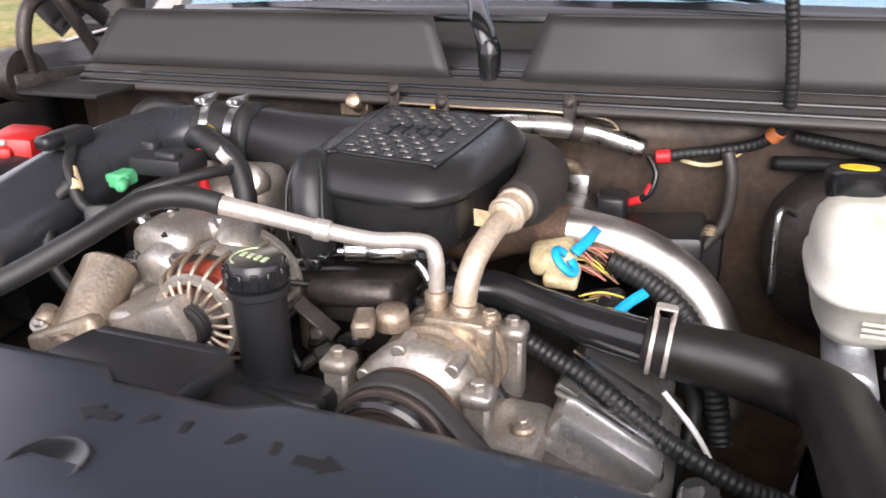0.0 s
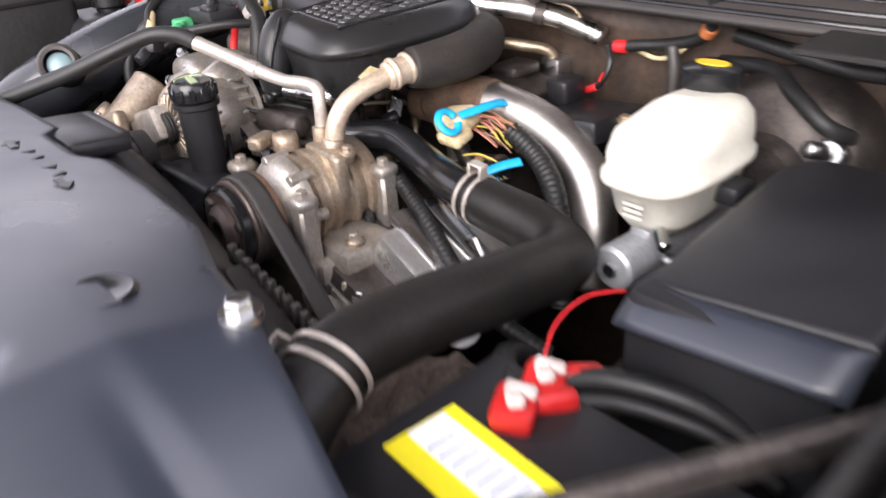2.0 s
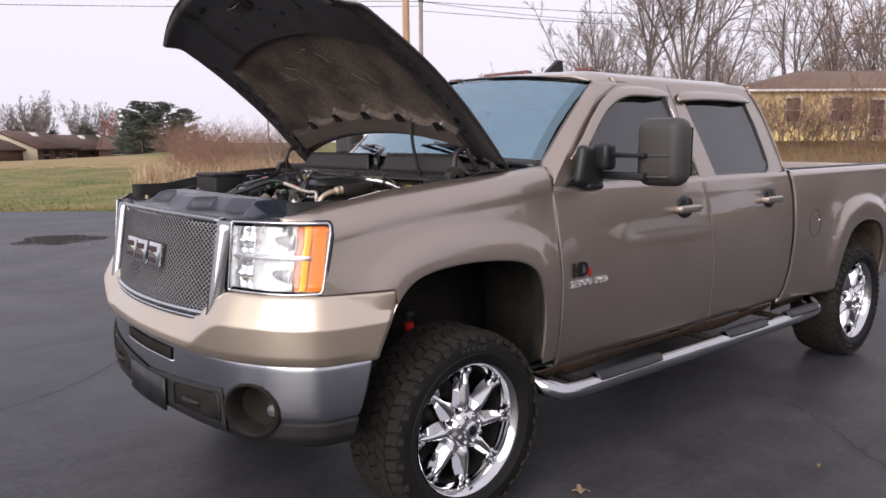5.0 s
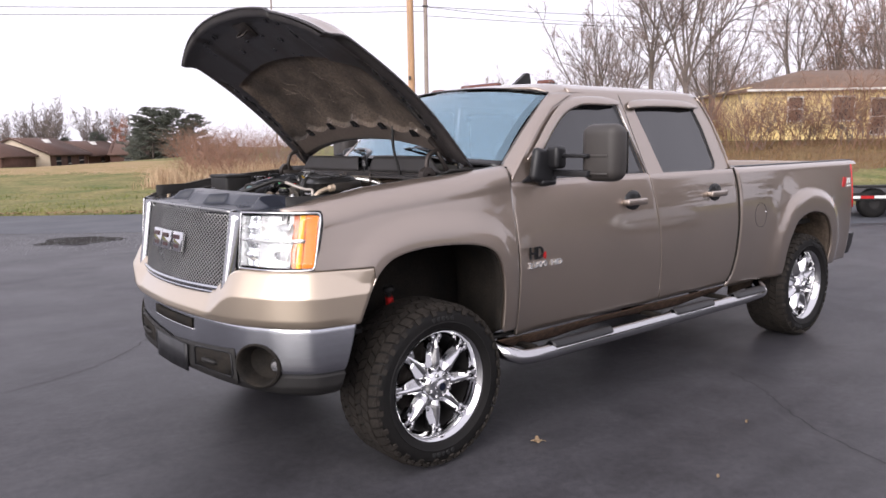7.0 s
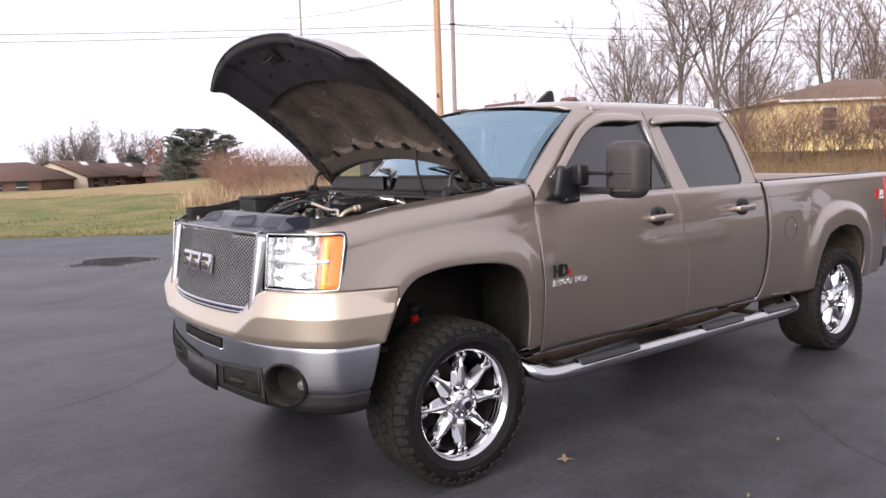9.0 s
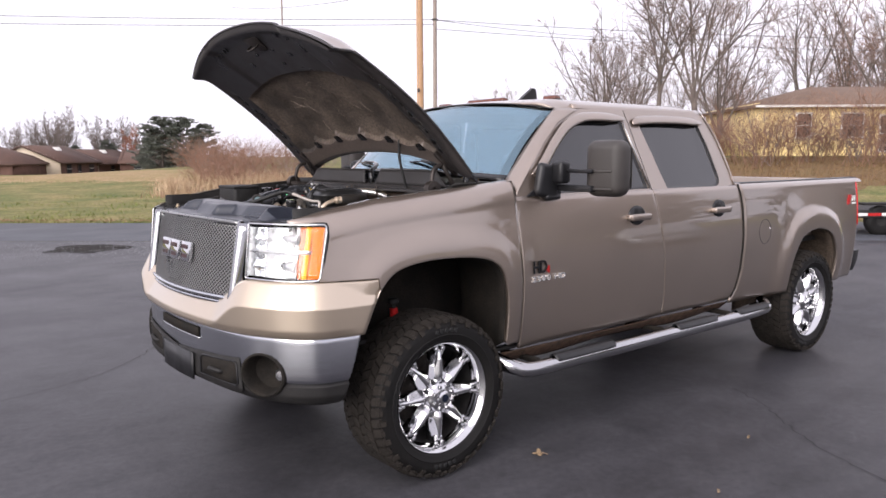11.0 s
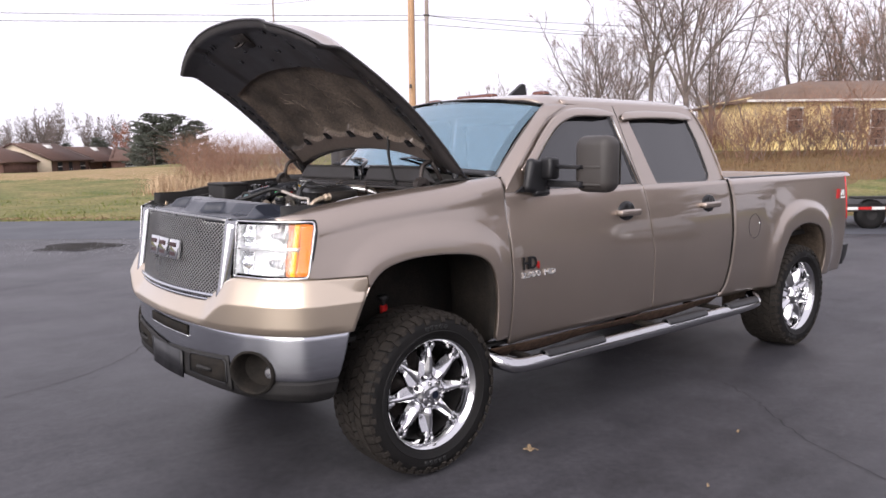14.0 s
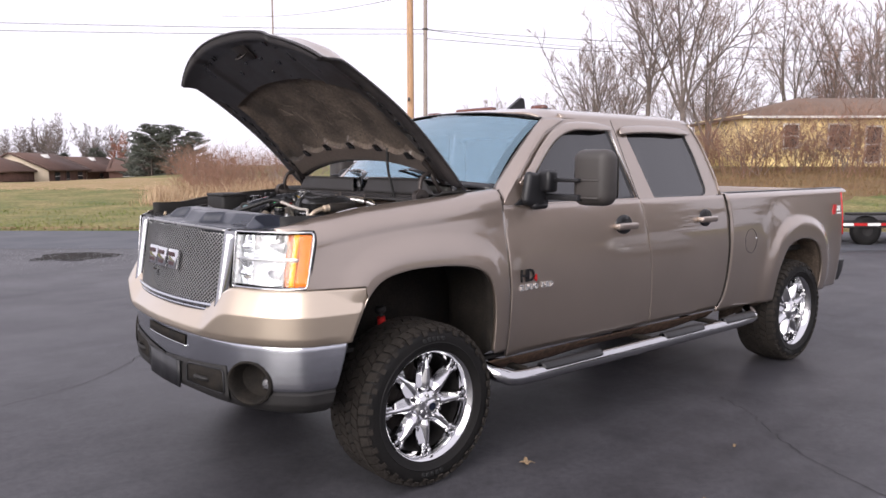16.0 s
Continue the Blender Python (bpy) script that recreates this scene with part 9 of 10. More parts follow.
def vase_tree(seed, leaders=5, open_=0.42, fork=0.20, sides=10, reach=0.30, thick=1.0):
    """A leafless tree of unit height whose limbs rise from a low fork and fan out: (wood, twigs)."""
    r = random.Random(seed)
    wood, twig = ([], []), ([], [])

    def run(tgt, p, d, length, ra, rb, segs, bend, sides_):
        """A curved limb that turns upwards as it goes; returns its points and directions."""
        pts, ds, q, dd = [p.copy()], [d.copy()], p.copy(), d.copy()
        for i in range(segs):
            dd = (dd + Vector((r.gauss(0, 0.08), r.gauss(0, 0.08), bend + r.gauss(0, 0.05)))).normalized()
            q = q + dd * (length / segs)
            pts.append(q.copy())
            ds.append(dd.copy())
        for i in range(segs):
            prism(tgt[0], tgt[1], pts[i], pts[i + 1], lerp(ra, rb, i / segs), lerp(ra, rb, (i + 1) / segs), sides_)
        return pts, ds

    def side(d, ang):
        ax = d.orthogonal().normalized()
        ax.rotate(Matrix.Rotation(r.uniform(0, 6.283), 3, d))
        return (d * math.cos(ang) + ax * math.sin(ang)).normalized()

    base = Vector((0, 0, -0.01))
    pts, ds = run(wood, base, Vector((r.gauss(0, 0.04), r.gauss(0, 0.04), 1)).normalized(), fork + 0.01, 0.0135, 0.0105, 3, 0.0, 8)
    for k in range(leaders):
        a = 6.283 * (k + r.uniform(-0.25, 0.25)) / leaders
        tilt = open_ * (r.uniform(0.45, 1.15) if k else 0.15)
        d = Vector((math.sin(tilt) * math.cos(a), math.sin(tilt) * math.sin(a), math.cos(tilt)))
        L = (0.97 - fork) * r.uniform(0.80, 1.06) * (1.0 if k else 1.08)
        lp, ld = run(wood, pts[-1] if k % 2 else pts[-2].lerp(pts[-1], 0.6), d, L, r.uniform(0.0048, 0.0072), 0.0012, 9, 0.035, 6)
        for j in range(sides):
            t = lerp(0.16, 0.97, (j + r.random() * 0.8) / sides)
            i = min(8, int(t * 9))
            p = lp[i].lerp(lp[i + 1], t * 9 - i)
            sl = reach * (1 - 0.72 * t) * r.uniform(0.6, 1.25)
            sp, sd = run(wood, p, side(ld[i], r.uniform(0.45, 0.95)), sl, lerp(0.0036, 0.0015, t), 0.0008, 5, 0.07, 4)
            for _ in range(6):
                t2 = r.uniform(0.15, 1.0)
                i2 = min(4, int(t2 * 5))
                p2 = sp[i2].lerp(sp[i2 + 1], t2 * 5 - i2)
                tl = sl * r.uniform(0.25, 0.55)
                tp, td = run(twig, p2, side(sd[i2], r.uniform(0.35, 0.9)), tl, 0.0013 * thick, 0.0006 * thick, 3, 0.06, 3)
                for _ in range(3):
                    i3 = r.randrange(3)
                    run(twig, tp[i3].lerp(tp[i3 + 1], r.random()), side(td[i3], r.uniform(0.3, 0.8)), tl * r.uniform(0.35, 0.6), 0.0008 * thick, 0.0004 * thick, 2, 0.04, 3)
    return wood, twig


protos = []
for seed, leaders, open_, fork, sides, reach in ((4, 5, 0.50, 0.10, 13, 0.26), (9, 6, 0.58, 0.26, 13, 0.32), (21, 4, 0.30, 0.32, 15, 0.28)):
    w, tw = vase_tree(seed, leaders, open_, fork, sides, reach)
    protos.append(tree_thing("bare_tree", "tall leafless winter tree with fine branching twigs", "tree", (("trunk", w, BARK), ("crown", tw, TWIG)), "bare trees"))
w, tw = vase_tree(33, 5, 0.36, 0.16, 13, 0.24)
russet = tree_thing("bare_tree", "leafless tree with russet twigs", "tree", (("trunk", w, BARK), ("crown", tw, TWIG_RED)), "bare trees")

w, tw = vase_tree(41, 4, 0.26, 0.22, 15, 0.25, 2.0)
tall_a = tree_thing("bare_tree", "tall upright grey leafless tree behind the brick houses", "tree", (("trunk", w, BARK), ("crown", tw, TWIG_GREY)), "bare trees")
w, tw = vase_tree(52, 5, 0.36, 0.20, 14, 0.27, 2.0)
tall_b = tree_thing("bare_tree", "tall spreading grey leafless tree behind the brick houses", "tree", (("trunk", w, BARK), ("crown", tw, TWIG_GREY)), "bare trees")
w, tw = vase_tree(61, 4, 0.30, 0.14, 15, 0.24, 4.5)
rusty = tree_thing("bare_tree", "young tree that keeps its russet autumn leaves", "tree", (("trunk", w, BARK), ("crown", tw, TWIG_RUST)), "bare trees")

# right-hand trees behind the yellow house and shrubs: distance ahead, side, height, kind, turn
TREES = [(50, 9.6, 10.5, 0, 10), (52, 9.4, 9.5, 2, 80), (50, 10.3, 10, 0, 140), (46, 11.6, 13, 2, 200), (44, 13.5, 14, 1, 30), (50, 16.4, 13, 0, 260), (62, 26.9, 14, 1, 300), (60, 33.9, 14, 0, 120),
         (75, 21.0, 9, 1, 20), (78, 28.1, 10, 0, 60), (80, 32.0, 9, 2, 90), (82, 18.0, 8.5, 2, 150), (85, 11.6, 8.5, 1, 33), (84, 6.6, 8.5, 0, 75), (86, 4.4, 9, 1, 12), (88, 13.4, 7, 2, 150), (76, 35, 11, 2, 222),
         (64, 14.0, 10, 2, 15), (70, 23.5, 11.0, 0, 170), (74, 38.5, 13, 0, 45), (90, 29.0, 9.5, 2, 135)]
for a, s, h, k, turn in TREES:
    place_copy(protos[k], a, s, h, turn)
for a, s, h, turn in ((66, 35.4, 15, 40), (64, 31.0, 15, 100), (73, 36.0, 12, 230)):
    place_copy(russet, a, s, h, turn)
for k, (ob, a, s, h) in enumerate(((protos[0], 56, 31.5, 13.5), (protos[1], 80, 25.5, 9), (protos[2], 64, 38.5, 15), (russet, 74, 26.0, 10))):
    ob.matrix_basis = Matrix.Translation(spot(a, s, rise(a, s))) @ pose(0, 0, 0, 0, 0, 40 * k)
    ob.scale = (h, h, h)


# grey rank behind the brick houses
for k, (a, s, h) in enumerate(((127, -75.6, 8.6), (129, -77.4, 8.2), (129, -73.6, 9.2), (131, -72.4, 9.8), (127, -69.6, 10.4), (130, -68.6, 10.0), (133, -75.2, 8.4), (131, -70.8, 8.6), (130, -63.4, 7.6), (131, -60.6, 8.6), (128, -57.8, 9.4), (131, -56.6, 9.0), (134, -54.6, 6.6), (140, -50.5, 6.2), (137, -65.6, 7.6))):
    place_copy((tall_a, tall_b)[k % 2], a, s, h, 67 * k)
for ob, a, s, h in ((tall_a, 126, -66.4, 11.3), (tall_b, 127, -61.6, 10.1), (rusty, 124, -55.0, 7.6)):
    ob.matrix_basis = Matrix.Translation(spot(a, s, rise(a, s)))
    ob.scale = (h, h, h)


# pines
def pine(seed):
    r = random.Random(seed)
    wood, ned = ([], []), ([], [])
    prism(wood[0], wood[1], Vector((0, 0, 0)), Vector((0.01, 0, 0.95)), 0.014, 0.003, 7)
    for i in range(17):
        z0 = lerp(0.10, 0.97, (i / 16) ** 0.9)
        for k in range(6):
            z = min(0.985, max(0.07, z0 + r.gauss(0, 0.02)))
            L = (0.40 * (1 - z) ** 0.55 + 0.035) * r.uniform(0.55, 1.12)
            a = r.uniform(0, 6.283)
            out = Vector((math.cos(a), math.sin(a), 0))
            lift = r.uniform(0.05, 0.30)
            limb = [Vector((0, 0, z)) + out * (L * q) + Vector((0, 0, L * lift * (0.4 * q + 0.9 * q * q))) for q in (0, 0.35, 0.7, 1.0)]
            for m_ in range(3):
                prism(wood[0], wood[1], limb[m_], limb[m_ + 1], 0.0040 - 0.0011 * m_, 0.0029 - 0.0011 * m_, 3)
            for q in range(22):   # tufts of needles on short side shoots
                t = r.uniform(0.30, 1.04) * 3
                m_ = min(2, int(t))
                c = limb[m_].lerp(limb[m_ + 1], t - m_) + Vector((r.gauss(0, 0.020), r.gauss(0, 0.020), abs(r.gauss(0.006, 0.009))))
                for _ in range(11):
                    d1 = (out * 0.6 + Vector((r.gauss(0, 0.6), r.gauss(0, 0.6), r.gauss(0.35, 0.4)))).normalized() * r.uniform(0.022, 0.042)
                    d2 = d1.orthogonal().normalized() * r.uniform(0.0038, 0.0075)
                    d2.rotate(Matrix.Rotation(r.uniform(0, 6.283), 3, d1))
                    n0 = len(ned[0])
                    ned[0].extend([c - d2, c + d2, c + d1])
                    ned[1].append((n0, n0 + 1, n0 + 2))
    return wood, ned


w, nd = pine(2)
pine_a = tree_thing("pine_tree", "dark green spreading pine tree", "tree", (("trunk", w, BARK), ("crown", nd, NEEDLE)), "pines")
w, nd = pine(7)
pine_b = tree_thing("pine_tree", "dark green spreading pine tree", "tree", (("trunk", w, BARK), ("crown", nd, NEEDLE)), "pines")
place_copy(pine_b, 107, -36.8, 6.6, 60, wide=1.4)
place_copy(pine_a, 109, -44.6, 6.0, 160, wide=1.5)
place_copy(pine_b, 127, -60.2, 5.0, 200, wide=1.4)
place_copy(pine_a, 128, -66.0, 4.2, 250, wide=1.2)
place_copy(pine_a, 150, -84, 5, 20)
for ob, s, h in ((pine_a, -42.4, 7.7), (pine_b, -39.4, 7.5)):
    ob.matrix_basis = Matrix.Translation(spot(106, s, rise(106, s)))
    ob.scale = (h * 1.45, h * 1.45, h)


# bare shrubs
def shrub(seed, stems, droop=0.25):
    r = random.Random(seed)
    v, f = [], []

    def shoot(p, d, L, rad, lvl):
        q, dd = p.copy(), d.copy()
        pts = [p]
        for _ in range(3):
            dd = (dd + Vector((r.gauss(0, 0.16), r.gauss(0, 0.16), r.gauss(0, 0.12)))).normalized()
            q = q + dd * L / 3
            pts.append(q.copy())
        for i in range(3):
            prism(v, f, pts[i], pts[i + 1], lerp(rad, rad * 0.5, i / 3), lerp(rad, rad * 0.5, (i + 1) / 3), 3)
        if lvl < 2:
            for _ in range(6 if lvl == 0 else 4):
                t = r.uniform(0.25, 1.0)
                i = min(2, int(t * 3))
                b = pts[i].lerp(pts[i + 1], t * 3 - i)
                shoot(b, (dd + Vector((r.gauss(0, 0.6), r.gauss(0, 0.6), r.gauss(0.1, 0.35)))).normalized(), L * r.uniform(0.35, 0.6), rad * 0.5, lvl + 1)

    for _ in range(stems):
        a = r.uniform(0, 6.283)
        sp = r.uniform(0.05, 0.75)
        shoot(Vector((r.gauss(0, 0.12), r.gauss(0, 0.12), 0)), Vector((math.cos(a) * sp, math.sin(a) * sp, 1)).normalized(), r.uniform(0.45, 0.85), 0.0050, 0)
    return v, f


bushes = []
for k, seed in enumerate((1, 2, 3)):
    b = part("bare_shrub", bm_from(*shrub(seed, 13)), TWIG_RED if k != 1 else TWIG)
    tagged(b, "tangled leafless russet shrub" if k != 1 else "tangled leafless grey-brown shrub", "shrub", "bare shrubs")
    bushes.append(b)
rnd = random.Random(6)
SHRUBS = []
for k in range(30):   # thicket behind the tall straw on the left
    SHRUBS.append((rnd.uniform(33, 56), rnd.uniform(-0.358, -0.20), rnd.uniform(1.3, 2.9), (0, 2, 1, 0, 2)[k % 5]))
for k in range(26):   # brush below the yellow house
    SHRUBS.append((rnd.uniform(34, 43), 0.35 + 0.28 * (k + rnd.random()) / 26, rnd.uniform(1.8, 4.0), (0, 2, 0, 2, 1)[k % 5]))
for k in range(12):
    SHRUBS.append((rnd.uniform(38, 46), rnd.uniform(-0.02, 0.33), rnd.uniform(1.6, 3.0), k % 3))
for k, (a, rs, h, b) in enumerate(SHRUBS):
    s = a * rs
    c = copy_thing(bushes[b], Matrix.Translation(spot(a, s, rise(a, s) - 0.05)) @ pose(0, 0, 0, 0, 0, rnd.uniform(0, 360)))
    c.scale = (h * 1.1, h * 1.1, h)
for k, b in enumerate(bushes):
    b.matrix_basis = Matrix.Translation(spot(48 + k, -12 - k, rise(48, -12) - 0.05))
    b.scale = (2.8, 2.8, 2.6)


# tall straw-coloured grass
STRAW_DIM = mat("russet_dry_grass", (0.24, 0.15, 0.085), 0.9, 0.0, vary=0.3, scale=1.5, fine=12, bump=0.2, tint=(0.18, 0.125, 0.066), spec=0.1)

STRAW_MID = mat("tan_dry_grass", (0.40, 0.27, 0.175), 0.9, 0.0, vary=0.3, scale=1.5, fine=12, bump=0.2, tint=(0.28, 0.18, 0.115), spec=0.1)


def straw(name, count, region, hgt, seed, m):
    r = random.Random(seed)
    v, f = [], []
    for _ in range(count):
        a, s, k = region(r)
        p = spot(a, s, rise(a, s) - 0.02)
        h = hgt * k * r.uniform(0.5, 1.15)
        lean = Vector((r.gauss(0, 0.20), r.gauss(0, 0.20), 1)).normalized() * h
        d = Vector((r.gauss(0, 1), r.gauss(0, 1), 0)).normalized() * r.uniform(0.008, 0.022)
        n0 = len(v)
        v.extend([p - d, p + d, p + lean * 0.6 + d * 0.7 , p + lean * 0.6 - d * 0.7, p + lean + Vector((r.gauss(0, 0.12), r.gauss(0, 0.12), -0.08 * h))])
        f.extend([(n0, n0 + 1, n0 + 2, n0 + 3), (n0 + 3, n0 + 2, n0 + 4)])
    return tagged(part(name, bm_from(v, f), m), "tall dry straw-coloured grass", "tall grass", kind="stuff")


def left_clump(r):
    a = r.uniform(28, 43)
    s = a * lerp(-0.410, -0.19, r.random() ** 0.9) + r.gauss(0, 0.4)
    k = 0.28 + 0.62 * sstep(-0.40, -0.30, s / a)
    return a, s, k * (0.75 + 0.4 * noise.noise((a * 0.4, s * 0.4, 0)))


straw("tall_grass", 2100, left_clump, 1.40, 1, STRAW)
straw("tall_grass", 2300, left_clump, 1.40, 8, STRAW_MID)
straw("tall_grass", 4200, lambda r: (lambda a: (a, a * r.uniform(0.33, 0.66), 0.35 + 0.7 * r.random() ** 2))(r.uniform(28, 41)), 0.62, 2, STRAW_DIM)
straw("tall_grass", 2500, lambda r: (lambda a: (a, a * r.uniform(-0.17, 0.33), 0.4 + 0.5 * r.random()))(r.uniform(34, 44)), 1.0, 3, STRAW)
straw("tall_grass", 3600, lambda r: (lambda a: (a, a * r.uniform(-0.72, -0.30), 0.5 + 0.5 * r.random()))(r.uniform(41, 51)), 0.20, 4, STRAW)
straw("tall_grass", 900, lambda r: (lambda a: (a, a * -0.384 + r.gauss(0, 0.34), 0.55 + 0.5 * r.random()))(r.uniform(30, 33.5)), 0.95, 5, STRAW)


# utility poles and wires
def pole(a, s, r, h, m, label, tilt=0.0):
    p = spot(a, s, rise(a, s))
    t = part("utility_pole", lathe([(r * 1.1, -0.3), (r, 1.0), (r * 0.85, h), (0, h + 0.02)], 18), m, at=Matrix.Translation(p) @ pose(0, 0, 0, 0, tilt, 40))
    return tagged(t, label, "utility pole", "utility poles")


p1 = pole(36, -2.05, 0.155, 13, WOODPOLE, "orange-tan wooden utility pole", -0.8)
part("pole_conduit", rod((0.13, -0.13, 0), (0.12, -0.12, 11), 0.025, 8), POLE_GREY, p1)
part("pole_box", box(0.10, 0.10, 0.18, 0.02, 2, (-0.30, 0, 4.6)), PLASTIC, p1)
part("guy_wire", rod((-0.30, 0.0, 2.2), (-0.32, 0.0, 12.5), 0.012, 6), POLE_GREY, p1)
p2 = pole(44, -1.67, 0.125, 12.5, POLE_GREY, "slim grey wooden utility pole", 0.6)
part("cross_clamp", box(0.30, 0.30, 0.08, 0.01, 1, (0, 0, 9.2)), FRAME_BLACK, p2)
p3 = pole(60, -14.1, 0.075, 15.5, POLE_GREY, "distant thin grey utility pole", 0)
part("cross_arm", box(1.2, 0.08, 0.10, 0.01, 1, (0, 0, 14.6)), POLE_GREY, p3)


def wire(pa, pb, sag, r=0.016):
    pts = []
    for t in span(0, 1, 17):
        p = Vector(pa).lerp(Vector(pb), t)
        p.z -= sag * 4 * t * (1 - t)
        pts.append(p)
    tagged(part("power_line", sweep(pts, r, 5, raw=True), FRAME_BLACK), "thin black overhead power line", "power line", "power lines")


A1, A2 = spot(36, -2.05, 8.15), spot(44, -1.67, 9.2)
wire(spot(40, -60, 10.4), A2, 0.35)
wire(spot(40, -60, 10.1), A2 + Vector((0, 0, -0.25)), 0.5)
wire(A2, spot(70, 24, 11.8), 0.5)
wire(A2, spot(52, 46, 9.0), 0.5)
wire(A2 + Vector((0, 0, -0.5)), spot(52, 46, 8.3), 0.6)
wire(A1 + Vector((0, 0, 1.2)), spot(60, -18, 13), 0.4, 0.012)


# houses
def house(name, label, a, s, turn, L, W, H, R, wall_m, roof_m, hip=False, gable_m=None, z=None, wins=(), over=0.5):
    h = empty(name, label, "house", Matrix.Translation(spot(a, s, rise(a, s) if z is None else z)) @ pose(0, 0, 0, 0, 0, turn))
    for sy in (-1, 1):
        part("wall", box(L, 0.2, H, 0, 1, (0, sy * (W / 2 - 0.1), H / 2)), wall_m, h)
    for sx in (-1, 1):
        wv = [(sx * L / 2, -W / 2, 0), (sx * L / 2, W / 2, 0), (sx * L / 2, W / 2, H), (sx * L / 2, -W / 2, H)]
        if not hip:
            wv.insert(3, (sx * L / 2, 0, H + R))
        part("wall", bm_from(wv, [tuple(range(len(wv)))]), gable_m or wall_m, h, solid=0.2)
    e, o = L / 2 + over, W / 2 + over
    zo = H - R * over / (W / 2)
    x = (L / 2 - W / 2) if hip else e
    rv = [(-e, -o, zo), (e, -o, zo), (e, o, zo), (-e, o, zo), (-x, 0, H + R), (x, 0, H + R)]
    part("roof", bm_from(rv, [(0, 1, 5, 4), (2, 3, 4, 5), (1, 2, 5), (3, 0, 4)] if hip else [(0, 1, 5, 4), (2, 3, 4, 5)]), roof_m, h, solid=0.18)
    part("fascia", box(2 * e, 0.05, 0.13, 0, 1, (0, -o, zo - 0.08)), TRIM if wall_m is SIDING else SHINGLE, h)
    for x0, zc, w_, hh in wins:
        fr = part("window", box(w_ + 0.2, 0.08, hh + 0.2, 0.01, 1, (x0, -W / 2 - 0.03, zc)), TRIM if wall_m is SIDING else SHINGLE, h)
        part("pane", box(w_, 0.05, hh, 0, 1, (x0, -W / 2 - 0.06, zc)), PANE, fr)
        part("glazing_bar", box(w_, 0.03, 0.05, 0, 1, (x0, -W / 2 - 0.09, zc)), TRIM, fr)
    return h


# the view direction is about 49 degrees from +x; a house facing the viewer is turned by -41 degrees
# a row of low brick homes steps down a slope away from the viewer, with a hipped wing across its near end
h1 = house("brick_house", "low brown brick house with a cream gable", 105.2, -58.7, 49, 10.4, 10, 2.6, 2.1, BRICK, SHINGLE, gable_m=CREAMWALL, z=-1.62, wins=((-3.2, 1.5, 1.2, 1.2), (-0.4, 1.1, 0.9, 2.0), (3.0, 1.5, 1.4, 1.2)))
h2 = house("brick_house", "low brown brick house stepped below its neighbour", 118.5, -58.7, 49, 16.2, 10, 2.6, 2.0, BRICK, SHINGLE, z=-1.95, wins=((-3.6, 1.5, 1.2, 1.2), (0.5, 1.5, 1.4, 1.2), (3.6, 1.1, 0.9, 2.0)))
for h, x in ((h1, 0.8), (h2, 1.2)):
    part("roof_vent", bm_from([(x - 0.75, -1.7, 3.98), (x + 0.75, -1.7, 3.98), (x, -1.7, 4.5), (x, -0.6, 4.5)], [(0, 1, 2), (1, 3, 2), (0, 2, 3)]), TRIM, h, "white roof vent")
house("brick_house", "low brown brick house with a hipped brown roof", 97.0, -62.6, -41, 14, 9, 2.5, 2.05, BRICK, SHINGLE, hip=True, z=-1.60, wins=((-1.6, 1.35, 1.4, 1.3), (1.2, 1.35, 1.0, 1.3), (4.4, 1.35, 1.5, 1.4)))
house("brick_house", "distant low brick house with a russet roof", 116, -47.2, -41 + 15, 9, 8, 2.4, 1.7, BRICK, SHINGLE, z=-1.6, wins=((-2, 1.3, 1.6, 1.1), (2, 1.3, 1.6, 1.1)))

yh = house("yellow_house", "yellow clapboard house with a brown hip roof", 52, 26.5, -41, 17, 10, 3.2, 1.35, SIDING, SHINGLE2, hip=True, z=1.45,
           wins=((-5.9, 1.85, 0.8, 1.35), (-3.0, 1.85, 1.2, 1.35), (-0.9, 1.35, 0.85, 2.1), (3.2, 1.85, 1.2, 1.35)))
for k in range(16):
    part("clapboard", box(17.04, 0.03, 0.012, 0, 1, (0, -5.015, 0.25 + k * 0.155)), SIDING, yh)
for y in (-3.6, 0.5):
    sw = part("window", box(0.08, 1.0, 1.5, 0.01, 1, (-8.53, y, 1.8)), TRIM, yh)
    part("pane", box(0.05, 0.8, 1.3, 0, 1, (-8.56, y, 1.8)), PANE, sw)
deck = empty("wooden_deck", "grey wooden deck railing before the yellow house", "deck", Matrix.Translation(spot(45, 27.5, 1.25)) @ pose(0, 0, 0, 0, 0, -41))
for k in range(34):
    part("baluster", box(0.06, 0.05, 0.75, 0, 1, (-5 + k * 0.3, 0, 0.45)), POLE_GREY, deck)
part("rail", box(10.2, 0.09, 0.07, 0, 1, (0, 0, 0.85)), POLE_GREY, deck)
part("rail", box(10.2, 0.09, 0.07, 0, 1, (0, 0, 0.12)), POLE_GREY, deck)

# flatbed trailer at the lot's edge
trailer = empty("flatbed_trailer", "low flatbed trailer edged with red and white reflective tape", "trailer", Matrix.Translation(spot(15.3, 9.35, 0.0)) @ pose(0, 0, 0, 0, 0, -41 + 4))
part("deck", box(3.4, 1.7, 0.10, 0.01, 1, (0.1, 0.85, 0.46)), FRAME_BLACK, trailer)
part("side_rail", box(3.4, 0.05, 0.12, 0.01, 1, (0.1, -0.02, 0.42)), FRAME_BLACK, trailer)
for k in range(12):
    part("reflective_tape", box(0.27, 0.006, 0.055, 0, 1, (-1.45 + k * 0.28, -0.05, 0.43)), RED_PLASTIC if k % 2 else WHITE_PLASTIC, trailer)
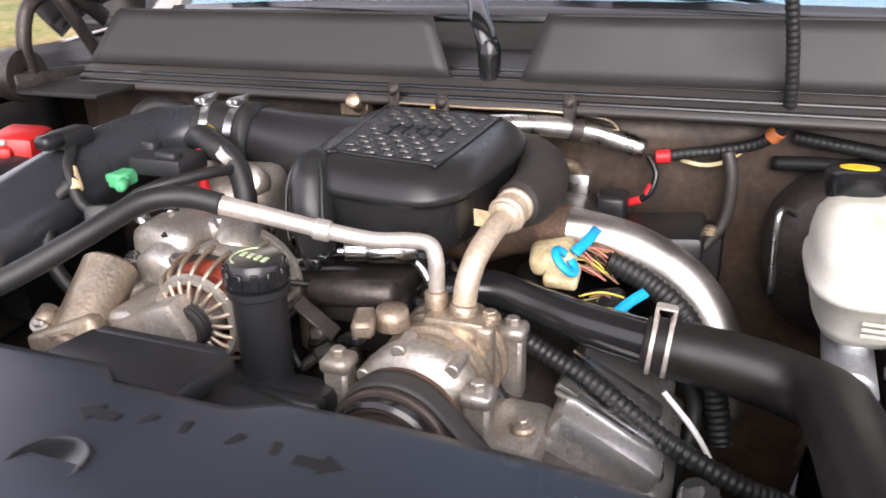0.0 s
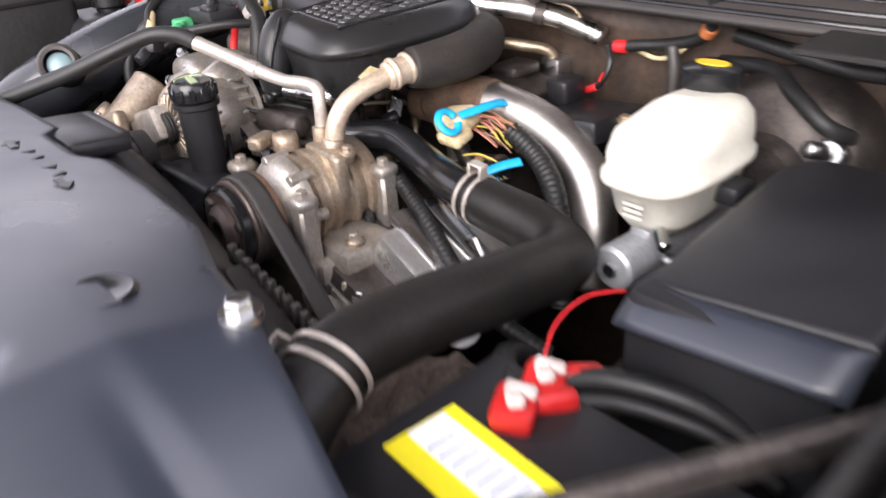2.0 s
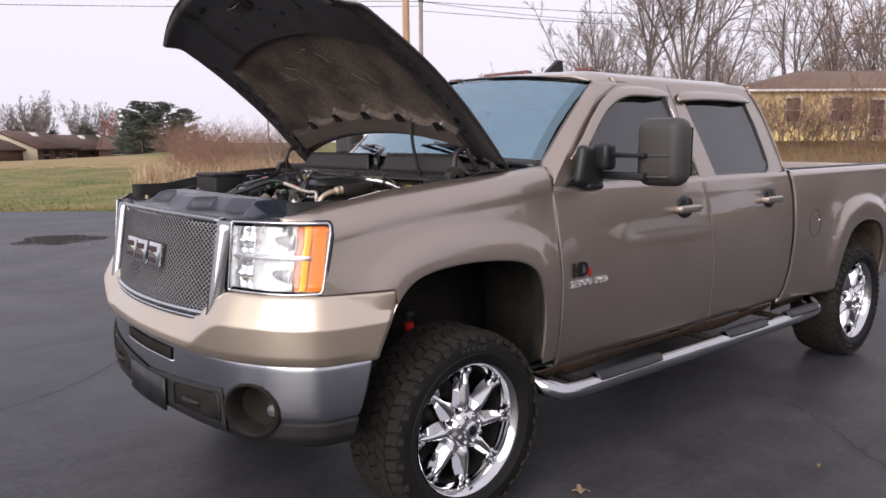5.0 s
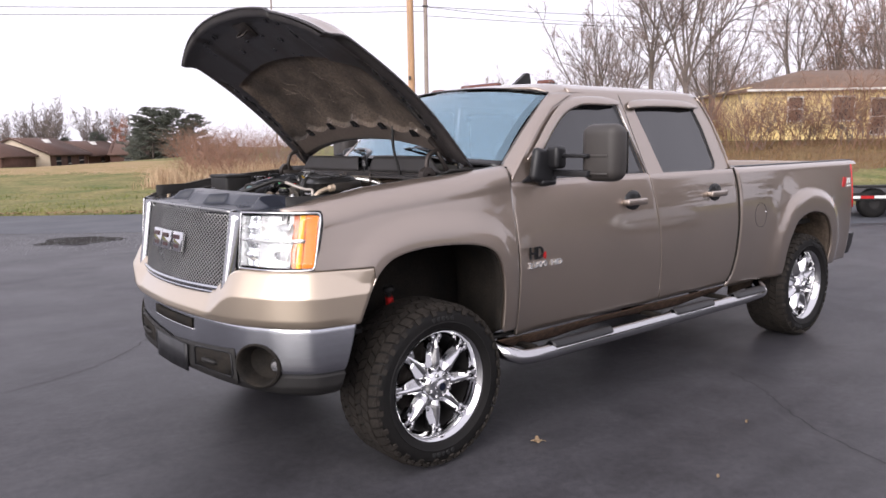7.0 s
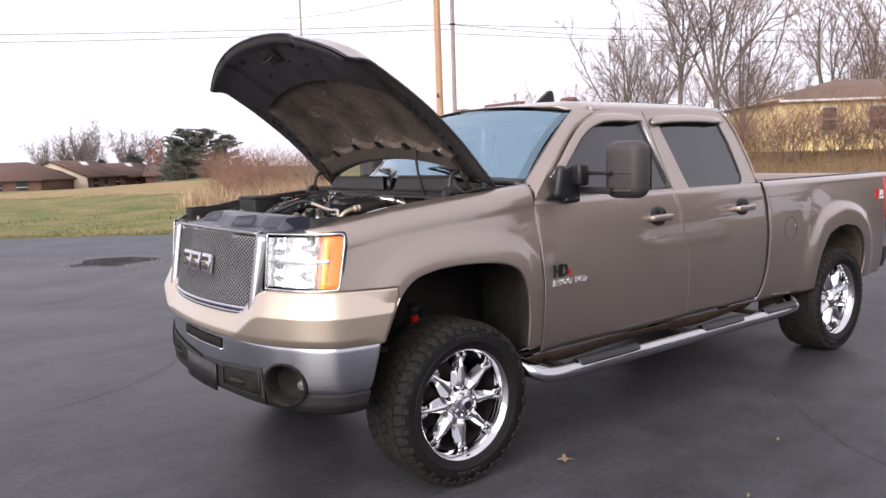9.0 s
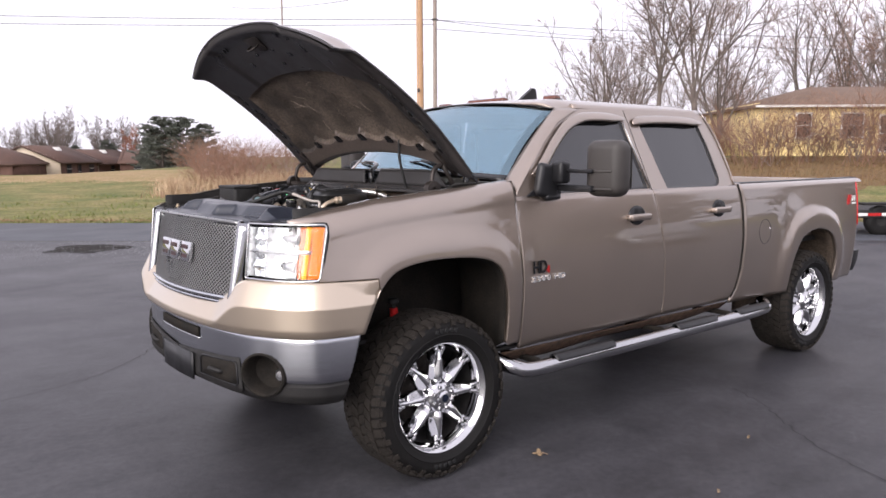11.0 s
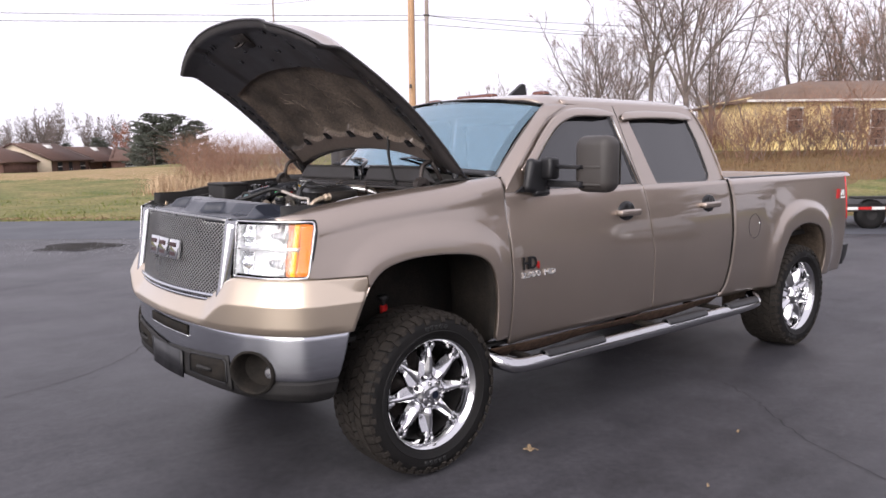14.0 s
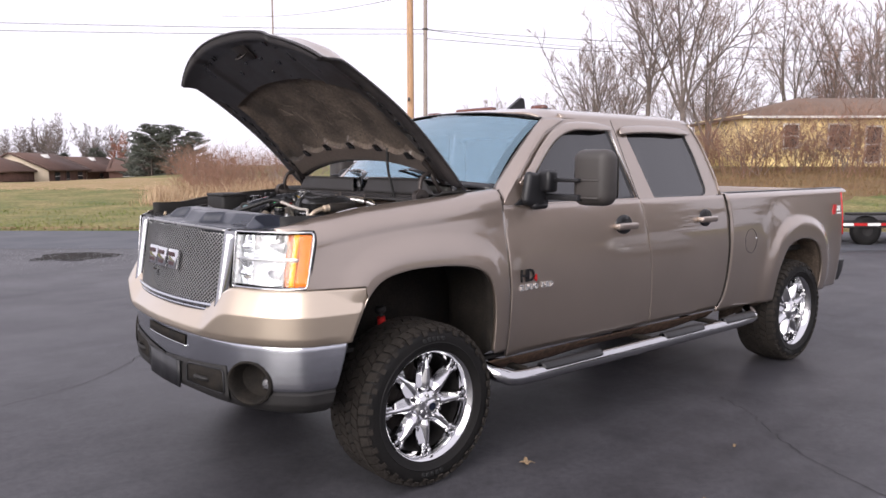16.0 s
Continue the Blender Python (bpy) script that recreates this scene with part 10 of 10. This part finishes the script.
for x in (-1.0, -0.2):
    wl_ = part("trailer_wheel", lathe([(0.11, -0.08), (0.20, -0.10), (0.27, -0.09), (0.30, -0.06), (0.30, 0.06), (0.27, 0.09), (0.11, 0.09)], 30, "Y", (x, 0.06, 0.30)), TYRE, trailer)
    part("trailer_rim", lathe([(0, -0.05), (0.06, -0.06), (0.15, -0.07), (0.16, -0.05)], 20, "Y", (x, 0.06, 0.30)), FRAME_BLACK, trailer)
part("mudguard", box(1.6, 0.26, 0.05, 0.02, 2, (-0.6, 0.05, 0.64)), FRAME_BLACK, trailer)
part("spare_tyre", lathe([(0.16, -0.08), (0.24, -0.10), (0.30, -0.07), (0.30, 0.07), (0.24, 0.10), (0.16, 0.08)], 30, "Y", (0.2, 0.5, 0.78)), TYRE, trailer)

# bare trees across the lot behind the viewer, which show only as reflections in the paint
for a, s, h, k, turn in ((-30, 3, 10, 1, 70), (-34, 20, 11, 0, 200), (-32, -18, 10, 1, 260), (-40, 9, 12, 2, 95)):
    place_copy(protos[k], a, s, h, turn, z=0.0)
# unseen pines and bare trees, added to darken the flank's reflections
for k in range(9):
    p = Vector((24 + 3.4 * k, -24 - 1.6 * k + 3 * (k % 2), 0)) - STAND
    place_copy((pine_a, protos[1], pine_b)[k % 3], p.dot(AHEAD), p.dot(RIGHT), 6.5 + 1.3 * (k * 7 % 4), 50 * k, z=0.0, wide=1.5 if k % 3 != 1 else 1.0)
for k in range(11):
    p = Vector((25 + 2.6 * k, -9.5 - 1.5 * k + 2.5 * (k % 2), 0)) - STAND
    place_copy((protos[0], pine_b, tall_b, pine_a)[k % 4], p.dot(AHEAD), p.dot(RIGHT), 5.0 + 1.1 * (k * 5 % 4), 70 * k, z=0.0, wide=1.5 if k % 2 else 1.0)


# parked cars beside the lot, which show only as reflections in the truck's flank
def parked_car(label, m, paint):
    car = empty("parked_car", label, "car", m, group="parked cars")
    roof = [(-2.15, 0.72), (-2.05, 0.92), (-1.25, 0.98), (-0.55, 1.40), (0.75, 1.44), (1.45, 1.05), (2.05, 0.98), (2.2, 0.75)]

    def shell(i, v):
        x, z = roof[i]
        half = 0.86 - 0.22 * sstep(0.95, 1.42, z) - 0.08 * (abs(x) / 2.2) ** 4
        return (x, half * v, z - 0.05 * v * v)
    top = grid(shell, range(len(roof)), span(-1, 1, 9))
    for sy in (-1, 1):
        add(top, grid(lambda i, v: (roof[i][0], shell(i, sy)[1] + sy * 0.03 * math.sin(math.pi * v), lerp(shell(i, sy)[2], 0.28, v)), range(len(roof)), span(0, 1, 7)))
    for i in (0, -1):
        x = roof[i][0]
        add(top, grid(lambda y, z: (x, y, z), span(-0.78, 0.78, 5), span(0.28, roof[i][1] - 0.04, 4)))
    bmesh.ops.recalc_face_normals(top, faces=top.faces)
    body = part("body", top, paint, car, solid=0.02)
    for sy in (-1, 1):
        for xa, xb in ((-0.82, 0.02), (0.10, 1.02)):
            part("side_window", bm_from([(xa, sy * 0.845, 1.00), (xb, sy * 0.845, 1.00), (min(xb, 0.72), sy * 0.70, 1.34), (max(xa, -0.42), sy * 0.70, 1.34)], [(0, 1, 2, 3)]), GLASS_TINT, body, solid=0.01)
    for x in (-1.35, 1.35):
        for sy in (-1, 1):
            w = part("wheel", lathe([(0.20, -0.10), (0.29, -0.10), (0.32, -0.06), (0.32, 0.06), (0.29, 0.10), (0.20, 0.10)], 28, "Y", (x, sy * 0.80, 0.32)), TYRE, car)
            part("rim", lathe([(0, -0.09), (0.08, -0.10), (0.20, -0.095), (0.20, 0.095), (0.08, 0.10), (0, 0.09)], 20, "Y", (x, sy * 0.80, 0.32)), SATIN, w)


CAR_WHITE = mat("white_car_paint", (0.62, 0.61, 0.58), 0.3, 0.0, vary=0.04, bump=0.0, coat=0.6)
CAR_GREY = mat("silver_car_paint", (0.36, 0.37, 0.38), 0.3, 0.5, vary=0.04, bump=0.0, coat=0.6)
for k, (x, y, paint, label) in enumerate(((13.5, -9.2, CAR_GREY, "silver sedan parked across the lot"), (18.6, -13.4, CAR_WHITE, "white sedan parked across the lot"), (24.0, -17.8, CAR_GREY, "silver sedan parked far across the lot"))):
    parked_car(label, Matrix.Translation((x, y, 0)) @ pose(0, 0, 0, 0, 0, -38), paint)
